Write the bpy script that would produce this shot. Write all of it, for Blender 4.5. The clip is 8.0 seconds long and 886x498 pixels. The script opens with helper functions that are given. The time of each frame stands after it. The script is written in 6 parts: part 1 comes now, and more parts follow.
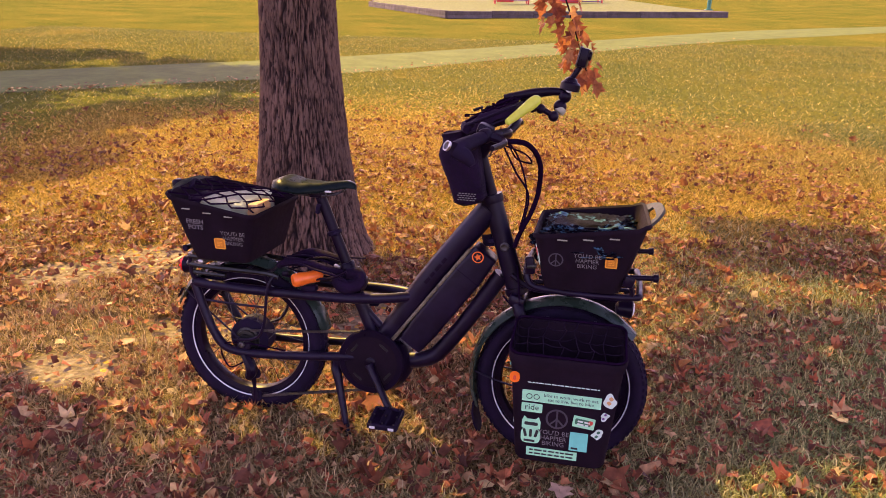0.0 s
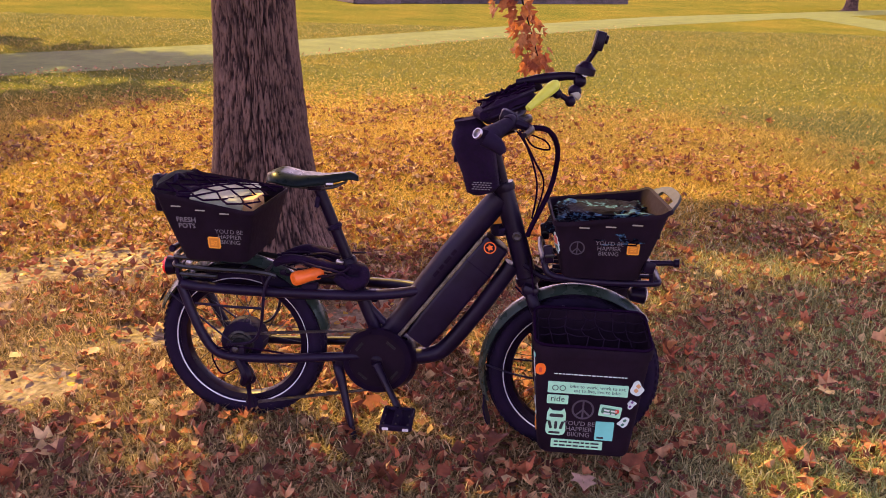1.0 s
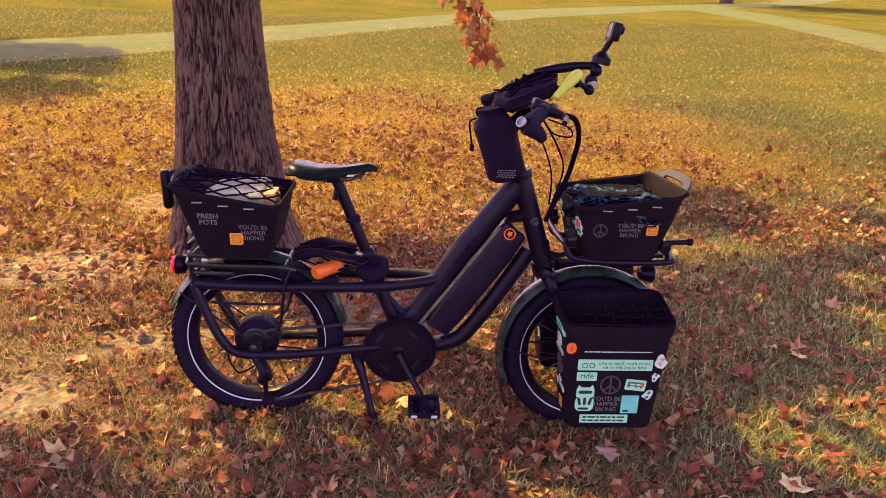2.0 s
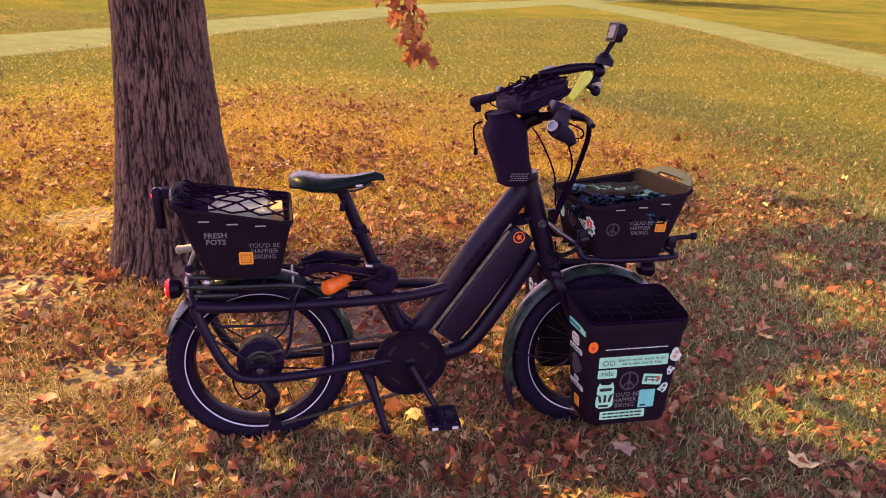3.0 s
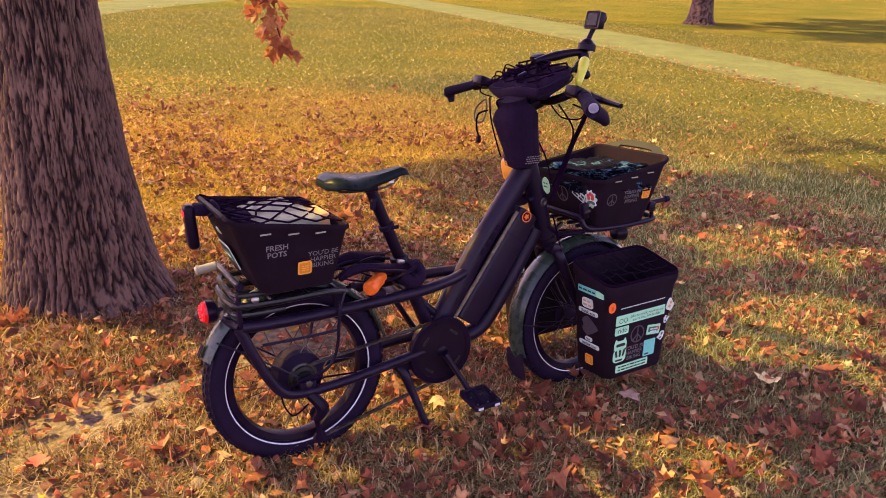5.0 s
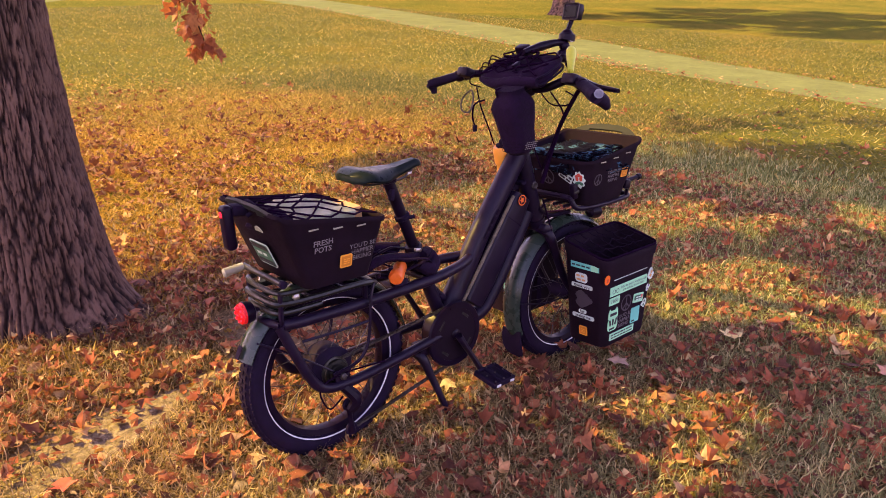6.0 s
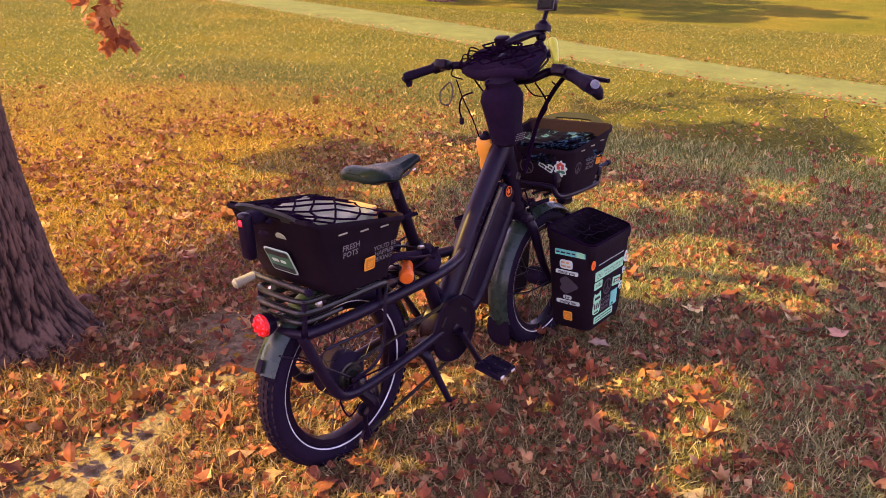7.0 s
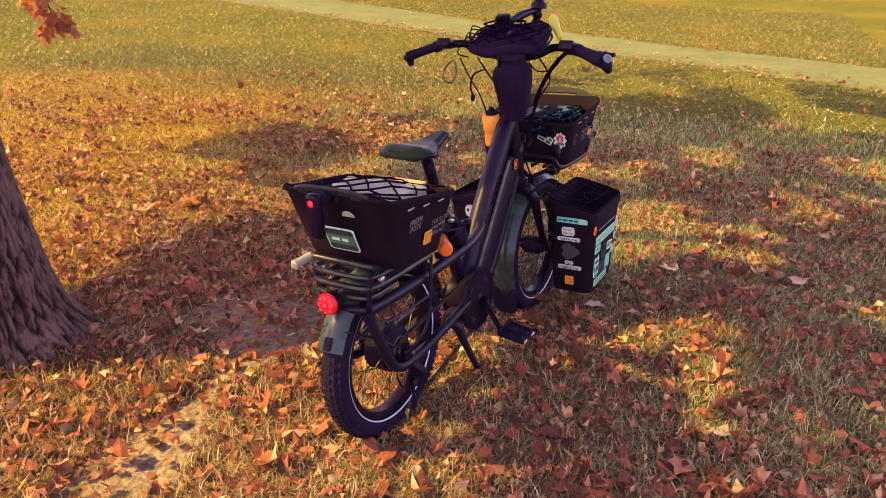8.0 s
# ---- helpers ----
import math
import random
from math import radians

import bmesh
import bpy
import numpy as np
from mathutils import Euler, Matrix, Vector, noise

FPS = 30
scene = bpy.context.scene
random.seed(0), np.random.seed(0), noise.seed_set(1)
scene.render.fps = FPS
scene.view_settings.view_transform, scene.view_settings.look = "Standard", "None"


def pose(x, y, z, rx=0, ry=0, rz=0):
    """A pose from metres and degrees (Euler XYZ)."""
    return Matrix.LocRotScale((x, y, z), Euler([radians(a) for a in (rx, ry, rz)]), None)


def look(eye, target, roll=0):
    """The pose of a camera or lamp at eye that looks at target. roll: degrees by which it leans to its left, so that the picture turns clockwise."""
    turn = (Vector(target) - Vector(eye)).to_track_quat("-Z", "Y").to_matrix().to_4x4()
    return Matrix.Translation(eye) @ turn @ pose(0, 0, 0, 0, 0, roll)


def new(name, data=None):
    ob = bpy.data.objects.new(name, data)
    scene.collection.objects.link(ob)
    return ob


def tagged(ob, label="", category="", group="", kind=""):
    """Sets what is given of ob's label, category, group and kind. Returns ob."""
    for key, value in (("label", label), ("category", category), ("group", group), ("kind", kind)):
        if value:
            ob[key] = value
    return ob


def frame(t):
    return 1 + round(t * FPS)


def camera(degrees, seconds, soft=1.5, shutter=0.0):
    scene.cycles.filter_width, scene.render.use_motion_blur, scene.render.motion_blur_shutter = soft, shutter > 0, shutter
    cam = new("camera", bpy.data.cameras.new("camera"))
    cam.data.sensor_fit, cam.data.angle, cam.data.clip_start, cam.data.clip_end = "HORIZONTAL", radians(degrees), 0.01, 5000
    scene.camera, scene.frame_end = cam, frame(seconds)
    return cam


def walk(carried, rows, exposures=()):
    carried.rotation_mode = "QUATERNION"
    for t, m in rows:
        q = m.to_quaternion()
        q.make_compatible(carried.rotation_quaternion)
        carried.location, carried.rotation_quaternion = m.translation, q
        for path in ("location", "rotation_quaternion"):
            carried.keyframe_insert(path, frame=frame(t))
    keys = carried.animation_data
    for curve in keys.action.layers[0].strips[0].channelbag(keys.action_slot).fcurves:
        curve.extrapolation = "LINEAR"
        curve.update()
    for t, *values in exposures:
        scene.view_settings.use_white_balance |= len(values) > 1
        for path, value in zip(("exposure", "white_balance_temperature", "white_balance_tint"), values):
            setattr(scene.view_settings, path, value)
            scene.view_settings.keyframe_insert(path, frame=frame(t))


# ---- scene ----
cam = camera(61.5, 8.0, soft=0.9)
PATH = [
    (0, (0.056, 0.093, 1.368), (0.016, 1.986, 0.724), 1.4),
    (0.5, (-0.092, 0.115, 1.353), (-0.009, 2.001, 0.693), 1.6),
    (1, (-0.241, 0.182, 1.348), (-0.039, 2.056, 0.677), 1.9),
    (1.5, (-0.406, 0.174, 1.347), (-0.077, 2.026, 0.668), 2.3),
    (1.7, (-0.489, 0.179, 1.343), (-0.105, 2.02, 0.661), 2.4),
    (2.8, (-0.866, 0.342, 1.33), (-0.174, 2.092, 0.651), 2.5),
    (3, (-0.935, 0.373, 1.339), (-0.183, 2.097, 0.658), 2.5),
    (3.5, (-1.124, 0.442, 1.33), (-0.23, 2.098, 0.651), 2.4),
    (4, (-1.329, 0.481, 1.336), (-0.306, 2.061, 0.659), 2.2),
    (4.5, (-1.443, 0.608, 1.316), (-0.296, 2.099, 0.639), 1.9),
    (4.7, (-1.495, 0.66, 1.328), (-0.3, 2.111, 0.646), 1.9),
    (5.8, (-1.897, 0.92, 1.326), (-0.444, 2.11, 0.639), 1.5),
    (6, (-1.943, 0.98, 1.32), (-0.449, 2.116, 0.63), 1.4),
    (6.5, (-2.02, 1.158, 1.333), (-0.434, 2.157, 0.633), 1.6),
    (7, (-2.115, 1.301, 1.328), (-0.458, 2.163, 0.613), 1.6),
    (7.5, (-2.274, 1.48, 1.337), (-0.563, 2.209, 0.604), 1.6),
    (8, (-2.355, 1.639, 1.324), (-0.602, 2.236, 0.569), 1.5),
]
walk(cam, [(t, look(eye, target, roll)) for t, eye, target, roll in PATH], [(0.0, 1.56, 6290, 36.5), (4.0, 1.58, 6290, 36.5), (8.0, 1.60, 6290, 36.5)])

# ---- world, sun ----
SUN_EL = 42.0
SHADE_DIR = Vector((0.5, -0.866, 0)).normalized()
sun_from = Vector((-SHADE_DIR.x * math.cos(radians(SUN_EL)), -SHADE_DIR.y * math.cos(radians(SUN_EL)), math.sin(radians(SUN_EL))))
world = bpy.data.worlds.new("world")
scene.world = world
world.use_nodes = True
wn = world.node_tree
sky = wn.nodes.new("ShaderNodeTexSky")
sky.sky_type = "NISHITA"
sky.sun_disc = False
sky.sun_elevation = radians(SUN_EL)
sky.sun_rotation = radians(-30)
tinted = wn.nodes.new("ShaderNodeMix")
tinted.data_type, tinted.blend_type = "RGBA", "MULTIPLY"
tinted.inputs["Factor"].default_value = 1.0
tinted.inputs["B"].default_value = (1.76, 1.15, 1.16, 1)
wn.links.new(sky.outputs[0], tinted.inputs["A"])
wn.links.new(tinted.outputs["Result"], wn.nodes["Background"].inputs[0])
wn.nodes["Background"].inputs[1].default_value = 0.15
sun_data = bpy.data.lights.new("sun", "SUN")
sun_data.energy = 3.65
sun_data.angle = radians(0.6)
sun_data.color = (1.0, 0.755, 0.13)
sun = new("sun", sun_data)
sun.matrix_world = look(sun_from * 60, (0, 0, 0))

# ---- materials ----


def shader(name, color, rough=0.6, metal=0.0, spread=0.25, scale=30.0, bump=0.0, bump_scale=None, color2=None, spec=0.5, random=0.0):
    """Principled surface with two scales of noise in its colour and a fine relief."""
    m = bpy.data.materials.new(name)
    m.use_nodes = True
    nt = m.node_tree
    n, l = nt.nodes, nt.links
    b = n["Principled BSDF"]
    b.inputs["Roughness"].default_value = rough
    b.inputs["Metallic"].default_value = metal
    b.inputs["Specular IOR Level"].default_value = spec
    co = n.new("ShaderNodeTexCoord")
    big = n.new("ShaderNodeTexNoise")
    big.inputs["Scale"].default_value = scale * 0.2
    big.inputs["Detail"].default_value = 3
    fine = n.new("ShaderNodeTexNoise")
    fine.inputs["Scale"].default_value = scale
    fine.inputs["Detail"].default_value = 5
    for t in (big, fine):
        l.new(co.outputs["Object"], t.inputs["Vector"])
    add = n.new("ShaderNodeMath")
    add.operation = "ADD"
    l.new(big.outputs["Fac"], add.inputs[0])
    l.new(fine.outputs["Fac"], add.inputs[1])
    ramp = n.new("ShaderNodeMapRange")
    ramp.inputs["From Min"].default_value = 0.7
    ramp.inputs["From Max"].default_value = 1.3
    l.new(add.outputs[0], ramp.inputs["Value"])
    mix = n.new("ShaderNodeMix")
    mix.data_type = "RGBA"
    dark = [c * (1 - spread) for c in color]
    light = list(color2) if color2 else [min(1, c * (1 + spread)) for c in color]
    mix.inputs["A"].default_value = (*dark, 1)
    mix.inputs["B"].default_value = (*light, 1)
    l.new(ramp.outputs[0], mix.inputs["Factor"])
    out = mix.outputs["Result"]
    if random:
        info = n.new("ShaderNodeObjectInfo")
        hsv = n.new("ShaderNodeHueSaturation")
        mr = n.new("ShaderNodeMapRange")
        mr.inputs["To Min"].default_value = 1 - random
        mr.inputs["To Max"].default_value = 1 + random
        l.new(info.outputs["Random"], mr.inputs["Value"])
        l.new(mr.outputs[0], hsv.inputs["Value"])
        l.new(out, hsv.inputs["Color"])
        out = hsv.outputs["Color"]
    l.new(out, b.inputs["Base Color"])
    rr = n.new("ShaderNodeMapRange")
    rr.inputs["From Min"].default_value = 0.3
    rr.inputs["From Max"].default_value = 0.7
    rr.inputs["To Min"].default_value = max(0.05, rough - 0.08)
    rr.inputs["To Max"].default_value = min(1, rough + 0.1)
    l.new(fine.outputs["Fac"], rr.inputs["Value"])
    l.new(rr.outputs[0], b.inputs["Roughness"])
    if bump:
        bp = n.new("ShaderNodeBump")
        bp.inputs["Strength"].default_value = bump
        bp.inputs["Distance"].default_value = 0.01
        src = fine
        if bump_scale:
            src = n.new("ShaderNodeTexNoise")
            src.inputs["Scale"].default_value = bump_scale
            src.inputs["Detail"].default_value = 4
            l.new(co.outputs["Object"], src.inputs["Vector"])
        l.new(src.outputs["Fac"], bp.inputs["Height"])
        l.new(bp.outputs[0], b.inputs["Normal"])
    return m


def islands(name, stops, rough=0.7, translucent=0.0, stops2=None, drift=0.45, mid=0.5, about=None):
    """Leaves and blades: each island takes its own colour from the ramp; patches of the lawn, or the ring about a place (x, y, from, to), lean to a second ramp."""
    m = bpy.data.materials.new(name)
    m.use_nodes = True
    nt = m.node_tree
    n, l = nt.nodes, nt.links
    b = n["Principled BSDF"]
    b.inputs["Roughness"].default_value = rough
    b.inputs["Specular IOR Level"].default_value = 0.16
    geo = n.new("ShaderNodeNewGeometry")
    ramp = n.new("ShaderNodeValToRGB")
    els = ramp.color_ramp.elements
    while len(els) < len(stops):
        els.new(0.5)
    for e, (p, c) in zip(els, stops):
        e.position, e.color = p, (*c, 1)
    l.new(geo.outputs["Random Per Island"], ramp.inputs["Fac"])
    co = n.new("ShaderNodeTexCoord")
    tone = ramp.outputs["Color"]
    if stops2:
        other = n.new("ShaderNodeValToRGB")
        els = other.color_ramp.elements
        while len(els) < len(stops2):
            els.new(0.5)
        for e, (p, c) in zip(els, stops2):
            e.position, e.color = p, (*c, 1)
        l.new(geo.outputs["Random Per Island"], other.inputs["Fac"])
        patch = n.new("ShaderNodeTexNoise")
        patch.inputs["Scale"].default_value = drift
        patch.inputs["Detail"].default_value = 4
        l.new(co.outputs["Object"], patch.inputs["Vector"])
        way = n.new("ShaderNodeMapRange")
        way.inputs["From Min"].default_value = mid - 0.26
        way.inputs["From Max"].default_value = mid + 0.26
        value = patch.outputs["Fac"]
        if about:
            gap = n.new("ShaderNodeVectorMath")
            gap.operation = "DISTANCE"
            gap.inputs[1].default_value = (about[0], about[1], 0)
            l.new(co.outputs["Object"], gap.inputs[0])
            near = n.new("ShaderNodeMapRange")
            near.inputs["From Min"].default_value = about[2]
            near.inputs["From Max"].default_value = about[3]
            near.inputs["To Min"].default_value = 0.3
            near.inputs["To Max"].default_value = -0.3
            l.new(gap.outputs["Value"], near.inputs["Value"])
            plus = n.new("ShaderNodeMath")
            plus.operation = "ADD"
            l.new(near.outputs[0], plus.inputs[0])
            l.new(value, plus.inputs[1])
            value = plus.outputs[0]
        l.new(value, way.inputs["Value"])
        blend = n.new("ShaderNodeMix")
        blend.data_type = "RGBA"
        l.new(way.outputs[0], blend.inputs["Factor"])
        l.new(tone, blend.inputs["A"])
        l.new(other.outputs["Color"], blend.inputs["B"])
        tone = blend.outputs["Result"]
    ns = n.new("ShaderNodeTexNoise")
    ns.inputs["Scale"].default_value = 45
    ns.inputs["Detail"].default_value = 4
    l.new(co.outputs["Object"], ns.inputs["Vector"])
    hsv = n.new("ShaderNodeHueSaturation")
    mr = n.new("ShaderNodeMapRange")
    mr.inputs["From Min"].default_value = 0.3
    mr.inputs["From Max"].default_value = 0.7
    mr.inputs["To Min"].default_value = 0.65
    mr.inputs["To Max"].default_value = 1.25
    l.new(ns.outputs["Fac"], mr.inputs["Value"])
    l.new(mr.outputs[0], hsv.inputs["Value"])
    l.new(tone, hsv.inputs["Color"])
    l.new(hsv.outputs["Color"], b.inputs["Base Color"])
    if translucent:
        tr = n.new("ShaderNodeBsdfTranslucent")
        l.new(hsv.outputs["Color"], tr.inputs["Color"])
        ms = n.new("ShaderNodeMixShader")
        ms.inputs[0].default_value = translucent
        l.new(b.outputs[0], ms.inputs[1])
        l.new(tr.outputs[0], ms.inputs[2])
        l.new(ms.outputs[0], n["Material Output"].inputs["Surface"])
    return m


def let_through(m, color, share):
    """Thin plastic through which some sunlight shows."""
    n, l = m.node_tree.nodes, m.node_tree.links
    tr = n.new("ShaderNodeBsdfTranslucent")
    tr.inputs["Color"].default_value = (*color, 1)
    ms = n.new("ShaderNodeMixShader")
    ms.inputs[0].default_value = share
    l.new(n["Principled BSDF"].outputs[0], ms.inputs[1])
    l.new(tr.outputs[0], ms.inputs[2])
    l.new(ms.outputs[0], n["Material Output"].inputs["Surface"])


def ground_shader():
    m = bpy.data.materials.new("lawn soil and turf")
    m.use_nodes = True
    nt = m.node_tree
    n, l = nt.nodes, nt.links
    b = n["Principled BSDF"]
    b.inputs["Roughness"].default_value = 0.95
    b.inputs["Specular IOR Level"].default_value = 0.0
    co = n.new("ShaderNodeTexCoord")

    def noise_at(scale, detail):
        t = n.new("ShaderNodeTexNoise")
        t.inputs["Scale"].default_value = scale
        t.inputs["Detail"].default_value = detail
        l.new(co.outputs["Object"], t.inputs["Vector"])
        return t

    def ramp_of(src, stops):
        r = n.new("ShaderNodeValToRGB")
        els = r.color_ramp.elements
        while len(els) < len(stops):
            els.new(0.5)
        for e, (p, c) in zip(els, stops):
            e.position, e.color = p, (*c, 1)
        l.new(src, r.inputs["Fac"])
        return r

    def mixed(f, a, c):
        x = n.new("ShaderNodeMix")
        x.data_type = "RGBA"
        l.new(f, x.inputs["Factor"])
        l.new(a, x.inputs["A"])
        l.new(c, x.inputs["B"])
        return x.outputs["Result"]
    turf = ramp_of(noise_at(60, 8).outputs["Fac"], [(0.36, (0.026, 0.028, 0.009)), (0.5, (0.095, 0.100, 0.017)), (0.62, (0.26, 0.225, 0.04))])
    tint = ramp_of(noise_at(0.5, 4).outputs["Fac"], [(0.35, (0.064, 0.086, 0.014)), (0.53, (0.118, 0.116, 0.018)), (0.68, (0.19, 0.142, 0.022))])
    half = n.new("ShaderNodeValue")
    half.outputs[0].default_value = 0.5
    col = mixed(half.outputs[0], turf.outputs["Color"], tint.outputs["Color"])
    # thin straw turf under the tree
    thin = n.new("ShaderNodeVectorMath")
    thin.operation = "DISTANCE"
    thin.inputs[1].default_value = (0.2, 2.2, 0)
    l.new(co.outputs["Object"], thin.inputs[0])
    edge = n.new("ShaderNodeMapRange")
    edge.inputs["From Min"].default_value = 1.3
    edge.inputs["From Max"].default_value = 3.2
    edge.inputs["To Min"].default_value = 0.85
    edge.inputs["To Max"].default_value = 0.0
    l.new(thin.outputs["Value"], edge.inputs["Value"])
    straw = ramp_of(noise_at(85, 8).outputs["Fac"], [(0.34, (0.045, 0.028, 0.018)), (0.5, (0.17, 0.115, 0.05)), (0.64, (0.40, 0.29, 0.12))])
    col = mixed(edge.outputs[0], col, straw.outputs["Color"])
    # worn bare soil
    worn = n.new("ShaderNodeAttribute")
    worn.attribute_name = "worn"
    soil = ramp_of(noise_at(28, 8).outputs["Fac"], [(0.3, (0.13, 0.10, 0.06)), (0.5, (0.24, 0.19, 0.11)), (0.7, (0.36, 0.29, 0.17))])
    col = mixed(worn.outputs["Fac"], col, soil.outputs["Color"])
    # crumbled leaf bits, thickest round the tree
    cell = n.new("ShaderNodeTexVoronoi")
    cell.inputs["Scale"].default_value = 44
    l.new(co.outputs["Object"], cell.inputs["Vector"])
    bits = ramp_of(cell.outputs["Color"], [(0.2, (0.20, 0.095, 0.025)), (0.38, (0.32, 0.19, 0.032)), (0.55, (0.38, 0.26, 0.04)), (0.8, (0.46, 0.345, 0.07))])
    far = n.new("ShaderNodeVectorMath")
    far.operation = "DISTANCE"
    far.inputs[1].default_value = (0.3, 7.6, 0)
    l.new(co.outputs["Object"], far.inputs[0])
    fall = n.new("ShaderNodeMapRange")
    fall.inputs["From Min"].default_value = 1.5
    fall.inputs["From Max"].default_value = 4.7
    fall.inputs["To Min"].default_value = 0.35
    fall.inputs["To Max"].default_value = 0.02
    l.new(far.outputs["Value"], fall.inputs["Value"])
    sep2 = n.new("ShaderNodeSeparateColor")
    l.new(cell.outputs["Color"], sep2.inputs[0])
    pick = n.new("ShaderNodeMath")
    pick.operation = "LESS_THAN"
    l.new(sep2.outputs[2], pick.inputs[0])
    l.new(fall.outputs[0], pick.inputs[1])
    col = mixed(pick.outputs[0], col, bits.outputs["Color"])
    l.new(col, b.inputs["Base Color"])
    bp = n.new("ShaderNodeBump")
    bp.inputs["Strength"].default_value = 0.7
    bp.inputs["Distance"].default_value = 0.03
    l.new(noise_at(40, 6).outputs["Fac"], bp.inputs["Height"])
    l.new(bp.outputs[0], b.inputs["Normal"])
    return m


def bark_shader():
    """Pale worn plate faces; dark old bark, deepened with painted crevice shade, down in the furrows, which the mesh
    names in its furrow layer.
    """
    m = bpy.data.materials.new("furrowed bark")
    m.use_nodes = True
    nt = m.node_tree
    n, l = nt.nodes, nt.links
    b = n["Principled BSDF"]
    b.inputs["Roughness"].default_value = 0.9
    b.inputs["Specular IOR Level"].default_value = 0.2
    co = n.new("ShaderNodeTexCoord")
    mp = n.new("ShaderNodeMapping")
    mp.inputs["Scale"].default_value = (1, 1, 0.45)
    l.new(co.outputs["Object"], mp.inputs["Vector"])
    a = n.new("ShaderNodeTexNoise")
    a.inputs["Scale"].default_value = 75
    a.inputs["Detail"].default_value = 6
    c = n.new("ShaderNodeTexNoise")
    c.inputs["Scale"].default_value = 5
    c.inputs["Detail"].default_value = 4
    for t in (a, c):
        l.new(mp.outputs[0], t.inputs["Vector"])
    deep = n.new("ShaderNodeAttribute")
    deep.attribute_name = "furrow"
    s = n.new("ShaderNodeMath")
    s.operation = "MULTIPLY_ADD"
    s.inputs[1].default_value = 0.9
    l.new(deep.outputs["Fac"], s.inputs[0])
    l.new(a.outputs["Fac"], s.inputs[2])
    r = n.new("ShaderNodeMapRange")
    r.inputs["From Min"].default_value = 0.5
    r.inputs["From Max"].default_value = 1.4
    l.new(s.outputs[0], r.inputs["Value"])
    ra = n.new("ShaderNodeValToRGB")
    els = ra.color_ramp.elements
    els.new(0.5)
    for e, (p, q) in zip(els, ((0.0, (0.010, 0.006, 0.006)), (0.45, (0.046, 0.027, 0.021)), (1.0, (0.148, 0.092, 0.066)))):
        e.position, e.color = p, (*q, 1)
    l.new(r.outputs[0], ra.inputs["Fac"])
    hs = n.new("ShaderNodeHueSaturation")
    mr = n.new("ShaderNodeMapRange")
    mr.inputs["From Min"].default_value = 0.35
    mr.inputs["From Max"].default_value = 0.65
    mr.inputs["To Min"].default_value = 0.8
    mr.inputs["To Max"].default_value = 1.2
    l.new(c.outputs["Fac"], mr.inputs["Value"])
    l.new(mr.outputs[0], hs.inputs["Value"])
    l.new(ra.outputs["Color"], hs.inputs["Color"])
    l.new(hs.outputs["Color"], b.inputs["Base Color"])
    bp = n.new("ShaderNodeBump")
    bp.inputs["Strength"].default_value = 0.8
    bp.inputs["Distance"].default_value = 0.006
    l.new(a.outputs["Fac"], bp.inputs["Height"])
    l.new(bp.outputs[0], b.inputs["Normal"])
    return m


M_GROUND = ground_shader()
M_BARK = bark_shader()
M_PATH = shader("worn pale asphalt", (0.128, 0.149, 0.044), 0.9, spec=0.03, spread=0.2, scale=9, bump=0.2, bump_scale=120)
M_TIMBER = shader("weathered timber", (0.10, 0.075, 0.07), 0.85, spread=0.4, scale=14, bump=0.3, random=0.25)
M_MULCH = shader("wood chip", (0.155, 0.165, 0.06), 0.95, spec=0.05, spread=0.3, scale=20, bump=0.4)
M_FRAME = shader("satin black paint", (0.010, 0.0048, 0.016), 0.38, spread=0.3, scale=40, bump=0.02, spec=0.19)
M_GLOSS = shader("gloss black plastic", (0.008, 0.0034, 0.012), 0.34, spec=0.12, spread=0.3, scale=30)
M_FENDER = shader("dark grey fender plastic", (0.023, 0.039, 0.029), 0.27, spread=0.25, scale=20, spec=0.36)
M_RUBBER = shader("black rubber", (0.011, 0.0055, 0.018), 0.75, spec=0.12, spread=0.35, scale=50, bump=0.15)
M_BASKET = shader("matte black moulded plastic", (0.013, 0.0065, 0.012), 0.75, spread=0.3, scale=60, bump=0.06, bump_scale=300, spec=0.08)
let_through(M_BASKET, (0.060, 0.050, 0.042), 0.11)
M_LIP = shader("thin grey-black basket handle plastic", (0.022, 0.026, 0.022), 0.5, spread=0.3, scale=60, spec=0.3)
let_through(M_LIP, (0.17, 0.19, 0.14), 0.32)
M_CLOTH = shader("black woven nylon", (0.012, 0.004, 0.018), 0.9, spec=0.15, spread=0.4, scale=120, bump=0.3)
M_VINYL = shader("black vinyl", (0.007, 0.012, 0.012), 0.33, spec=0.06, spread=0.25, scale=60, bump=0.05)
M_RACK = shader("dull olive-black rack tube", (0.034, 0.034, 0.030), 0.38, 0.7, spread=0.35, scale=60)
M_STEEL = shader("dull steel", (0.42, 0.41, 0.40), 0.35, 1.0, spread=0.3, scale=60)
M_CHAIN = shader("oily chain steel", (0.085, 0.075, 0.07), 0.5, 0.9, spread=0.4, scale=200)
M_STRIPE = shader("reflective stripe", (0.62, 0.63, 0.62), 0.5, spread=0.1, scale=20)
M_CORD = shader("black elastic cord", (0.010, 0.003, 0.014), 0.9, spec=0.02, spread=0.3, scale=100)
M_ORANGE = shader("orange plastic", (0.90, 0.17, 0.012), 0.35, spread=0.12, scale=40)
M_BOTTLE = shader("orange bottle plastic", (0.95, 0.40, 0.035), 0.4, spread=0.1, scale=20)
M_AMBER = shader("amber sticker", (0.85, 0.36, 0.03), 0.5, spread=0.08, scale=60)
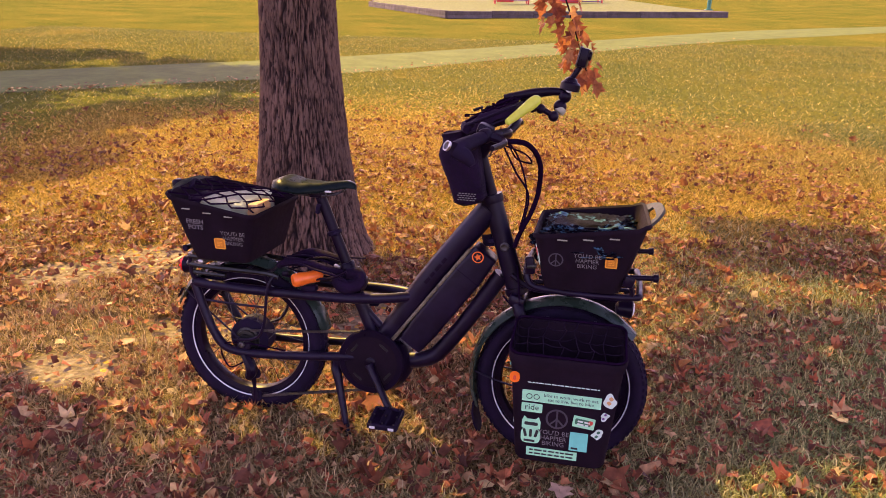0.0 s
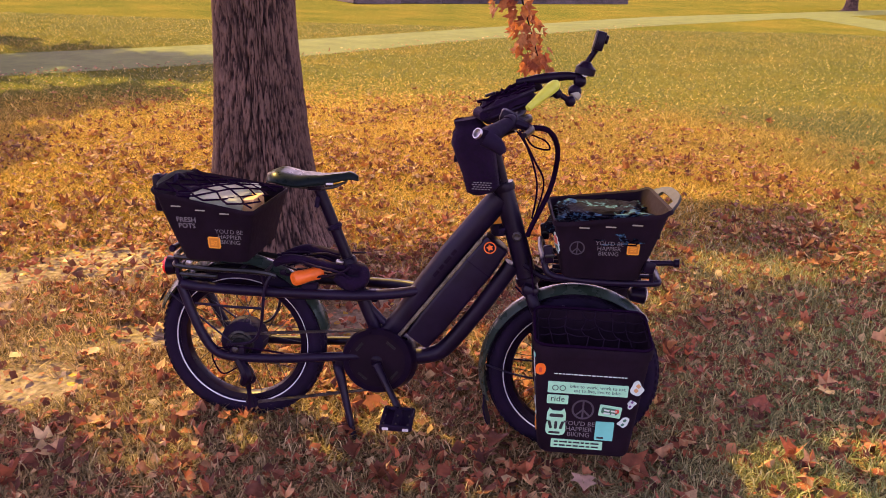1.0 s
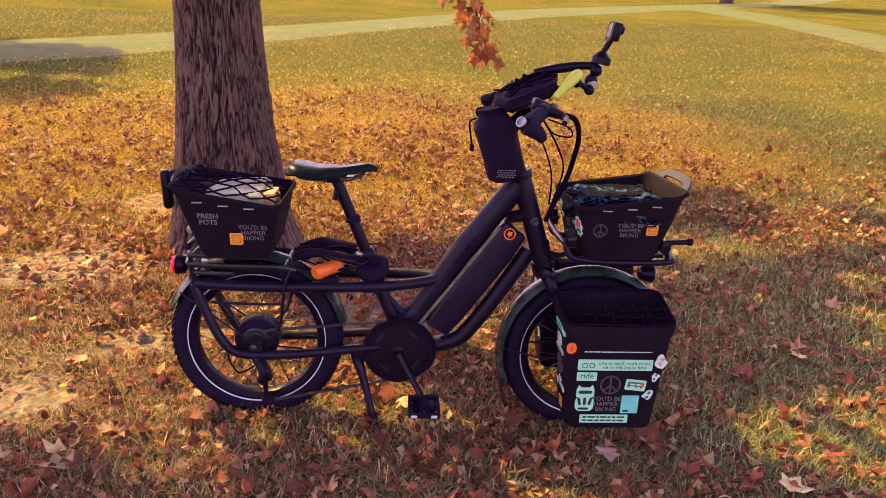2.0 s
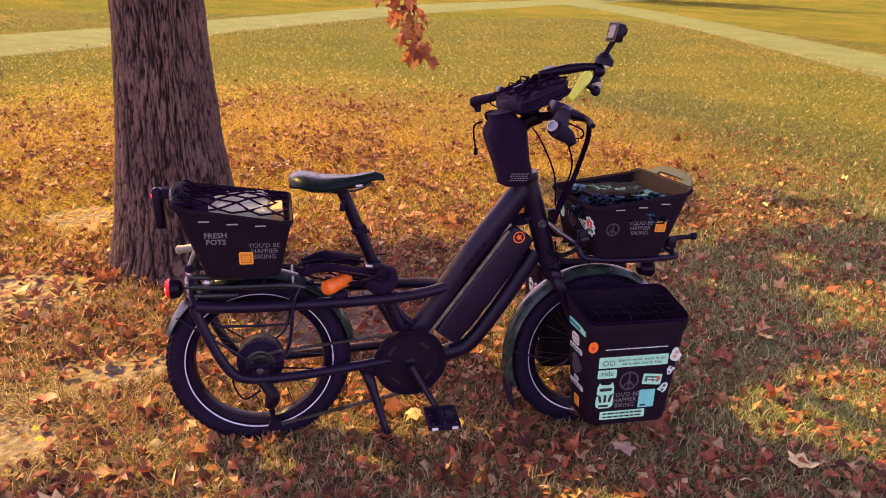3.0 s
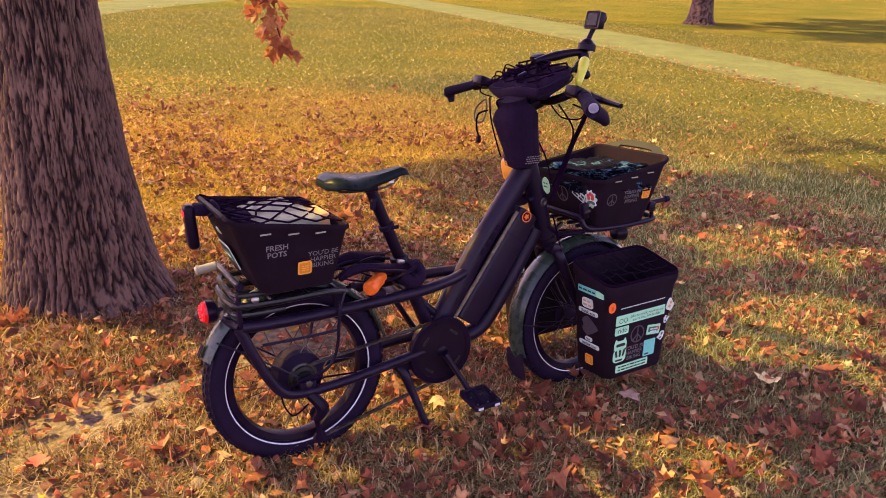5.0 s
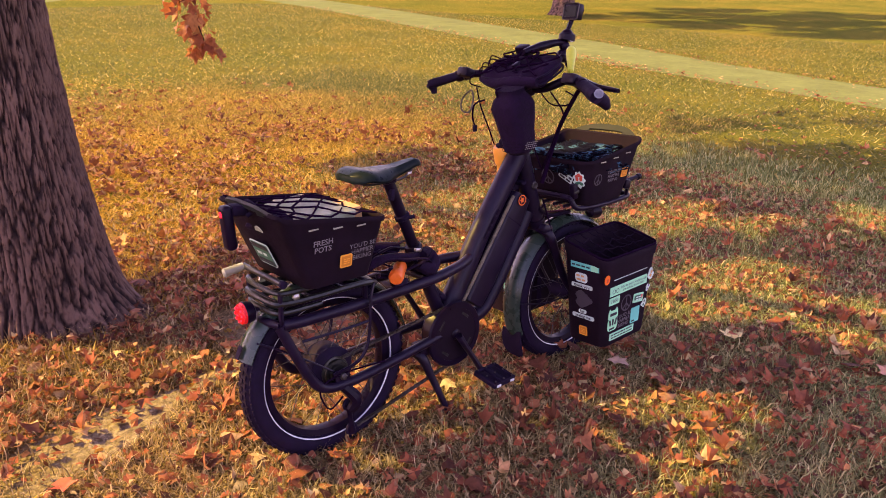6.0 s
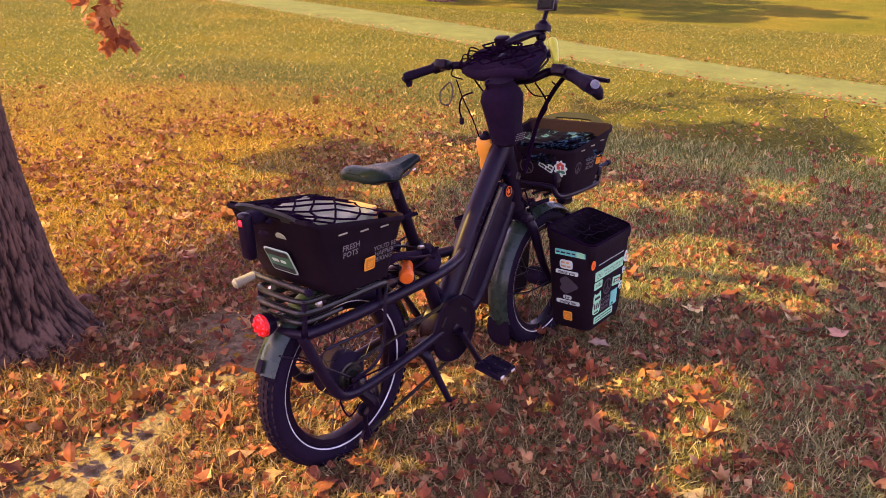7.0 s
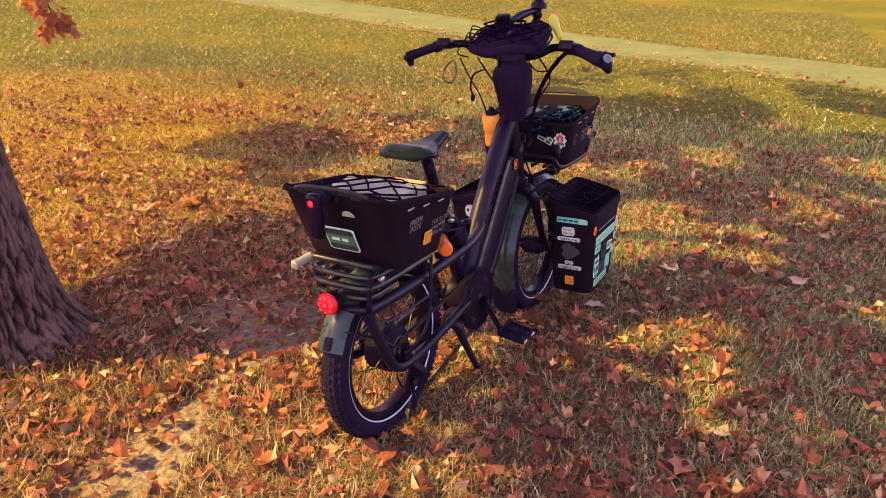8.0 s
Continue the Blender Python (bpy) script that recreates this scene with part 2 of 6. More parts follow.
M_AMBER2 = shader("darker amber print", (0.62, 0.22, 0.015), 0.5, spread=0.1, scale=60)
M_NETGREY = shader("grey bungee cord", (0.013, 0.007, 0.016), 0.85, spec=0.06, spread=0.3, scale=90)
M_YELLOW = shader("lime yellow rubber", (0.55, 0.60, 0.05), 0.5, spread=0.1, scale=60)
M_MINT = shader("mint green vinyl", (0.33, 0.76, 0.45), 0.5, spread=0.06, scale=60)
M_AQUA = shader("aqua vinyl", (0.15, 0.62, 0.48), 0.5, spread=0.08, scale=40)
M_WHITE = shader("white vinyl", (0.58, 0.72, 0.60), 0.5, spread=0.06, scale=40)
M_GREYINK = shader("grey lettering", (0.17, 0.155, 0.155), 0.6, spread=0.1, scale=80)
M_DIMINK = shader("dim grey print", (0.055, 0.045, 0.055), 0.6, spread=0.15, scale=80)
M_BLACKINK = shader("black print", (0.015, 0.016, 0.015), 0.6, spread=0.2, scale=80)
M_REDINK = shader("red print", (0.62, 0.08, 0.04), 0.5, spread=0.15, scale=40)
M_GREENINK = shader("green print", (0.035, 0.15, 0.075), 0.5, spread=0.2, scale=40)
M_PAPER = shader("off-white paper bag", (0.40, 0.43, 0.26), 0.7, spread=0.12, scale=18, bump=0.3, bump_scale=40)
M_KRAFT = shader("tan cardboard", (0.62, 0.36, 0.13), 0.8, spread=0.12, scale=30)
M_REDPAINT = shader("red enamel", (0.55, 0.05, 0.03), 0.4, spread=0.15, scale=10)
M_GREENPAINT = shader("green enamel", (0.05, 0.22, 0.14), 0.4, spread=0.15, scale=10)
M_PURPLE = shader("purple enamel", (0.16, 0.06, 0.20), 0.4, spread=0.15, scale=10)
M_TAN = shader("tan plastic", (0.30, 0.29, 0.20), 0.5, spread=0.1, scale=50)
# speckled tan of the sunlit ground showing past the battery
M_GAP_TAN = shader("dull tan strip for sunlit ground in the gap", (0.13, 0.105, 0.06), 0.6, spread=0.6, scale=220)
M_LENS = shader("red lamp lens", (0.50, 0.006, 0.008), 0.12, spread=0.2, scale=200, bump=0.4, bump_scale=260)
lit = M_LENS.node_tree.nodes["Principled BSDF"]
lit.inputs["Emission Color"].default_value = (1, 0.02, 0.02, 1)
lit.inputs["Emission Strength"].default_value = 0.06
M_LED = shader("lit red diode", (0.9, 0.02, 0.03), 0.2)
led = M_LED.node_tree.nodes["Principled BSDF"]
led.inputs["Emission Color"].default_value = (1, 0.01, 0.01, 1)
led.inputs["Emission Strength"].default_value = 2.0
# the film's blue-white glints are painted as sparse pale patches of colour
M_CRUMPLE = shader("crumpled dark film with painted pale sheen", (0.004, 0.003, 0.009), 0.85, spread=0.4, scale=60, color2=(0.06, 0.145, 0.21), bump=0.3, spec=0.05)
for nd in M_CRUMPLE.node_tree.nodes:
    if nd.type == "MAP_RANGE" and abs(nd.inputs["From Min"].default_value - 0.7) < 0.01:
        nd.inputs["From Min"].default_value, nd.inputs["From Max"].default_value = 1.06, 1.2
M_SCREEN = shader("glossy dark screen glass", (0.010, 0.012, 0.010), 0.3, spread=0.2, scale=40, spec=0.15)
M_LITTER = islands("fallen maple leaves", [(0.0, (0.085, 0.033, 0.020)), (0.22, (0.17, 0.066, 0.032)), (0.45, (0.28, 0.092, 0.042)), (0.65, (0.40, 0.122, 0.050)), (0.8, (0.46, 0.20, 0.082)), (0.92, (0.54, 0.36, 0.16)), (0.98, (0.64, 0.50, 0.22)), (1.0, (0.52, 0.11, 0.04))], 0.6, 0.28)
M_GOLD = islands("sunlit fallen leaves", [(0.0, (0.10, 0.038, 0.018)), (0.22, (0.17, 0.062, 0.026)), (0.45, (0.26, 0.100, 0.034)), (0.7, (0.36, 0.155, 0.042)), (0.9, (0.52, 0.30, 0.085)), (1.0, (0.68, 0.49, 0.19))], 0.55, 0.22)
M_BLADE = islands("autumn grass blades", [(0.0, (0.085, 0.115, 0.040)), (0.35, (0.20, 0.255, 0.082)), (0.6, (0.33, 0.385, 0.135)), (0.8, (0.52, 0.52, 0.21)), (1.0, (0.74, 0.67, 0.32))], 0.55, 0.35, [(0.0, (0.10, 0.066, 0.030)), (0.3, (0.24, 0.165, 0.070)), (0.6, (0.40, 0.28, 0.12)), (0.85, (0.55, 0.40, 0.19)), (1.0, (0.66, 0.52, 0.28))], 0.7, 0.5, (-1.2, 3.5, 1.0, 3.2))
M_STRAW = islands("short dry straw grass", [(0.0, (0.11, 0.13, 0.048)), (0.3, (0.22, 0.255, 0.092)), (0.6, (0.38, 0.395, 0.15)), (0.85, (0.57, 0.53, 0.23)), (1.0, (0.18, 0.25, 0.08))], 0.6, 0.35, [(0.0, (0.12, 0.075, 0.035)), (0.3, (0.28, 0.185, 0.080)), (0.6, (0.44, 0.30, 0.13)), (0.85, (0.60, 0.44, 0.22)), (1.0, (0.26, 0.20, 0.08))], 0.7, 0.5, (-1.2, 3.5, 1.0, 3.2))
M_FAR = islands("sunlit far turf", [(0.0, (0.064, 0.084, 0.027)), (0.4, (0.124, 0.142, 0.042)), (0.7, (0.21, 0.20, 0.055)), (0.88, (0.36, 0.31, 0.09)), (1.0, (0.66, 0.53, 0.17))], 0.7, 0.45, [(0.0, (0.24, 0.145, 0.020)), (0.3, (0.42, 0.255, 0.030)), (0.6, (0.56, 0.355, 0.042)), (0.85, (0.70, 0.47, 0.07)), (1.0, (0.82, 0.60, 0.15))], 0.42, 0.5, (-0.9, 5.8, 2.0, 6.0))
M_HANG = islands("sunlit hanging maple leaves", [(0.0, (0.17, 0.045, 0.025)), (0.35, (0.33, 0.105, 0.035)), (0.7, (0.42, 0.17, 0.05)), (1.0, (0.50, 0.29, 0.10))], 0.45, 0.42)
M_CROWN = islands("orange maple foliage", [(0.0, (0.20, 0.045, 0.025)), (0.4, (0.34, 0.10, 0.035)), (0.7, (0.40, 0.17, 0.045)), (1.0, (0.28, 0.18, 0.055))], 0.5, 0.35)

# ---- mesh helpers ----


def link_part(name, mesh, material, parent=None, label="", smooth=True, angle=0.7):
    ob = new(name, mesh)
    if material and not mesh.materials:
        mesh.materials.append(material)
    if smooth:
        mesh.shade_smooth()
        mesh.set_sharp_from_angle(angle=angle)
    if parent:
        ob.parent = parent
    if label:
        tagged(ob, label)
    return ob


def part(name, bm, material, parent=None, label="", smooth=True, angle=0.7):
    """Links a bmesh as one mesh object under a thing or a part."""
    bmesh.ops.recalc_face_normals(bm, faces=bm.faces)
    mesh = bpy.data.meshes.new(name)
    bm.to_mesh(mesh)
    bm.free()
    return link_part(name, mesh, material, parent, label, smooth, angle)


def thing(name, m, label, category, group=""):
    ob = new(name)
    ob.empty_display_size = 0.05
    ob.matrix_world = m
    return tagged(ob, label, category, group)


def spline(points, steps=6, closed=False):
    """Catmull-Rom through the points."""
    p = [Vector(q) for q in points]
    out = []
    n = len(p)
    for i in range(n if closed else n - 1):
        if closed:
            a, b, c, d = p[(i - 1) % n], p[i], p[(i + 1) % n], p[(i + 2) % n]
        else:
            a, b, c, d = p[max(i - 1, 0)], p[i], p[i + 1], p[min(i + 2, n - 1)]
        for k in range(steps):
            t = k / steps
            out.append(0.5 * ((2 * b) + (c - a) * t + (2 * a - 5 * b + 4 * c - d) * t * t + (3 * b - 3 * c + d - a) * t ** 3))
    if not closed:
        out.append(p[-1])
    return out


def loft(bm, rings, cap=True, closed=False):
    """Skins rings of equal count."""
    made = [[bm.verts.new(v) for v in r] for r in rings]
    n = len(made[0])
    pairs = list(zip(made, made[1:])) + ([(made[-1], made[0])] if closed else [])
    for a, b in pairs:
        for i in range(n):
            j = (i + 1) % n
            bm.faces.new((a[i], a[j], b[j], b[i]))
    if cap and not closed:
        bm.faces.new(made[0][::-1])
        bm.faces.new(made[-1])
    return made


def tube(bm, points, r, seg=10, steps=6, closed=False, smooth=True, flat=1.0):
    """A pipe along the points; r is one radius or a radius for each point."""
    pts = spline(points, steps, closed) if smooth and len(points) > 2 else [Vector(p) for p in points]
    n = len(pts)
    rs = [r] * n if not isinstance(r, (list, tuple)) else [float(np.interp(i / max(1, n - 1), np.linspace(0, 1, len(r)), r)) for i in range(n)]
    tang = []
    for i in range(n):
        a = pts[(i - 1) % n] if closed or i > 0 else pts[i]
        b = pts[(i + 1) % n] if closed or i < n - 1 else pts[i]
        tang.append((b - a).normalized())
    up = Vector((0, 0, 1)) if abs(tang[0].z) < 0.9 else Vector((0, 1, 0))
    rings = []
    for p, t, rad in zip(pts, tang, rs):
        side = t.cross(up).normalized()
        up = side.cross(t).normalized()
        rings.append([p + (side * math.cos(k * math.tau / seg) + up * (flat * math.sin(k * math.tau / seg))) * rad for k in range(seg)])
    loft(bm, rings, True, closed)
    return bm


def pipe(points, r, **kw):
    return tube(bmesh.new(), points, r, **kw)


def lathe(profile, centre, axis="y", seg=48, a0=0.0, a1=math.tau):
    """Turns (radius, offset) pairs about an axis through the centre. A closed profile makes a ring."""
    bm = bmesh.new()
    full = a1 - a0 > math.tau - 1e-4
    rings = []
    for i in range(seg if full else seg + 1):
        a = a0 + (a1 - a0) * i / seg
        ring = []
        for r, o in profile:
            u, v = r * math.cos(a), r * math.sin(a)
            ring.append(Vector(centre) + Vector({"y": (u, o, v), "z": (u, v, o), "x": (o, u, v)}[axis]))
        rings.append(ring)
    loft(bm, rings, not full, full)
    return bm


def turned(profile, m, seg=20):
    """A capped solid of revolution: (radius, height) pairs about the local z of m."""
    bm = bmesh.new()
    rings = [[m @ Vector((r * math.cos(k * math.tau / seg), r * math.sin(k * math.tau / seg), h)) for k in range(seg)] for r, h in profile]
    loft(bm, rings)
    return bm


def aim(a, b):
    """A pose at a whose z points to b."""
    d = Vector(b) - Vector(a)
    return Matrix.Translation(a) @ d.to_track_quat("Z", "Y").to_matrix().to_4x4()


def block(size, m=Matrix(), bevel=0.004, bm=None, seg=2):
    bm = bm or bmesh.new()
    r = bmesh.ops.create_cube(bm, size=1)
    vs = r["verts"]
    for v in vs:
        v.co = Vector((v.co.x * size[0], v.co.y * size[1], v.co.z * size[2]))
    if bevel:
        es = list({e for v in vs for e in v.link_edges})
        res = bmesh.ops.bevel(bm, geom=es, offset=bevel, segments=seg, affect="EDGES", profile=0.5)
        vs = list({v for f in res["faces"] for v in f.verts} | {v for v in vs if v.is_valid})
    bmesh.ops.transform(bm, matrix=m, verts=vs)
    return bm


def rounded(hx, hy, r, n=5):
    """Outline of a rounded rectangle, anticlockwise."""
    out = []
    for cx, cy, a in ((hx - r, hy - r, 0), (-hx + r, hy - r, 90), (-hx + r, -hy + r, 180), (hx - r, -hy + r, 270)):
        for k in range(n):
            t = radians(a + 90 * k / (n - 1))
            out.append((cx + r * math.cos(t), cy + r * math.sin(t)))
    return out


def face_pose(o, xdir, updir):
    """A pose whose x and y lie in a surface and whose z stands out of it."""
    x = Vector(xdir).normalized()
    z = x.cross(Vector(updir)).normalized()
    y = z.cross(x)
    m = Matrix((x, y, z)).transposed().to_4x4()
    m.translation = Vector(o)
    return m


def sheet(outline, m, thick=0.0012):
    bm = bmesh.new()
    loft(bm, [[m @ Vector((x, y, -0.001)) for x, y in outline], [m @ Vector((x, y, thick)) for x, y in outline]])
    return bm


def sticker(name, parent, m, w, h, material, r=None, label=""):
    return part(name, sheet(rounded(w / 2, h / 2, r or min(w, h) * 0.15, 4), m), material, parent, label, smooth=False)


def lettering(parent, text, m, size, material, lift=0.0018, name="lettering", label="", bold=0.0):
    cu = bpy.data.curves.new(name, "FONT")
    cu.body, cu.size, cu.align_x, cu.align_y = text, size, "CENTER", "CENTER"
    cu.space_line, cu.resolution_u, cu.offset = 0.9, 2, bold
    tmp = new(name, cu)
    mesh = bpy.data.meshes.new_from_object(tmp.evaluated_get(bpy.context.evaluated_depsgraph_get()))
    bpy.data.objects.remove(tmp)
    bpy.data.curves.remove(cu)
    mesh.transform(m @ Matrix.Translation((0, 0, lift)))
    mesh.materials.clear()
    return link_part(name, mesh, material, parent, label, smooth=False)


def bars(parent, m, w, rows, height, material, lift=0.0018, seed=1, name="print_bars"):
    """Lines of writing too small to read, as plain bars."""
    rng = random.Random(seed)
    bm = bmesh.new()
    for i, y in enumerate(rows):
        x = -w / 2
        while x < w / 2 - height:
            l = min(rng.uniform(1.5, 4.5) * height, w / 2 - x)
            vs = [bm.verts.new(m @ Vector((x + a * l, y + (b - 0.5) * height, lift))) for a, b in ((0, 0), (1, 0), (1, 1), (0, 1))]
            bm.faces.new(vs)
            x += l + height * 0.7
    return tagged(part(name, bm, material, parent, smooth=False), kind="stuff")


def ring_mark(m, r, w, seg=28):
    bm = bmesh.new()
    loft(bm, [[m @ Vector((rr * math.cos(k * math.tau / seg), rr * math.sin(k * math.tau / seg), 0.002)) for k in range(seg)] for rr in (r - w / 2, r + w / 2)], cap=False)
    return bm


def peace_mark(parent, m, r, material):
    bm = ring_mark(m, r, r * 0.2)
    for a, l in ((90, 1), (270, 1), (225, 1), (315, 1)):
        d = Vector((math.cos(radians(a)), math.sin(radians(a)), 0))
        s = Vector((-d.y, d.x, 0)) * r * 0.09
        vs = [bm.verts.new(m @ (q + Vector((0, 0, 0.0022)))) for q in (-s, d * r * 0.92 * l - s, d * r * 0.92 * l + s, s)]
        bm.faces.new(vs)
    return part("peace_sign", bm, material, parent, smooth=False)

# ---- ground ----


def lie(x, y):
    """Height of the lawn."""
    d = math.hypot(x, y - 1)
    z = float(np.interp(d, [0, 12, 33, 60, 110, 250, 600], [0, 0, 0.5, 0.7, 2.4, 8.0, 20.0]))
    near = max(0.0, 1 - d / 7)
    z += near * 0.012 * noise.noise(Vector((x * 1.3, y * 1.3, 0)))
    z -= 0.036 * math.exp(-((x - 0.42) ** 2 + (y - 2.15) ** 2) / 0.10)
    t = math.hypot(x + 0.76, y - 3.93)
    z += 0.05 * math.exp(-(t / 0.5) ** 2)
    return z


def bare_soil(x, y):
    """How bare the lawn is worn, 0 to 1: a trodden strip behind the bicycle and patches by the tree."""
    w = 0.16 * noise.noise(Vector((x * 2.3, y * 2.3, 0))) + 0.08 * noise.noise(Vector((x * 7, y * 7, 3)))
    strip = abs(y - 3.0 - 0.05 * x) / float(np.interp(x, [-1.3, -1.0, -0.75, -0.5, -0.3, 0.1], [0.13, 0.15, 0.05, 0.07, 0.2, 0.24]))
    strip = max(strip, abs(x + 0.55) / 0.78)
    d = min([strip] + [math.hypot((x - a) / 1.3, y - b) / r for a, b, r in ((-0.2, 3.12, 0.22), (-1.5, 3.75, 0.34), (-1.22, 4.78, 0.26), (-1.95, 3.5, 0.2), (-1.35, 2.55, 0.18))])
    return max(0.0, min(1.0, (1.05 - d + 2.6 * w) / 0.45))


def ground():
    bm = bmesh.new()
    radii = [0.0] + [0.05 * i for i in range(1, 80)]
    while radii[-1] < 600:
        radii.append(radii[-1] * (1.035 if radii[-1] < 10 else 1.09))
    seg = 216
    rows = []
    for r in radii[1:]:
        rows.append([bm.verts.new((r * math.cos(k * math.tau / seg), 2 + r * math.sin(k * math.tau / seg), lie(r * math.cos(k * math.tau / seg), 2 + r * math.sin(k * math.tau / seg)))) for k in range(seg)])
    mid = bm.verts.new((0, 2, lie(0, 2)))
    for k in range(seg):
        bm.faces.new((mid, rows[0][k], rows[0][(k + 1) % seg]))
    for a, b in zip(rows, rows[1:]):
        for k in range(seg):
            j = (k + 1) % seg
            bm.faces.new((a[k], b[k], b[j], a[j]))
    worn = bm.verts.layers.float.new("worn")
    for v in bm.verts:
        v[worn] = bare_soil(v.co.x, v.co.y) if math.hypot(v.co.x, v.co.y - 3) < 4 else 0.0
    return tagged(part("ground", bm, M_GROUND, angle=3), "autumn park lawn, yellowing grass with bare soil patches", "lawn", kind="structure")


GROUND = ground()


def footpath(name, left, right, lift, label):
    """A paved strip with a slight thickness between two edge lines."""
    a = spline([(x, y, 0) for x, y in left], 10)
    b = spline([(x, y, 0) for x, y in right], 10)
    bm = bmesh.new()
    rings = []
    for i, (p, q) in enumerate(zip(a, b)):
        w = (q - p).normalized()
        p = p + w * (0.07 * noise.noise(Vector((i * 0.9, 1, 0))))
        q = q + w * (0.07 * noise.noise(Vector((i * 0.9, 9, 0))))
        row = []
        for k in range(7):
            c = p.lerp(q, k / 6)
            row.append(Vector((c.x, c.y, lie(c.x, c.y) + lift + 0.012 * math.sin(math.pi * k / 6))))
        low = [Vector((v.x, v.y, v.z - 0.06)) for v in (row[-1], row[0])]
        rings.append(row + low)
    loft(bm, rings)
    return tagged(part(name, bm, M_PATH), label, "path", kind="structure")


EDGE_NEAR = [(-40, -12), (-12, 5.2), (-6.1, 10.0), (-4.4, 11.45), (-1.7, 13.9), (2.6, 18.4), (8.6, 23.8), (14.8, 28.2), (24, 35.5), (70, 75)]
EDGE_FAR = [(-43, -9), (-13.5, 7.8), (-7.5, 12.3), (-5.0, 14.35), (-2.0, 16.9), (2.4, 21.2), (9.2, 27.6), (15, 31.6), (22.5, 38), (68, 78)]
footpath("path", EDGE_NEAR, EDGE_FAR, 0.004,
         "pale worn asphalt footpath crossing the lawn")
BRANCH_NEAR = [(-4, -14), (3.6, -4.5), (6.75, 0.0), (8.0, 2.5), (9.3, 5.6), (10.4, 7.9), (12.1, 12.0), (14.8, 19.2), (16.4, 25.0), (17.2, 31.0)]
BRANCH_FAR = [(-1.5, -15), (5.8, -5.5), (8.6, -0.45), (9.8, 2.3), (11.4, 5.3), (12.6, 7.6), (14.1, 11.0), (16.9, 18.7), (19.0, 25.6), (21.5, 34.0)]
footpath("path_branch", BRANCH_NEAR, BRANCH_FAR, 0.010,
         "pale asphalt footpath bending past the trees")


# ---- play area beyond the path ----
def play_border():
    pts = [(-6.0, 49.5), (-0.7, 32.4), (14.4, 43.3), (13.5, 85), (-9, 90)]
    ob = thing("playground_border", Matrix(), "dark weathered timber edging round the wood-chip play area", "edging")
    rng = random.Random(4)
    for (x0, y0), (x1, y1) in zip(pts, pts[1:] + pts[:1]):
        d = math.hypot(x1 - x0, y1 - y0)
        n = max(1, round(d / 2.4))
        for i in range(n):
            for lay in range(2):
                x, y = x0 + (x1 - x0) * (i + 0.5) / n, y0 + (y1 - y0) * (i + 0.5) / n
                m = Matrix.Translation((x, y, lie(x, y) + 0.07 + 0.155 * lay)) @ Matrix.Rotation(math.atan2(y1 - y0, x1 - x0) + rng.uniform(-0.004, 0.004), 4, "Z")
                part("timber", block((d / n - 0.015, 0.15, 0.15), m, 0.012, seg=1), M_TIMBER, ob)
    bm = bmesh.new()
    cx, cy = 3, 55
    ring = [bm.verts.new((x * 0.995 + cx * 0.005, y * 0.995 + cy * 0.005, lie(x, y) + 0.2)) for x, y in pts]
    c = bm.verts.new((cx, cy, lie(cx, cy) + 0.16))
    for i in range(len(ring)):
        bm.faces.new((c, ring[i], ring[(i + 1) % len(ring)]))
    tagged(part("play_surface", bm, M_MULCH), "pale wood-chip play surface inside timber edging", "play surface", kind="structure")


play_border()


def play_frame(x, y, posts, label):
    ob = thing("climbing_frame", Matrix.Translation((x, y, lie(x, y) + 0.16)), label, "playground equipment")
    for px, py in posts:
        part("post", pipe([(px, py, 0), (px, py, 2.6)], 0.06, seg=10), M_REDPAINT, ob, "red steel post")
    xs, ys = [p[0] for p in posts], [p[1] for p in posts]
    w, d = max(xs) - min(xs), max(ys) - min(ys)
    part("platform", block((w + 0.1, d + 0.1, 0.08), pose((max(xs) + min(xs)) / 2, (max(ys) + min(ys)) / 2, 1.1), 0.01), M_PURPLE, ob, "purple coated platform")
    for z in (0.35, 0.7):
        part("rung", pipe([(min(xs), min(ys), z), (max(xs), min(ys), z)], 0.03, seg=8), M_PURPLE, ob)
    part("panel", block((w * 0.5, 0.04, 0.5), pose(min(xs) + w * 0.3, min(ys), 0.45), 0.01), M_REDPAINT, ob, "red plastic panel")


play_frame(2.2, 57, [(0, 0), (2.4, 0), (0, 1.8), (2.4, 1.8)], "red and purple climbing frame on the wood chips")
play_frame(6.4, 60, [(0, 0), (2.0, 0), (4.0, 0), (0, 1.8), (2, 1.8), (4.0, 1.8)], "red steel climbing frame with purple deck")


def post_lamp():
    x, y = 18.5, 60.0
    ob = thing("sign_post", Matrix.Translation((x, y, lie(x, y))), "dark green steel post beside the play area", "post")
    part("pole", pipe([(0, 0, -0.1), (0, 0, 3.0)], 0.16, seg=10), M_GREENPAINT, ob)
    part("base", block((0.5, 0.5, 0.12), pose(0, 0, 0.05), 0.02), M_GREENPAINT, ob)


post_lamp()


# ---- trees ----
def leaf_outline():
    """A five-lobed maple leaf about 1 long, stalk end at the origin."""
    out = [(0.0, 0.0), (0.16, 0.07), (0.44, 0.15), (0.31, 0.35), (0.53, 0.62), (0.21, 0.61), (0.0, 0.97)]
    return out + [(-x, y) for x, y in out[-2:0:-1]]


LEAF = leaf_outline()


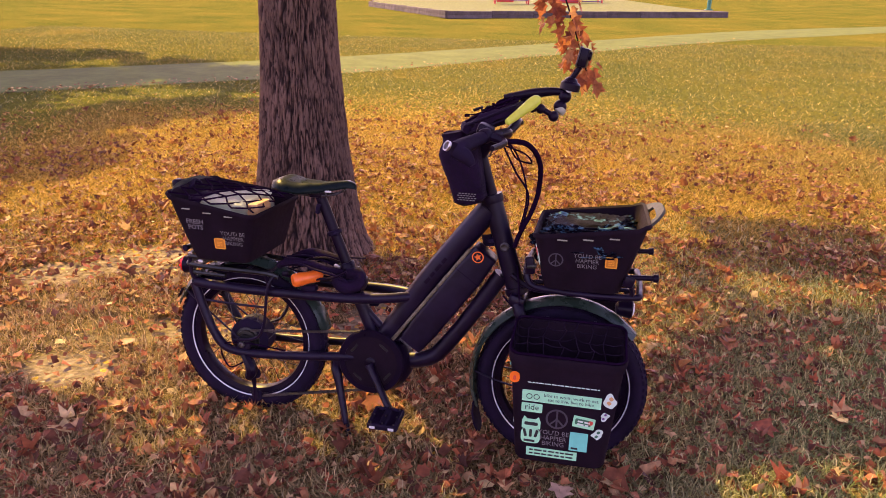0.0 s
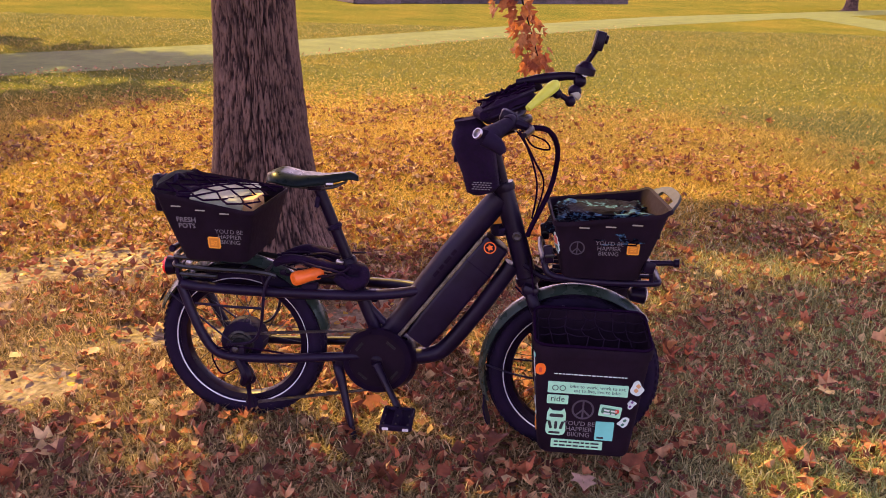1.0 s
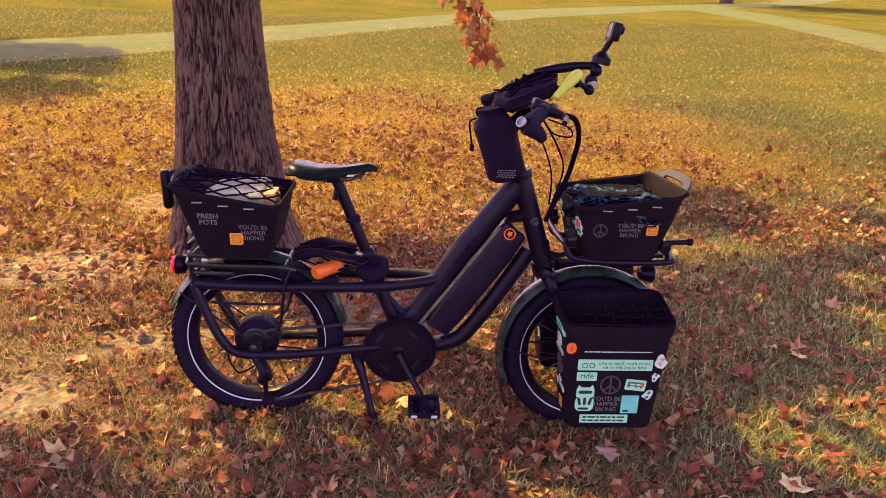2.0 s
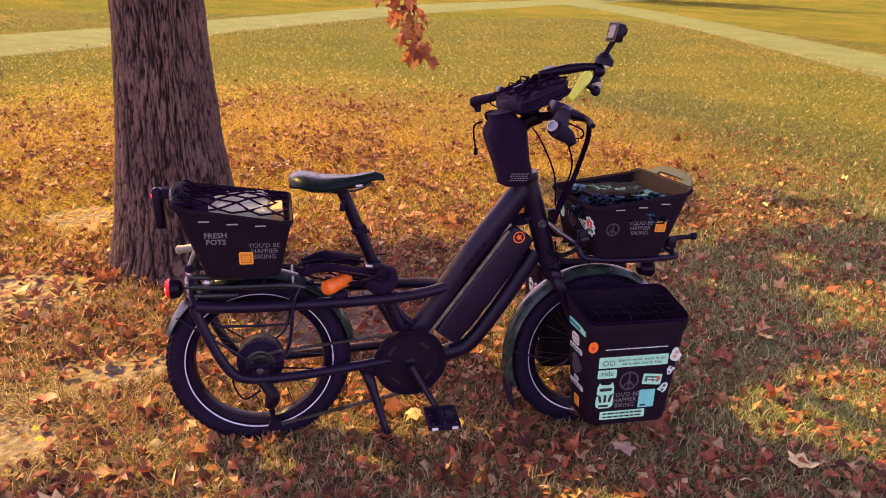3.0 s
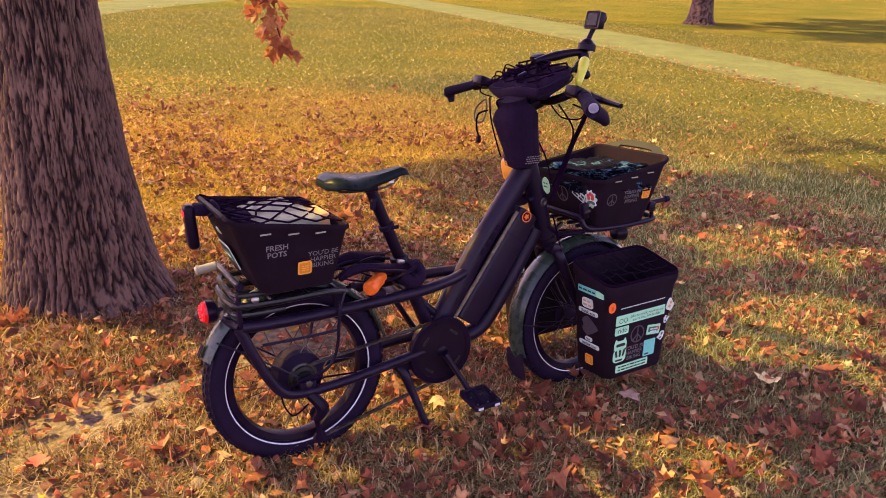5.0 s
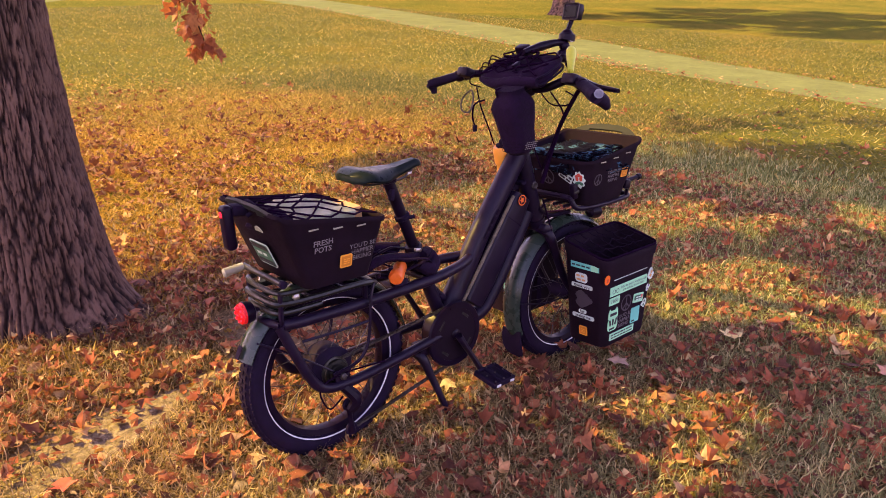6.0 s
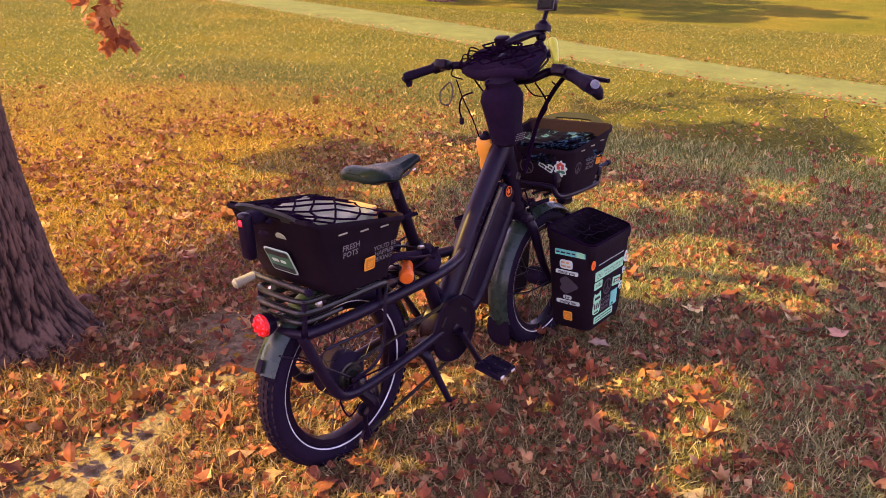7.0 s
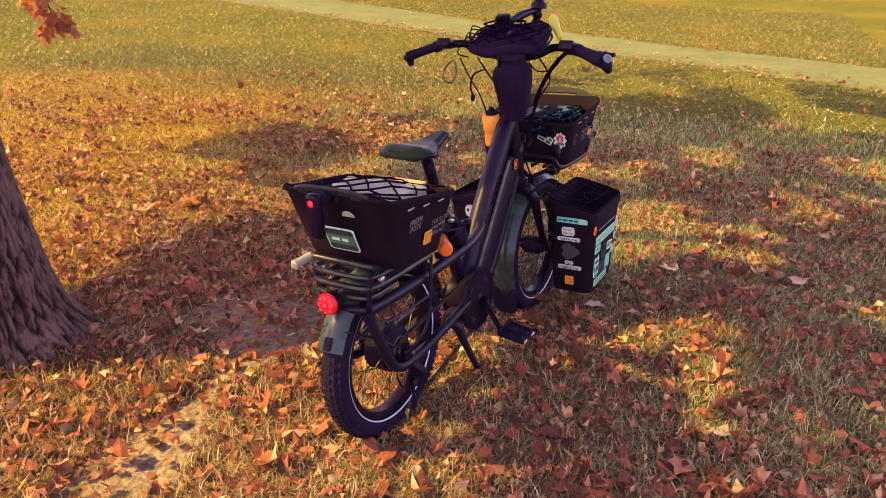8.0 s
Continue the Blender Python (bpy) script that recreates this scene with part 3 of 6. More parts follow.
def add_leaf(verts, faces, m, size, curl, rng):
    """One leaf as a fan, folded along its midrib, curled at the tips and unevenly torn."""
    i0 = len(verts)
    k1, k2 = curl * rng.uniform(0.3, 1.3), curl * rng.uniform(-0.6, 1.2)
    fold, slim, skew = curl * rng.uniform(-0.25, 0.55), rng.uniform(0.7, 1.1), rng.uniform(-0.2, 0.2)
    verts.append(tuple(m @ Vector((0, 0.42 * size, -0.03 * curl * size))))
    for x, y in LEAF:
        g = rng.uniform(0.8, 1.12)
        x, y = x * slim * g + skew * (y - 0.4) + rng.uniform(-0.04, 0.04), 0.42 + (y - 0.42) * g + rng.uniform(-0.04, 0.04)
        z = min(0.40, k1 * x * x * 1.6) + min(0.34, k2 * (y - 0.42) ** 2) + fold * abs(x) + rng.uniform(-0.10, 0.10) * min(1.0, curl)
        verts.append(tuple(m @ Vector((x * size, y * size, z * size))))
    n = len(LEAF)
    for k in range(n):
        faces.append((i0, i0 + 1 + k, i0 + 1 + (k + 1) % n))


def mesh_of(name, verts, faces, material):
    me = bpy.data.meshes.new(name)
    me.from_pydata(verts, [], faces)
    me.materials.append(material)
    return me


def turn_to(n, spin):
    return Vector(n).to_track_quat("Z", "Y").to_matrix().to_4x4() @ Matrix.Rotation(spin, 4, "Z")


def trunk_mesh(height, profile, roots, seg=120, rows=150, seed=0.0, furrow=0.014, lean=(0.0, 0.0)):
    """A trunk whose bark is split into upright plates by furrows; profile gives (height, radius), roots (angle, reach)."""
    bm = bmesh.new()
    rings, depth = [], []
    hs, rs = zip(*profile)
    for i in range(rows):
        f = i / (rows - 1)
        z = -0.12 + (height + 0.12) * (0.45 * f + 0.55 * f ** 4)
        up = max(z, 0)
        ring = []
        base = float(np.interp(z, hs, rs))
        for k in range(seg):
            a = k * math.tau / seg
            r = base + sum(reach * math.exp(-up / 0.11) * max(0.0, math.cos(a - radians(at))) ** 6 for at, reach in roots)
            ca, sa = math.cos(a), math.sin(a)
            wob = 0.6 * noise.noise(Vector((ca * 3, sa * 3, z * 6 + seed)))
            sway = 0.35 * noise.noise(Vector((ca * 7, sa * 7, z * 11 + seed + 40)))
            long = abs(noise.noise(Vector((ca * 15 + sway, sa * 15 - sway, z * 6.0 + seed * 3))))
            short = abs(noise.noise(Vector((ca * 24 + wob, sa * 24 - wob, z * 14 + seed))))
            grain = noise.noise(Vector((ca * 40, sa * 40, z * 24)))
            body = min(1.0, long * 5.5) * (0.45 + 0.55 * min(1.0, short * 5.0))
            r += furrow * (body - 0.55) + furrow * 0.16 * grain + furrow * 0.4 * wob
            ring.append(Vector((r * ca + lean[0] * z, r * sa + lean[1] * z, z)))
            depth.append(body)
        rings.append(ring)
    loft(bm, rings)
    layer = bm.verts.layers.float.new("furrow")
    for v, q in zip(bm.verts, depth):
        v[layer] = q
    return bm


def crown(name, parent, centre, size, count, rng, material, leaf=0.13, limbs=9, base=(0, 0, 3.0), clumps=70, gaps=None, boughs=()):
    """Limbs from the trunk's head, twigs to leaf clumps, and many separate leaves."""
    c, s = Vector(centre), Vector(size)
    heads = []
    for i in range(clumps):
        while True:
            v = Vector((rng.uniform(-1, 1), rng.uniform(-1, 1), rng.uniform(-1, 1)))
            if 0.25 < v.length < 1:
                break
        heads.append(c + Vector((v.x * s.x, v.y * s.y, v.z * s.z)))
    heads += [Vector(q) + Vector((rng.gauss(0, 0.8), rng.gauss(0, 0.8), rng.gauss(0, 0.3))) for q in boughs for _ in range(9)]
    for i in range(limbs):
        h = heads[i]
        b = Vector(base) + Vector((0, 0, rng.uniform(-0.5, 0.8)))
        mid = b.lerp(h, 0.5) + Vector((rng.uniform(-0.3, 0.3), rng.uniform(-0.3, 0.3), 0.5))
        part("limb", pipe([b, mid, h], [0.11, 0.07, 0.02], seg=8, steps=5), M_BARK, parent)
    verts, faces = [], []
    for i in range(count):
        h = heads[rng.randrange(len(heads))]
        p = h + Vector((rng.gauss(0, 0.33), rng.gauss(0, 0.33), rng.gauss(0, 0.22)))
        if gaps and gaps(p):
            continue
        n = Vector((rng.gauss(0, 0.6), rng.gauss(0, 0.6), 1))
        m, k, i0 = Matrix.Translation(p) @ turn_to(n, rng.uniform(0, math.tau)), leaf * rng.uniform(0.7, 1.3), len(verts)
        verts += [tuple(m @ Vector((x * k, y * k, z * k))) for x, y, z in ((0, 0, 0), (0.5, 0.35, 0.12), (0.0, 1.0, 0), (-0.5, 0.35, 0.12))]
        faces += [(i0, i0 + 1, i0 + 2), (i0, i0 + 2, i0 + 3)]
    return link_part(name, mesh_of(name, verts, faces, material), None, parent, "orange and rust maple leaves")


TREE = (-0.75, 3.905)


def crown_gap(p):
    """Openings between the boughs, through which sun reaches the lawn in flecks."""
    s = p.z / math.tan(radians(SUN_EL))
    g = Vector((TREE[0] + p.x + SHADE_DIR.x * s, TREE[1] + p.y + SHADE_DIR.y * s, 0))
    if ((g.x + 1.3) / 0.38) ** 2 + ((g.y - 2.1) / 0.18) ** 2 < 1:
        return False
    if ((g.x - 0.12) / 0.76) ** 2 + ((g.y - 3.43) / 0.40) ** 2 < 1:
        return False
    if g.y > float(np.interp(g.x, [-2.2, -1.3, -0.5, 0.2, 0.6, 1.0, 1.25, 1.5, 2.0, 2.6, 6], [2.7, 2.45, 1.9, 1.85, 2.4, 3.0, 3.9, 4.5, 4.9, 5.0, 5.3])) + 0.35 * noise.noise(g * 1.6):
        return True
    if noise.noise(Vector((g.x * 0.95, g.y * 1.5, 4.2))) > 0.16:
        return True
    return any(((g.x - x) / 1.5) ** 2 + (g.y - y) ** 2 < r * r for x, y, r in ((1.3, 1.78, 0.40), (0.2, 1.56, 0.26), (0.0, 1.58, 0.12), (0.15, 1.86, 0.14), (-0.3, 2.1, 0.14), (2.3, 2.42, 0.3), (1.83, 2.4, 0.15), (2.29, 3.05, 0.16), (0.9, 3.06, 0.15), (1.4, 3.45, 0.22), (1.54, 4.45, 0.14), (2.9, 1.5, 0.3), (2.2, 0.9, 0.3)))


def near_tree():
    rng = random.Random(11)
    ob = thing("maple_tree", Matrix.Translation((TREE[0], TREE[1], 0)), "maple tree with furrowed grey-brown bark and orange leaves", "tree")
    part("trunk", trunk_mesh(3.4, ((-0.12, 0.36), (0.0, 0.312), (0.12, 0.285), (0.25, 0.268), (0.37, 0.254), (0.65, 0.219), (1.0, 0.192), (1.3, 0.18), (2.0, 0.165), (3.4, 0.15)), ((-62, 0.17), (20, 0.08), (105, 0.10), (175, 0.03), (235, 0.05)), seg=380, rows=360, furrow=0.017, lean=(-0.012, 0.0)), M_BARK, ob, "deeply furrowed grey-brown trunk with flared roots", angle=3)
    crown("crown", ob, (0.2, -0.1, 4.7), (4.3, 4.3, 1.5), 29000, rng, M_CROWN, 0.14, 12, (0, 0, 3.1), 92, crown_gap, ((2.7, 2.2, 4.6), (3.4, 1.6, 4.7), (-3.3, 2.1, 4.6), (-3.1, 1.1, 4.5), (-1.84, 4.1, 4.6), (-1.3, 4.0, 4.7), (-0.9, 3.1, 4.6), (0.0, 3.9, 4.7), (-0.2, 4.7, 4.6)))
    # the low twig that hangs over the lawn
    bx, by = 0.835 - TREE[0], 4.93 - TREE[1]
    path = [(0.05, 0.05, 3.0), (0.75, 0.5, 3.3), (bx - 0.55, by + 0.1, 2.7), (bx - 0.3, by + 0.05, 1.75), (bx - 0.12, by, 1.25), (bx + 0.01, by, 0.90)]
    part("twig", pipe(path, [0.035, 0.022, 0.012, 0.007, 0.005, 0.003], seg=8, steps=8), M_BARK, ob, "thin drooping twig")
    line = spline(path, 14)
    verts, faces = [], []
    low = [p for p in line if p.z < 2.1]
    for p in low:
        for k in range(3):
            a = rng.uniform(0, math.tau)
            q = p + Vector((math.cos(a), math.sin(a), -0.5)) * rng.uniform(0.03, 0.11 if p.z < 1.3 else 0.17)
            n = Vector((math.cos(a + rng.uniform(-1, 1)), math.sin(a + rng.uniform(-1, 1)), rng.uniform(-0.1, 0.6)))
            z = Vector(n).normalized()
            y = (Vector((0.25 * math.cos(a), 0.25 * math.sin(a), -1)))
            y = (y - z * y.dot(z)).normalized()
            m = Matrix((y.cross(z), y, z)).transposed().to_4x4()
            m.translation = q
            add_leaf(verts, faces, m, rng.uniform(0.072, 0.12), 0.5, rng)
    link_part("hanging_leaves", mesh_of("hanging_leaves", verts, faces, M_HANG), None, ob, "rust-orange maple leaves on the drooping twig")
    return ob


near_tree()


def park_tree(x, y, r, label, seed, spread, count, height, reach=(0, 0)):
    rng = random.Random(seed)
    ob = thing("park_tree", Matrix.Translation((x, y, lie(x, y))), label, "tree", "trees across the lawn")
    part("trunk", trunk_mesh(height * 0.5, ((-0.12, r * 1.45), (0.15, r * 1.2), (0.6, r), (6.0, r * 0.7)), ((20, r * 0.4), (140, r * 0.4), (260, r * 0.4)), seg=60, rows=60, seed=seed, furrow=0.02), M_BARK, ob, angle=3)
    crown("crown", ob, (*reach, height), (spread, spread, spread * 0.55), count, rng, M_CROWN, 0.32, 7, (0, 0, height * 0.45), round(2.2 * spread ** 2))


park_tree(19.35, 12.75, 0.30, "tree with brown trunk beyond the footpath", 21, 5.2, 9000, 5.8)
park_tree(-10.5, 16.0, 0.27, "leafy tree shading the footpath", 22, 5.0, 11000, 5.6, (0.4, 0.2))
park_tree(27, 42, 0.3, "leafy tree shading the far lawn", 23, 6.5, 9000, 6.5)


# ---- leaf litter and grass ----
def leaf_density(x, y):
    d = math.hypot((x - 0.2) * 0.9, y - 3.6) + 1.1 * noise.noise(Vector((x * 0.5, y * 0.5, 31)))
    v = math.exp(-(max(0.0, d) / 4.3) ** 3)
    v *= 1 + 1.6 * math.exp(-((x + 0.9) / 0.4) ** 2 - ((y - 3.16) / 0.12) ** 2)
    v *= 0.25 + 1.5 * max(0, 0.5 + noise.noise(Vector((x * 0.9, y * 0.9, 5))))
    v *= 0.3 + 1.3 * max(0, 0.5 + noise.noise(Vector((x * 2.9, y * 2.9, 15))))
    v *= 1 - 0.7 * bare_soil(x, y)
    v *= float(np.interp(x, [1.2, 2.2, 3.4, 5.0], [1.0, 0.75, 0.4, 0.12]))
    return v


def leaf_litter(name, count, y0, y1, material, label, seed):
    rng = random.Random(seed)
    verts, faces = [], []
    made = 0
    while made < count:
        x, y = rng.uniform(-6.5, 7.5), rng.uniform(y0, y1)
        edge = 3.3 + 1.4 * noise.noise(Vector((x * 0.7, y * 0.7, 21))) + rng.gauss(0, 0.3) + (0.9 if -1.0 < x < 0.7 else 0.0)
        if (y > edge) != (y1 > 5) or rng.random() > leaf_density(x, y) or math.hypot(x - TREE[0], y - TREE[1]) < 0.32:
            continue
        n = Vector((rng.gauss(0, 0.25), rng.gauss(0, 0.25), 1)) * (1 if rng.random() < 0.5 else -1)
        s = min(0.092, rng.lognormvariate(math.log(0.036 if y1 > 5 else 0.041), 0.42))
        m = Matrix.Translation((x, y, lie(x, y) + rng.uniform(0.016, 0.042))) @ turn_to(n, rng.uniform(0, math.tau)) @ Matrix.Translation((0, -0.42 * s, 0))
        add_leaf(verts, faces, m, s, rng.choice((0.5, 0.9, 1.4, 2.0)), rng)
        made += 1
    ob = link_part(name, mesh_of(name, verts, faces, material), None)
    tagged(ob, label, "leaves", kind="stuff")


def verge_leaves(count, seed):
    """Dry leaves blown against the edges of the paths."""
    rng = random.Random(seed)
    verts, faces = [], []
    lines = [spline([(x, y, 0) for x, y in e], 12) for e in (BRANCH_NEAR[1:8], BRANCH_FAR[1:8], EDGE_NEAR[2:7])]
    for _ in range(count):
        line = rng.choice((lines[0], lines[0], lines[1], lines[2]))
        i = rng.randrange(len(line) - 1)
        p = line[i].lerp(line[i + 1], rng.random())
        q = p + Vector((rng.gauss(0, 0.2), rng.gauss(0, 0.2), 0))
        m = Matrix.Translation((q.x, q.y, lie(q.x, q.y) + rng.uniform(0.02, 0.045))) @ turn_to((rng.gauss(0, 0.3), rng.gauss(0, 0.3), 1), rng.uniform(0, math.tau))
        k, i0 = rng.uniform(0.025, 0.055), len(verts)
        verts += [tuple(m @ Vector((x * k, y * k, z * k))) for x, y, z in ((0, 0, 0), (0.5, 0.35, 0.15), (0.0, 1.0, 0.05), (-0.5, 0.35, 0.15))]
        faces += [(i0, i0 + 1, i0 + 2), (i0, i0 + 2, i0 + 3)]
    tagged(link_part("verge_leaves", mesh_of("verge_leaves", verts, faces, M_GOLD), None), "dry brown leaves gathered along the path edges", "leaves", kind="stuff")


verge_leaves(2600, 44)
leaf_litter("leaf_litter", 7800, -2.5, 4.5, M_LITTER, "scattered dry brown and red maple leaves on shaded grass", 5)
leaf_litter("sunlit_leaf_litter", 14500, 2.3, 10.5, M_GOLD, "dense golden-orange fallen maple leaves on sunlit lawn", 6)


def grass(name, count, area, height, width, material, seed, label, keep):
    rng = np.random.default_rng(seed)
    x = rng.uniform(area[0], area[1], count)
    y = rng.uniform(area[2], area[3], count)
    ok = np.array([keep(a, b, r) for a, b, r in zip(x, y, rng.random(count))])
    x, y = x[ok], y[ok]
    n = len(x)
    z = np.array([lie(a, b) for a, b in zip(x, y)]) - 0.004
    a = rng.uniform(0, math.tau, n)
    h = height * rng.uniform(0.4, 1.25, n)
    w = width * rng.uniform(0.6, 1.3, n)
    b = rng.uniform(0, math.tau, n)
    bend = h * rng.uniform(0.2, 1.1, n)
    base = np.stack([x, y, z], 1)
    side = np.stack([np.cos(a) * w, np.sin(a) * w, np.zeros(n)], 1)
    mid = base + np.stack([np.cos(b) * bend * 0.35, np.sin(b) * bend * 0.35, h * 0.6], 1)
    tip = base + np.stack([np.cos(b) * bend, np.sin(b) * bend, h * rng.uniform(0.7, 1.0, n)], 1)
    v = np.stack([base - side, base + side, mid + side * 0.7, mid - side * 0.7, tip], 1).reshape(-1, 3)
    i = np.arange(n)[:, None] * 5
    faces = [tuple(f) for f in (i + np.array([[0, 1, 2, 3]])).tolist()] + [tuple(f) for f in (i + np.array([[3, 2, 4]])).tolist()]
    me = bpy.data.meshes.new(name)
    me.from_pydata(v.tolist(), [], faces)
    me.materials.append(material)
    return tagged(link_part(name, me, None), label, "grass", kind="stuff")


def turf_ok(x, y, r):
    t = math.hypot(x - TREE[0], y - TREE[1])
    if t < 0.38:
        return 0.22 < t
    r += 0.95 * bare_soil(x, y)
    if y > 3.4:
        r *= 1.0 + 1.6 * min(1.0, (y - 3.4) / 0.8)
    if r > min(1.0, (4.6 - x) / 1.6, (5.0 - y) / 0.9):
        return False
    return r < 0.35 + 0.65 * (0.5 + 0.8 * noise.noise(Vector((x * 1.7, y * 1.7, 3))))


def open_turf(x, y, r):
    d = math.hypot(x, y - 2)
    if d < 3.6 or d > 24:
        return False
    lo, hi = (np.interp(x, *zip(*e)) for e in (EDGE_NEAR, EDGE_FAR))
    on_path = lo - 0.02 < y < hi + 0.02
    lo, hi = (np.interp(y, *zip(*[(q, p) for p, q in e])) for e in (BRANCH_NEAR, BRANCH_FAR))
    on_branch = lo - 0.02 < x < hi + 0.02
    return not on_path and not on_branch


def mid_turf(x, y, r):
    if math.hypot(x - TREE[0], y - TREE[1]) < 0.3:
        return False
    return r + 0.9 * bare_soil(x, y) < min(1.0, (y - 3.0) / 1.2, (9.5 - y) / 2.5, (x + 4.5) / 1.5, (6.5 - x) / 2.5)


grass("grass", 290000, (-2.9, 4.6, -0.2, 5.0), 0.054, 0.0019, M_BLADE, 3, "short dry yellow-green lawn grass among leaves", turf_ok)
def near_turf(x, y, r):
    if math.hypot(x - TREE[0], y - TREE[1]) < 0.24:
        return False
    r += 0.9 * bare_soil(x, y)
    fade = min(1.0, (4.2 - y) / 1.0, (x + 2.6) / 0.6, (2.0 - x) / 0.9, (y - 0.6) / 0.4)
    return r < fade * (0.75 + 0.9 * noise.noise(Vector((x * 2.6, y * 2.6, 8))))


def carpet(name, count, area, size, material, seed, label, keep, width=0.0026):
    """Short matted blades and straws, one triangle each."""
    rng = np.random.default_rng(seed)
    x, y = rng.uniform(area[0], area[1], count), rng.uniform(area[2], area[3], count)
    ok = np.array([keep(a, b, r) for a, b, r in zip(x, y, rng.random(count))])
    x, y = x[ok], y[ok]
    n = len(x)
    z = np.array([lie(a, b) for a, b in zip(x, y)]) + rng.uniform(-0.002, 0.006, n)
    a, h = rng.uniform(0, math.tau, n), size * rng.uniform(0.5, 1.4, n)
    w, up = width * rng.uniform(0.6, 1.4, n), rng.uniform(0.1, 0.8, n)
    base = np.stack([x, y, z], 1)
    side = np.stack([-np.sin(a) * w, np.cos(a) * w, np.zeros(n)], 1)
    tip = base + np.stack([np.cos(a) * h, np.sin(a) * h, h * up], 1)
    v = np.stack([base - side, base + side, tip], 1).reshape(-1, 3)
    me = bpy.data.meshes.new(name)
    me.from_pydata(v.tolist(), [], np.arange(n * 3).reshape(-1, 3).tolist())
    me.materials.append(material)
    return tagged(link_part(name, me, None), label, "grass", kind="stuff")


carpet("straw_turf", 330000, (-2.6, 3.2, 0.6, 4.2), 0.034, M_STRAW, 9, "matted short straw-coloured grass round the bicycle", near_turf)


def leaf_crumbs(count, seed):
    """Broken bits of dry leaf between the blades."""
    rng = random.Random(seed)
    verts, faces = [], []
    while len(faces) < count * 2:
        x, y = rng.uniform(-2.6, 3.4), rng.uniform(0.5, 4.4)
        if rng.random() > 0.25 + leaf_density(x, y) or math.hypot(x - TREE[0], y - TREE[1]) < 0.25:
            continue
        m = Matrix.Translation((x, y, lie(x, y) + rng.uniform(0.008, 0.022))) @ turn_to((rng.gauss(0, 0.5), rng.gauss(0, 0.5), 1), rng.uniform(0, math.tau))
        s = rng.choice((0.006, 0.009, 0.012, 0.016, 0.022)) * rng.uniform(0.8, 1.2)
        i = len(verts)
        for u, v in ((-1, -0.5), (0.3, -0.9), (1.1, 0.3), (-0.2, 0.8)):
            verts.append(tuple(m @ Vector((u * s * rng.uniform(0.6, 1.2), v * s, rng.uniform(-0.4, 0.4) * s))))
        faces += [(i, i + 1, i + 2), (i, i + 2, i + 3)]
    tagged(link_part("leaf_crumbs", mesh_of("leaf_crumbs", verts, faces, M_LITTER), None), "crumbled dry brown leaf bits among the grass", "leaves", kind="stuff")


leaf_crumbs(26000, 31)
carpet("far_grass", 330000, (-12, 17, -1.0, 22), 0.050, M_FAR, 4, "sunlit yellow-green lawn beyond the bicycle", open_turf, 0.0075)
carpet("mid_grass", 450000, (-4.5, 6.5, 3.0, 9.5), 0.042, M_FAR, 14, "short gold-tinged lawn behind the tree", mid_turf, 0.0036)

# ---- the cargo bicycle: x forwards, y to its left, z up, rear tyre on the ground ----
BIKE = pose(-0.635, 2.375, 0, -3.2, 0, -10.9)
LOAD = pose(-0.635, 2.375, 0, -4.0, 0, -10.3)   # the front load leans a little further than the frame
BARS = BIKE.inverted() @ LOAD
bike = thing("cargo_bike", BIKE, "black electric cargo bicycle leaning on its kickstand on leafy grass", "bicycle")
REAR, FRONT = (0.0, 0.0, 0.256), (1.042, 0.0, 0.222)


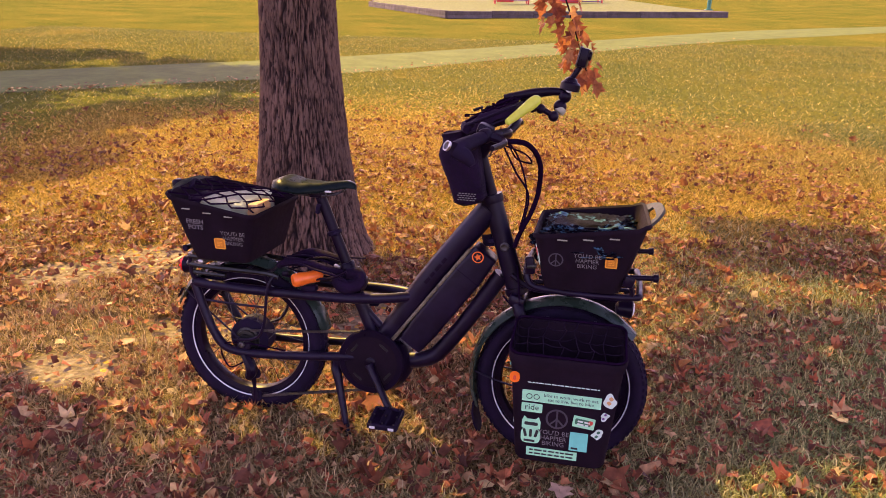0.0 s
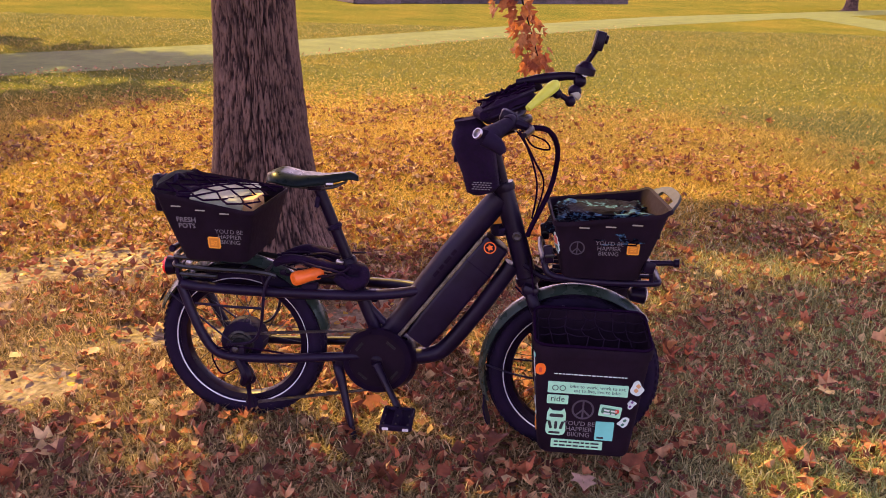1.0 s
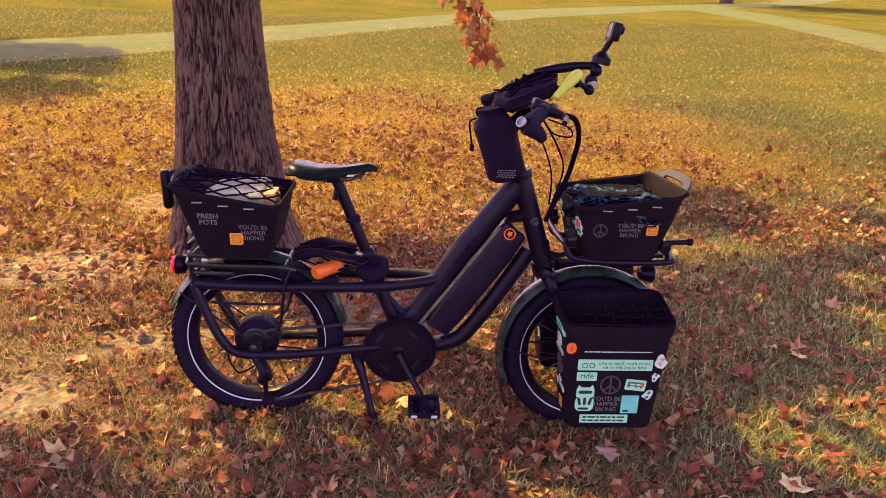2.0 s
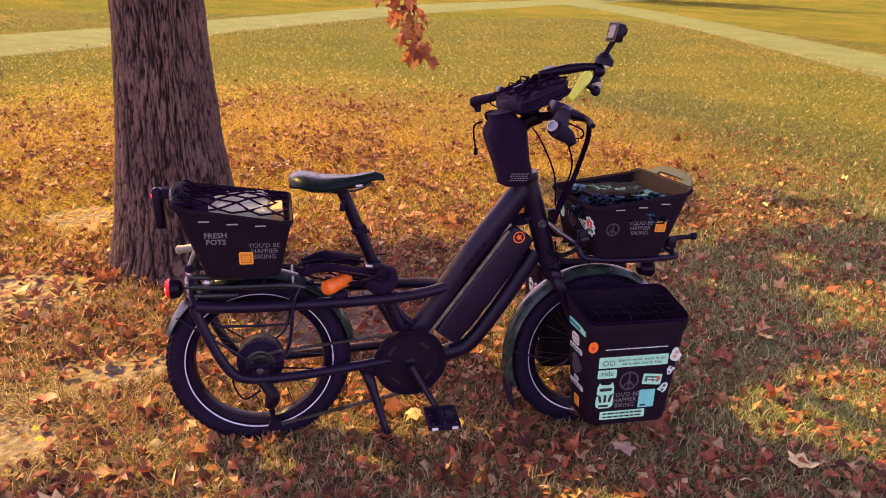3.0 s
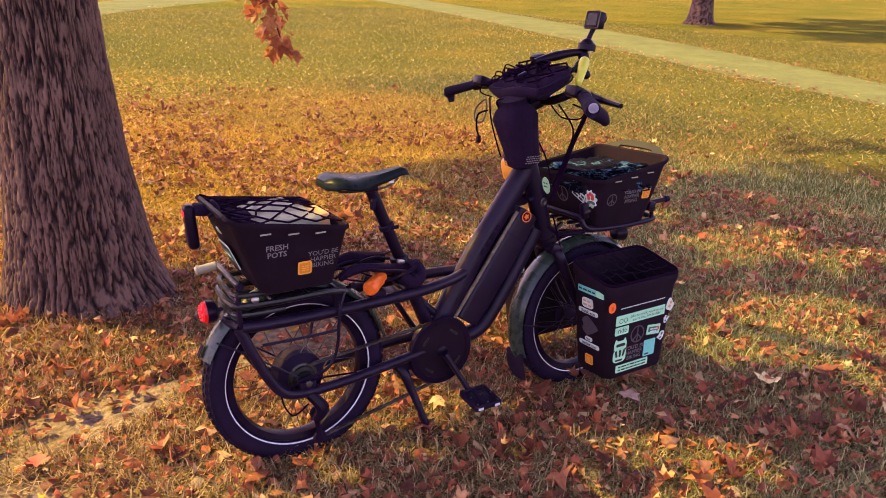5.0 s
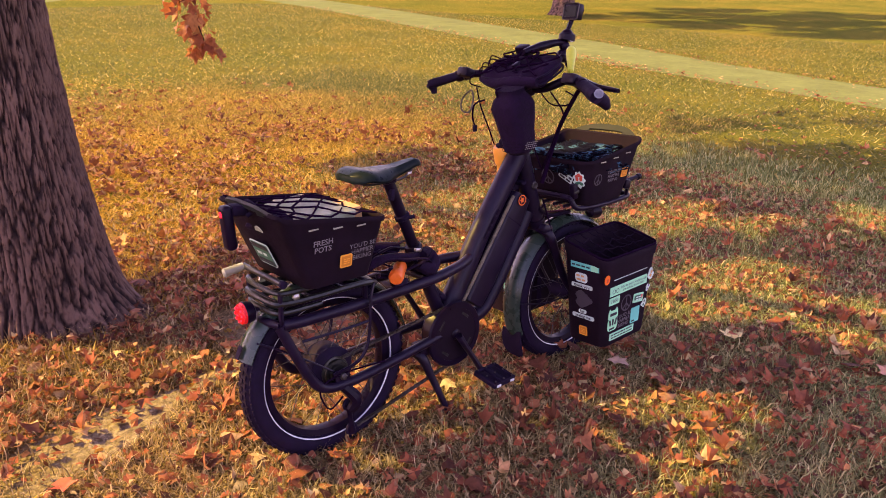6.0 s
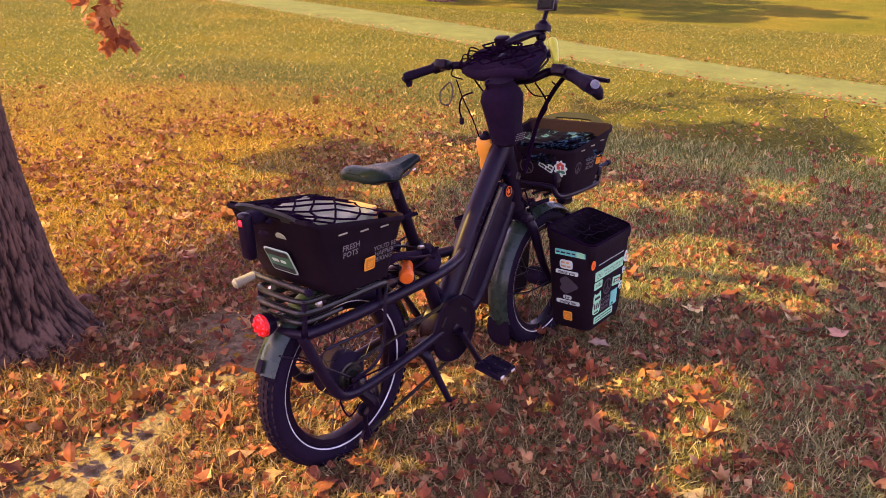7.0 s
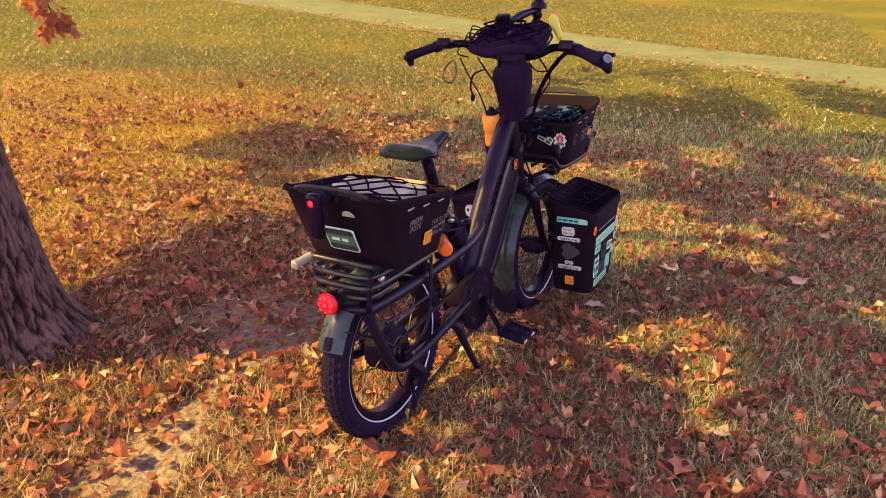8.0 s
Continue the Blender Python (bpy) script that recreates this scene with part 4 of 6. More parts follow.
def bike_wheel(name, c, seed, hub_r):
    rim = part(name, lathe([(0.188, -0.017), (0.205, -0.021), (0.208, -0.016), (0.196, 0.0), (0.208, 0.016), (0.205, 0.021), (0.188, 0.017), (0.183, 0.0)], c, seg=64), M_GLOSS, bike, "black rimmed wheel with fat tyre")
    prof = []
    for k in range(16):
        a = math.tau * k / 16
        prof.append((0.2335 + 0.0315 * math.cos(a), 0.035 * math.sin(a)))
    part("tyre", lathe(prof, c, seg=72), M_RUBBER, rim, "fat black rubber tyre")
    for s in (-1, 1):
        stripe = [(0.2105, s * 0.0263), (0.2122, s * 0.0269), (0.2138, s * 0.0282), (0.2138, s * 0.0270), (0.2105, s * 0.0252)]
        part("reflective_stripe", lathe(stripe, c, seg=72), M_STRIPE, rim, "pale reflective sidewall stripe")
    bm = bmesh.new()
    for row, (y, off) in enumerate(((-0.026, 0), (-0.013, 0.5), (0.0, 0), (0.013, 0.5), (0.026, 0))):
        for i in range(72):
            a = math.tau * (i + off) / 72
            r = 0.2335 + 0.0318 * math.cos(math.asin(min(0.99, abs(y) / 0.035)))
            m = Matrix.Translation(c) @ Matrix.Rotation(-a, 4, "Y") @ pose(r, y, 0, 0, 0, 0)
            q = [Vector((dx, dy, dz)) for dx in (-0.002, 0.0013) for dy, dz in ((-0.0046, -0.0066), (0.0046, -0.0066), (0.0046, 0.0066), (-0.0046, 0.0066))]
            v = [bm.verts.new(m @ p) for p in q]
            for f in ((4, 5, 6, 7), (0, 1, 5, 4), (1, 2, 6, 5), (2, 3, 7, 6), (3, 0, 4, 7)):
                bm.faces.new([v[k] for k in f])
    tagged(part("tread", bm, M_RUBBER, rim, "knobbly tyre tread"), kind="stuff")
    part("hub", lathe([(0.012, -0.062), (0.02, -0.05), (hub_r * 0.75, -0.042), (hub_r, -0.03), (hub_r, 0.03), (hub_r * 0.75, 0.042), (0.02, 0.05), (0.012, 0.062)], c, seg=32), M_RUBBER, rim, "black hub")
    n = 24
    for i in range(n):
        a = math.tau * i / n
        b = a + (0.5 if i % 4 < 2 else -0.5)
        y = 0.026 if i % 2 else -0.026
        p = Vector(c) + Vector((hub_r * 0.95 * math.cos(b), y, hub_r * 0.95 * math.sin(b)))
        q = Vector(c) + Vector((0.186 * math.cos(a), 0, 0.186 * math.sin(a)))
        part("spoke", pipe([p, q], 0.0013, seg=5, smooth=False), M_CHAIN, rim)
    part("valve", pipe([Vector(c) + Vector((0.17 * math.cos(seed), 0, 0.17 * math.sin(seed))), Vector(c) + Vector((0.19 * math.cos(seed), 0, 0.19 * math.sin(seed)))], 0.003, seg=6, smooth=False), M_RUBBER, rim)
    return rim


bike_wheel("rear_wheel", REAR, 1.1, 0.068)
bike_wheel("front_wheel", FRONT, 2.4, 0.035)


def fender(name, c, r, a0, a1, label):
    prof = []
    for k in range(9):
        t = -1 + 2 * k / 8
        prof.append((r - 0.018 * t * t, 0.041 * t))
    prof += [(q - 0.003, o * 0.95) for q, o in prof[::-1]]
    return part(name, lathe(prof, c, seg=56, a0=radians(a0), a1=radians(a1)), M_FENDER, bike, label)


rear_fender = fender("rear_fender", REAR, 0.285, 12, 158, "dark grey plastic mudguard")
front_fender = fender("front_fender", FRONT, 0.290, 42, 202, "dark grey plastic mudguard")
for s in (-1, 1):
    part("fender_stay", pipe([(FRONT[0], s * 0.06, FRONT[2]), (FRONT[0] - 0.15, s * 0.06, FRONT[2] + 0.0), (FRONT[0] - 0.275, s * 0.03, FRONT[2] + 0.02)], 0.003, seg=6), M_FRAME, front_fender)
    part("fender_stay", pipe([(0, s * 0.07, 0.256), (-0.14, s * 0.06, 0.36), (-0.225, s * 0.036, 0.41)], 0.003, seg=6), M_FRAME, rear_fender)
part("fender_mark", block((0.002, 0.020, 0.036), pose(-0.262, -0.004, 0.385, 0, 26, 0), 0.0008, seg=1), M_RUBBER, rear_fender, "dark moulded mark")
flap = bmesh.new()
ring = lambda x, z, w: [Vector((x + 0.0025 * a, w * b, z)) for a, b in ((1, -1), (1.6, 0), (1, 1), (-1, 1), (-0.4, 0), (-1, -1))]
loft(flap, [ring(0.775, 0.135, 0.042), ring(0.774, 0.10, 0.046), ring(0.781, 0.065, 0.047), ring(0.788, 0.045, 0.042), ring(0.793, 0.032, 0.034), ring(0.796, 0.026, 0.020)])
part("mud_flap", flap, M_RUBBER, front_fender, "black rubber mud flap")

# frame tubes
main_tube = part("main_tube", pipe([(0.79, 0, 0.765), (0.62, 0, 0.537), (0.52, 0, 0.380), (0.455, 0, 0.285)], [0.033, 0.033, 0.034, 0.034], seg=16, flat=1.1), M_FRAME, bike, "thick satin black main tube")
bars(main_tube, face_pose((0.64, -0.0345, 0.566), (0.595, 0, 0.803), (-0.803, 0, 0.595)), 0.12, (0.0,), 0.010, M_NETGREY, seed=4)
part("down_tube", pipe([(0.838, 0, 0.560), (0.748, 0, 0.415), (0.665, 0, 0.297), (0.62, 0, 0.255), (0.55, 0, 0.236), (0.47, 0, 0.235)], 0.026, seg=16), M_FRAME, bike)
part("seat_tube", pipe([(0.336, 0, 0.535), (0.376, 0, 0.435), (0.445, 0, 0.27)], 0.021, seg=14), M_FRAME, bike)
part("seat_collar", turned([(0.026, 0), (0.028, 0.006), (0.028, 0.03), (0.024, 0.036)], aim((0.342, 0, 0.515), (0.33, 0, 0.55))), M_GLOSS, bike)
part("seat_brace", pipe([(0.385, 0, 0.447), (0.40, -0.0, 0.40), (0.46, 0, 0.335)], 0.012, seg=10), M_FRAME, bike)
head = part("head_tube", pipe([(0.795, 0, 0.795), (0.882, 0, 0.527)], 0.030, seg=18), M_FRAME, bike)
part("head_badge_lock", turned([(0.014, 0), (0.014, 0.006), (0.010, 0.008), (0.007, 0.006)], aim((0.845, -0.026, 0.655), (0.845, -0.06, 0.655))), M_CHAIN, head, "steel lock ring")
for z0, nm in ((0.515, "lower_headset"), (0.795, "upper_headset")):
    x0 = 0.795 + (0.795 - z0) * 0.3246
    part(nm, turned([(0.034, -0.012), (0.036, 0), (0.034, 0.012)], aim((x0, 0, z0), (x0 - 0.0325, 0, z0 + 0.1))), M_GLOSS, head)
for s in (-1, 1):
    part("side_rail", pipe([(0.56, s * 0.012, 0.462), (0.48, s * 0.045, 0.457), (0.34, s * 0.066, 0.450), (0.06, s * 0.07, 0.446), (-0.10, s * 0.07, 0.449), (-0.165, s * 0.068, 0.453)], 0.0165, seg=12), M_FRAME, bike, "satin black side rail")
    part("chain_stay", pipe([(0.43, s * 0.045, 0.252), (0.353, s * 0.06, 0.248), (0.138, s * 0.072, 0.229), (0.0, s * 0.078, 0.226), (-0.065, s * 0.078, 0.24), (-0.103, s * 0.078, 0.288), (-0.137, s * 0.074, 0.361), (-0.172, s * 0.066, 0.450)], 0.0145, seg=12), M_FRAME, bike)
    part("dropout", block((0.05, 0.010, 0.062), pose(0.002, s * 0.078, 0.243), 0.008), M_FRAME, bike)
    part("axle_nut", turned([(0.011, 0), (0.011, 0.012), (0.006, 0.016)], aim((0, s * 0.08, 0.256), (0, s * 0.12, 0.256)), 6), M_CHAIN, bike)
part("rear_bridge", pipe([(-0.168, -0.066, 0.453), (-0.19, 0, 0.456), (-0.168, 0.066, 0.453)], 0.012), M_FRAME, bike)
part("rail_bridge", pipe([(0.345, -0.066, 0.45), (0.345, 0.066, 0.45)], 0.012, smooth=False), M_FRAME, bike)

# battery between the tubes
a, b = Vector((0.79, 0, 0.63)), Vector((0.556, 0, 0.300))
ax = (b - a).normalized()
bat = bmesh.new()
bm_m = face_pose(a.lerp(b, 0.5), ax, (0, 1, 0))
L = (b - a).length
rows = []
for f, hw, hh in ((-0.5, 0.030, 0.030), (-0.49, 0.038, 0.040), (-0.3, 0.041, 0.047), (0.3, 0.041, 0.047), (0.49, 0.038, 0.042), (0.5, 0.030, 0.032)):
    rows.append([bm_m @ Vector((f * L, p, q)) for p, q in rounded(hw, hh, 0.014, 4)])
loft(bat, rows)
battery = part("battery", bat, M_FRAME, bike, "long black removable battery")
seam = bmesh.new()
for o in (0.0,):
    loft(seam, [[bm_m @ Vector((-0.27 * L + d, p, q)) for p, q in rounded(0.0425, 0.0485, 0.014, 4)] for d in (0, 0.003)], cap=False)
part("seam", seam, M_RUBBER, battery)
badge = face_pose((0.768, -0.0425, 0.620), (1, 0, 0), (0, 0, 1))
bdg = part("badge", sheet([(0.019 * math.cos(k * math.tau / 24), 0.019 * math.sin(k * math.tau / 24)) for k in range(24)], badge, 0.002), M_RUBBER, battery, "round orange badge")
part("badge_ring", ring_mark(badge @ Matrix.Translation((0, 0, 0.0012)), 0.0165, 0.0035), M_ORANGE, bdg)
part("badge_star", sheet([((0.011 if k % 2 else 0.006) * math.cos(k * math.tau / 10), (0.011 if k % 2 else 0.006) * math.sin(k * math.tau / 10)) for k in range(10)], badge, 0.0032), M_ORANGE, bdg)
# added pipe standing in for sunlit ground seen between tube and battery
part("battery_rail", pipe([(0.740, -0.032, 0.638), (0.502, -0.032, 0.315)], 0.006, seg=8, smooth=False), M_GAP_TAN, bike, "dull tan strip for sunlit ground in the gap")

# drive
motor = part("motor", lathe([(0.02, -0.052), (0.075, -0.05), (0.088, -0.035), (0.09, 0.03), (0.075, 0.048), (0.02, 0.05)], (0.472, 0, 0.222), seg=36), M_GLOSS, bike, "black mid-drive motor housing")
ringc = (0.44, -0.058, 0.242)
cr = part("chainring", lathe([(0.045, -0.003), (0.096, -0.003), (0.101, 0), (0.096, 0.003), (0.045, 0.003)], ringc, seg=44), M_FRAME, bike, "black chainring")
part("chain_guard", lathe([(0.088, -0.012), (0.106, -0.012), (0.110, -0.006), (0.106, -0.004), (0.088, -0.008)], ringc, seg=44), M_GLOSS, cr, "black chain guard ring")
part("chainring_bolts", turned([(0.018, 0), (0.018, 0.012), (0.012, 0.016)], aim((0.44, -0.06, 0.242), (0.44, -0.1, 0.242))), M_GLOSS, cr)
part("guard_plate", lathe([(0.016, -0.013), (0.06, -0.012), (0.09, -0.010), (0.09, -0.006), (0.016, -0.006)], ringc, seg=44), M_BASKET, cr, "solid black chain guard disc")
for k in range(4):
    t = k * math.tau / 4 + 0.9
    part("guard_slot", block((0.034, 0.002, 0.008), pose(ringc[0] + 0.07 * math.cos(t), ringc[1] - 0.0115, ringc[2] + 0.07 * math.sin(t)) @ Matrix.Rotation(-t - math.pi / 2, 4, "Y"), 0.0008, seg=1), M_RACK, cr)


def crank(end, y0, y1, pedal_c):
    arm = bmesh.new()
    p, q = Vector((0.44, y0, 0.242)), Vector((end[0], y1, end[1]))
    tube(arm, [p, p.lerp(q, 0.5), q], [0.017, 0.013, 0.014], seg=10, flat=0.7)
    c = part("crank_arm", arm, M_FRAME, bike)
    m = pose(*pedal_c, 8, 0, 0)
    ped = bmesh.new()
    for dx in (-0.042, 0.042):
        block((0.012, 0.098, 0.02), m @ pose(dx, 0, 0), 0.004, ped, 1)
    for dy in (-0.044, 0.044):
        block((0.09, 0.012, 0.02), m @ pose(0, dy, 0), 0.004, ped, 1)
    block((0.026, 0.092, 0.018), m, 0.004, ped, 1)
    part("pedal", ped, M_RUBBER, c, "black platform pedal")
    part("pedal_deck", block((0.074, 0.080, 0.009), m, 0.002), M_GLOSS, c)
    return c, m


c1, pm = crank((0.515, 0.108), -0.085, -0.108, (0.522, -0.165, 0.103))
for dx in (-0.030, 0.030):
    part("pedal_reflector", block((0.018, 0.003, 0.009), pm @ pose(dx, -0.051, 0), 0.001, seg=1), M_STRIPE, c1, "white pedal reflector")
for k in range(9):
    part("pedal_stud", turned([(0.003, 0), (0.003, 0.004)], pm @ pose((k % 3 - 1) * 0.036, (k // 3 - 1) * 0.04, 0.01), 5), M_CHAIN, c1)
crank((0.365, 0.376), 0.085, 0.105, (0.36, 0.16, 0.38))

# chain: two runs with links
def chain_run(p, q, n):
    p, q = Vector(p), Vector(q)
    bm = bmesh.new()
    d = (q - p).normalized()
    up = Vector((0, 1, 0)).cross(d).normalized()
    for i in range(n):
        c = p.lerp(q, (i + 0.5) / n)
        l = (q - p).length / n * 0.62
        for s in (-1, 1):
            vs = [c + d * (l * u) + up * (0.0042 * v) + Vector((0, s * (0.003 if i % 2 else 0.0045) + w, 0)) for u, v, w in ((-1, -0.8, 0), (1, -0.8, 0), (1, 0.8, 0), (-1, 0.8, 0), (-1, -0.8, 0.0012), (1, -0.8, 0.0012), (1, 0.8, 0.0012), (-1, 0.8, 0.0012))]
            v = [bm.verts.new(x) for x in vs]
            for f in ((0, 1, 2, 3), (4, 5, 6, 7), (0, 1, 5, 4), (1, 2, 6, 5), (2, 3, 7, 6), (3, 0, 4, 7)):
                bm.faces.new([v[k] for k in f])
    return part("chain", bm, M_CHAIN, bike, "oily steel chain", smooth=False)


chain_run((0.43, -0.058, 0.340), (0.02, -0.058, 0.297), 32)
chain_run((0.44, -0.058, 0.143), (0.045, -0.058, 0.062), 32)
cas = part("cassette", lathe([(0.01, -0.064), (0.024, -0.064), (0.026, -0.056), (0.036, -0.055), (0.038, -0.048), (0.044, -0.046), (0.044, -0.042), (0.01, -0.042)], REAR, seg=30), M_RACK, bike, "dark steel sprockets")
der = part("derailleur", pipe([(0.0, -0.075, 0.225), (0.035, -0.092, 0.175), (0.02, -0.085, 0.14)], [0.014, 0.02, 0.014], seg=8), M_GLOSS, bike, "black rear derailleur")
part("cage", pipe([(0.025, -0.066, 0.15), (0.03, -0.066, 0.10), (0.035, -0.066, 0.055)], [0.012, 0.007, 0.012], seg=8, flat=0.5), M_GLOSS, der)
for z in (0.145, 0.062):
    part("jockey_wheel", lathe([(0.004, -0.064), (0.018, -0.063), (0.021, -0.058), (0.018, -0.053), (0.004, -0.052)], (0.03 if z > 0.1 else 0.036, 0, z), seg=14), M_RUBBER, der)
part("gear_cable", pipe([(0.0, -0.08, 0.19), (-0.05, -0.085, 0.17), (-0.075, -0.085, 0.24), (0.0, -0.084, 0.262), (0.15, -0.08, 0.25)], 0.0025, seg=6), M_CORD, bike)
stand = part("kickstand", pipe([(0.306, -0.02, 0.21), (0.318, -0.05, 0.19), (0.335, -0.066, 0.135), (0.364, -0.094, 0.04), (0.384, -0.112, -0.025)], [0.018, 0.017, 0.013, 0.010, 0.009], seg=10), M_FRAME, bike, "black side stand")
part("stand_bracket", block((0.06, 0.05, 0.04), pose(0.335, -0.03, 0.215), 0.008), M_FRAME, stand)
part("stand_foot", turned([(0.012, 0), (0.014, 0.006), (0.011, 0.02)], aim((0.391, -0.112, -0.034), (0.384, -0.102, 0.01))), M_RUBBER, stand)

# saddle and post
part("seat_post", pipe([(0.345, 0, 0.52), (0.287, 0, 0.661), (0.242, 0, 0.772)], 0.0175, seg=14, smooth=False), M_GLOSS, bike, "black seat post")
part("post_clip", pipe([(0.283, -0.006, 0.64), (0.318, -0.03, 0.648)], 0.006, seg=6, smooth=False), M_RUBBER, bike)
part("post_band", turned([(0.019, -0.008), (0.023, -0.005), (0.023, 0.006), (0.019, 0.009)], aim((0.294, 0, 0.645), (0.27, 0, 0.703))), M_RUBBER, bike, "rubber light mount band")
part("post_tab", block((0.014, 0.016, 0.034), pose(0.246, -0.016, 0.722, 0, 10, 0), 0.004), M_RUBBER, bike)
sad = bmesh.new()
rows = []
for f in np.linspace(0, 1, 22):
    x = 0.098 + 0.268 * f
    hw = float(np.interp(f, [0, 0.06, 0.2, 0.4, 0.6, 0.85, 0.96, 1.0], [0.04, 0.075, 0.088, 0.07, 0.036, 0.022, 0.017, 0.006]))
    top = 0.812 + float(np.interp(f, [0, 0.12, 0.35, 0.6, 0.9, 1.0], [-0.004, 0.006, -0.006, -0.004, 0.010, 0.008]))
    dp = float(np.interp(f, [0, 0.1, 0.3, 0.6, 1.0], [0.012, 0.022, 0.026, 0.022, 0.010]))
    nose = min(1.0, ((1.0 - f) / 0.09 + 0.1) ** 0.5)
    row = []
    for k in range(18):
        t = k * math.tau / 18
        cx, sz = math.cos(t), math.sin(t)
        z = top - 0.014 + nose * (0.014 * sz if sz > 0 else dp * sz) - (0.006 * math.exp(-(cx * hw / 0.014) ** 2) if sz > 0 else 0) - 0.012 * abs(cx) ** 3
        row.append(Vector((x, hw * math.copysign(abs(cx) ** 0.75, cx), z)))
    rows.append(row)
loft(sad, rows)
saddle = part("saddle", sad, M_VINYL, bike, "black padded vinyl saddle")
for s in (-1, 1):
    part("saddle_rail", pipe([(0.13, s * 0.025, 0.775), (0.17, s * 0.022, 0.765), (0.28, s * 0.02, 0.766), (0.33, s * 0.008, 0.785)], 0.0035, seg=6), M_CHAIN, saddle)
part("saddle_clamp", block((0.045, 0.05, 0.022), pose(0.238, 0, 0.768), 0.005), M_GLOSS, saddle)
part("saddle_badge", block((0.02, 0.002, 0.006), pose(0.29, -0.047, 0.785, 0, 0, 18), 0.001, seg=1), M_STRIPE, saddle)

# fork, stem and bars
FK = Vector((0.0325, 0, -0.1)).normalized()
for s in (-1, 1):
    part("fork_leg", pipe([(0.893, s * 0.03, 0.497), (0.905, s * 0.055, 0.462), (0.935, s * 0.056, 0.40), (0.99, s * 0.056, 0.29), (1.04, s * 0.056, 0.222)], [0.018, 0.018, 0.0165, 0.014, 0.012], seg=12), M_FRAME, bike, "black fork leg")
part("fork_crown", block((0.05, 0.12, 0.034), pose(0.894, 0, 0.495, 0, 18, 0), 0.012), M_FRAME, bike)
part("stem_post", pipe([(0.795, 0, 0.80), (0.752, -0.01, 0.94)], 0.018, seg=14), M_GLOSS, bike)
part("stem", pipe([(0.752, -0.01, 0.925), (0.775, -0.02, 0.96), (0.815, -0.03, 0.98)], 0.022, seg=12), M_GLOSS, bike)
bar = part("handlebar", pipe([(0.712, 0.335, 0.983), (0.79, 0.245, 1.015), (0.842, 0.13, 1.015), (0.82, 0.04, 0.982), (0.815, -0.10, 0.982), (0.85, -0.17, 1.008), (0.80, -0.27, 1.000), (0.742, -0.370, 0.979)], 0.0135, seg=12), M_GLOSS, bike, "black swept handlebar")


def grip(s):
    a, b = (Vector((0.776, -0.312, 0.994)), Vector((0.743, -0.372, 0.978))) if s < 0 else (Vector((0.755, 0.285, 1.0)), Vector((0.716, 0.332, 0.984)))
    inner = a + (a - b) * 0.75
    g = part("grip", pipe([inner, a, a.lerp(b, 0.6), b], [0.018, 0.021, 0.025, 0.0235] if s < 0 else [0.0155, 0.0165, 0.0185, 0.0175], seg=14, flat=0.9), M_RUBBER, bike, "black ergonomic rubber grip")
    horn = b + (Vector((0.045, -0.002, -0.036)) if s < 0 else Vector((0.016, -0.004, -0.034)))
    part("grip_wing", pipe([b, b.lerp(horn, 0.5) + Vector((0.006, 0, 0.002)), horn], [0.022, 0.019, 0.010] if s < 0 else [0.016, 0.014, 0.009], seg=12), M_RUBBER, g)
    cap = aim(b + Vector((-0.66, s * 0.62, 0.42)) * 0.012, b + Vector((-0.66, s * 0.62, 0.42)))
    if s < 0:
        part("grip_cap", turned([(0.0135, 0.012), (0.0135, 0.0185), (0.0112, 0.0185), (0.0112, 0.012)], cap, 18), M_STEEL, g, "pale bar-end ring")
    lever = part("brake_lever", pipe([inner + Vector((0.02, 0, 0.0)), inner + Vector((0.055, s * 0.02, -0.012)), inner + Vector((0.035, s * 0.11, -0.018))], [0.015, 0.009, 0.007], seg=8), M_GLOSS, bike, "black brake lever")
    part("lever_clamp", turned([(0.019, -0.012), (0.021, 0), (0.019, 0.012)], aim(inner, a)), M_GLOSS, lever)
    part("control_pod", block((0.042, 0.05, 0.032), Matrix.Translation(inner + Vector((-0.004, -s * 0.035, 0.012))) @ pose(0, 0, 0, 0, 20, 0), 0.007), M_GLOSS, bike)


grip(-1)
grip(1)
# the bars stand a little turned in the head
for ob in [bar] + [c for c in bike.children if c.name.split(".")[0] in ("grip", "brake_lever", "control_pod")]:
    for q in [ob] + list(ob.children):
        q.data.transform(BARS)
# twin cables bundled in front of the head tube
part("cable", pipe([(0.845, -0.21, 0.995), (0.905, -0.16, 0.985), (0.938, -0.10, 0.93), (0.938, -0.055, 0.85), (0.922, -0.04, 0.78), (0.888, -0.04, 0.70), (0.875, -0.035, 0.66)], 0.0075, seg=8), M_CORD, bike, "black bundled cable sleeve")
part("cable", pipe([(0.80, 0.12, 0.975), (0.86, 0.10, 0.90), (0.895, 0.04, 0.80), (0.885, -0.02, 0.71)], 0.0028, seg=6), M_CORD, bike)
part("cable", pipe([(0.83, -0.10, 0.975), (0.875, -0.12, 0.90), (0.91, -0.06, 0.82), (0.888, -0.02, 0.70)], 0.0028, seg=6), M_CORD, bike)
part("cable", pipe([(0.835, -0.16, 0.98), (0.90, -0.14, 0.955), (0.915, -0.10, 0.925), (0.87, -0.07, 0.93), (0.84, -0.05, 0.97)], 0.0025, seg=6), M_CORD, bike)
part("cable", pipe([(0.765, 0.17, 0.975), (0.735, 0.12, 0.92), (0.72, 0.07, 0.86), (0.73, 0.05, 0.80)], 0.0025, seg=6), M_CORD, bike)
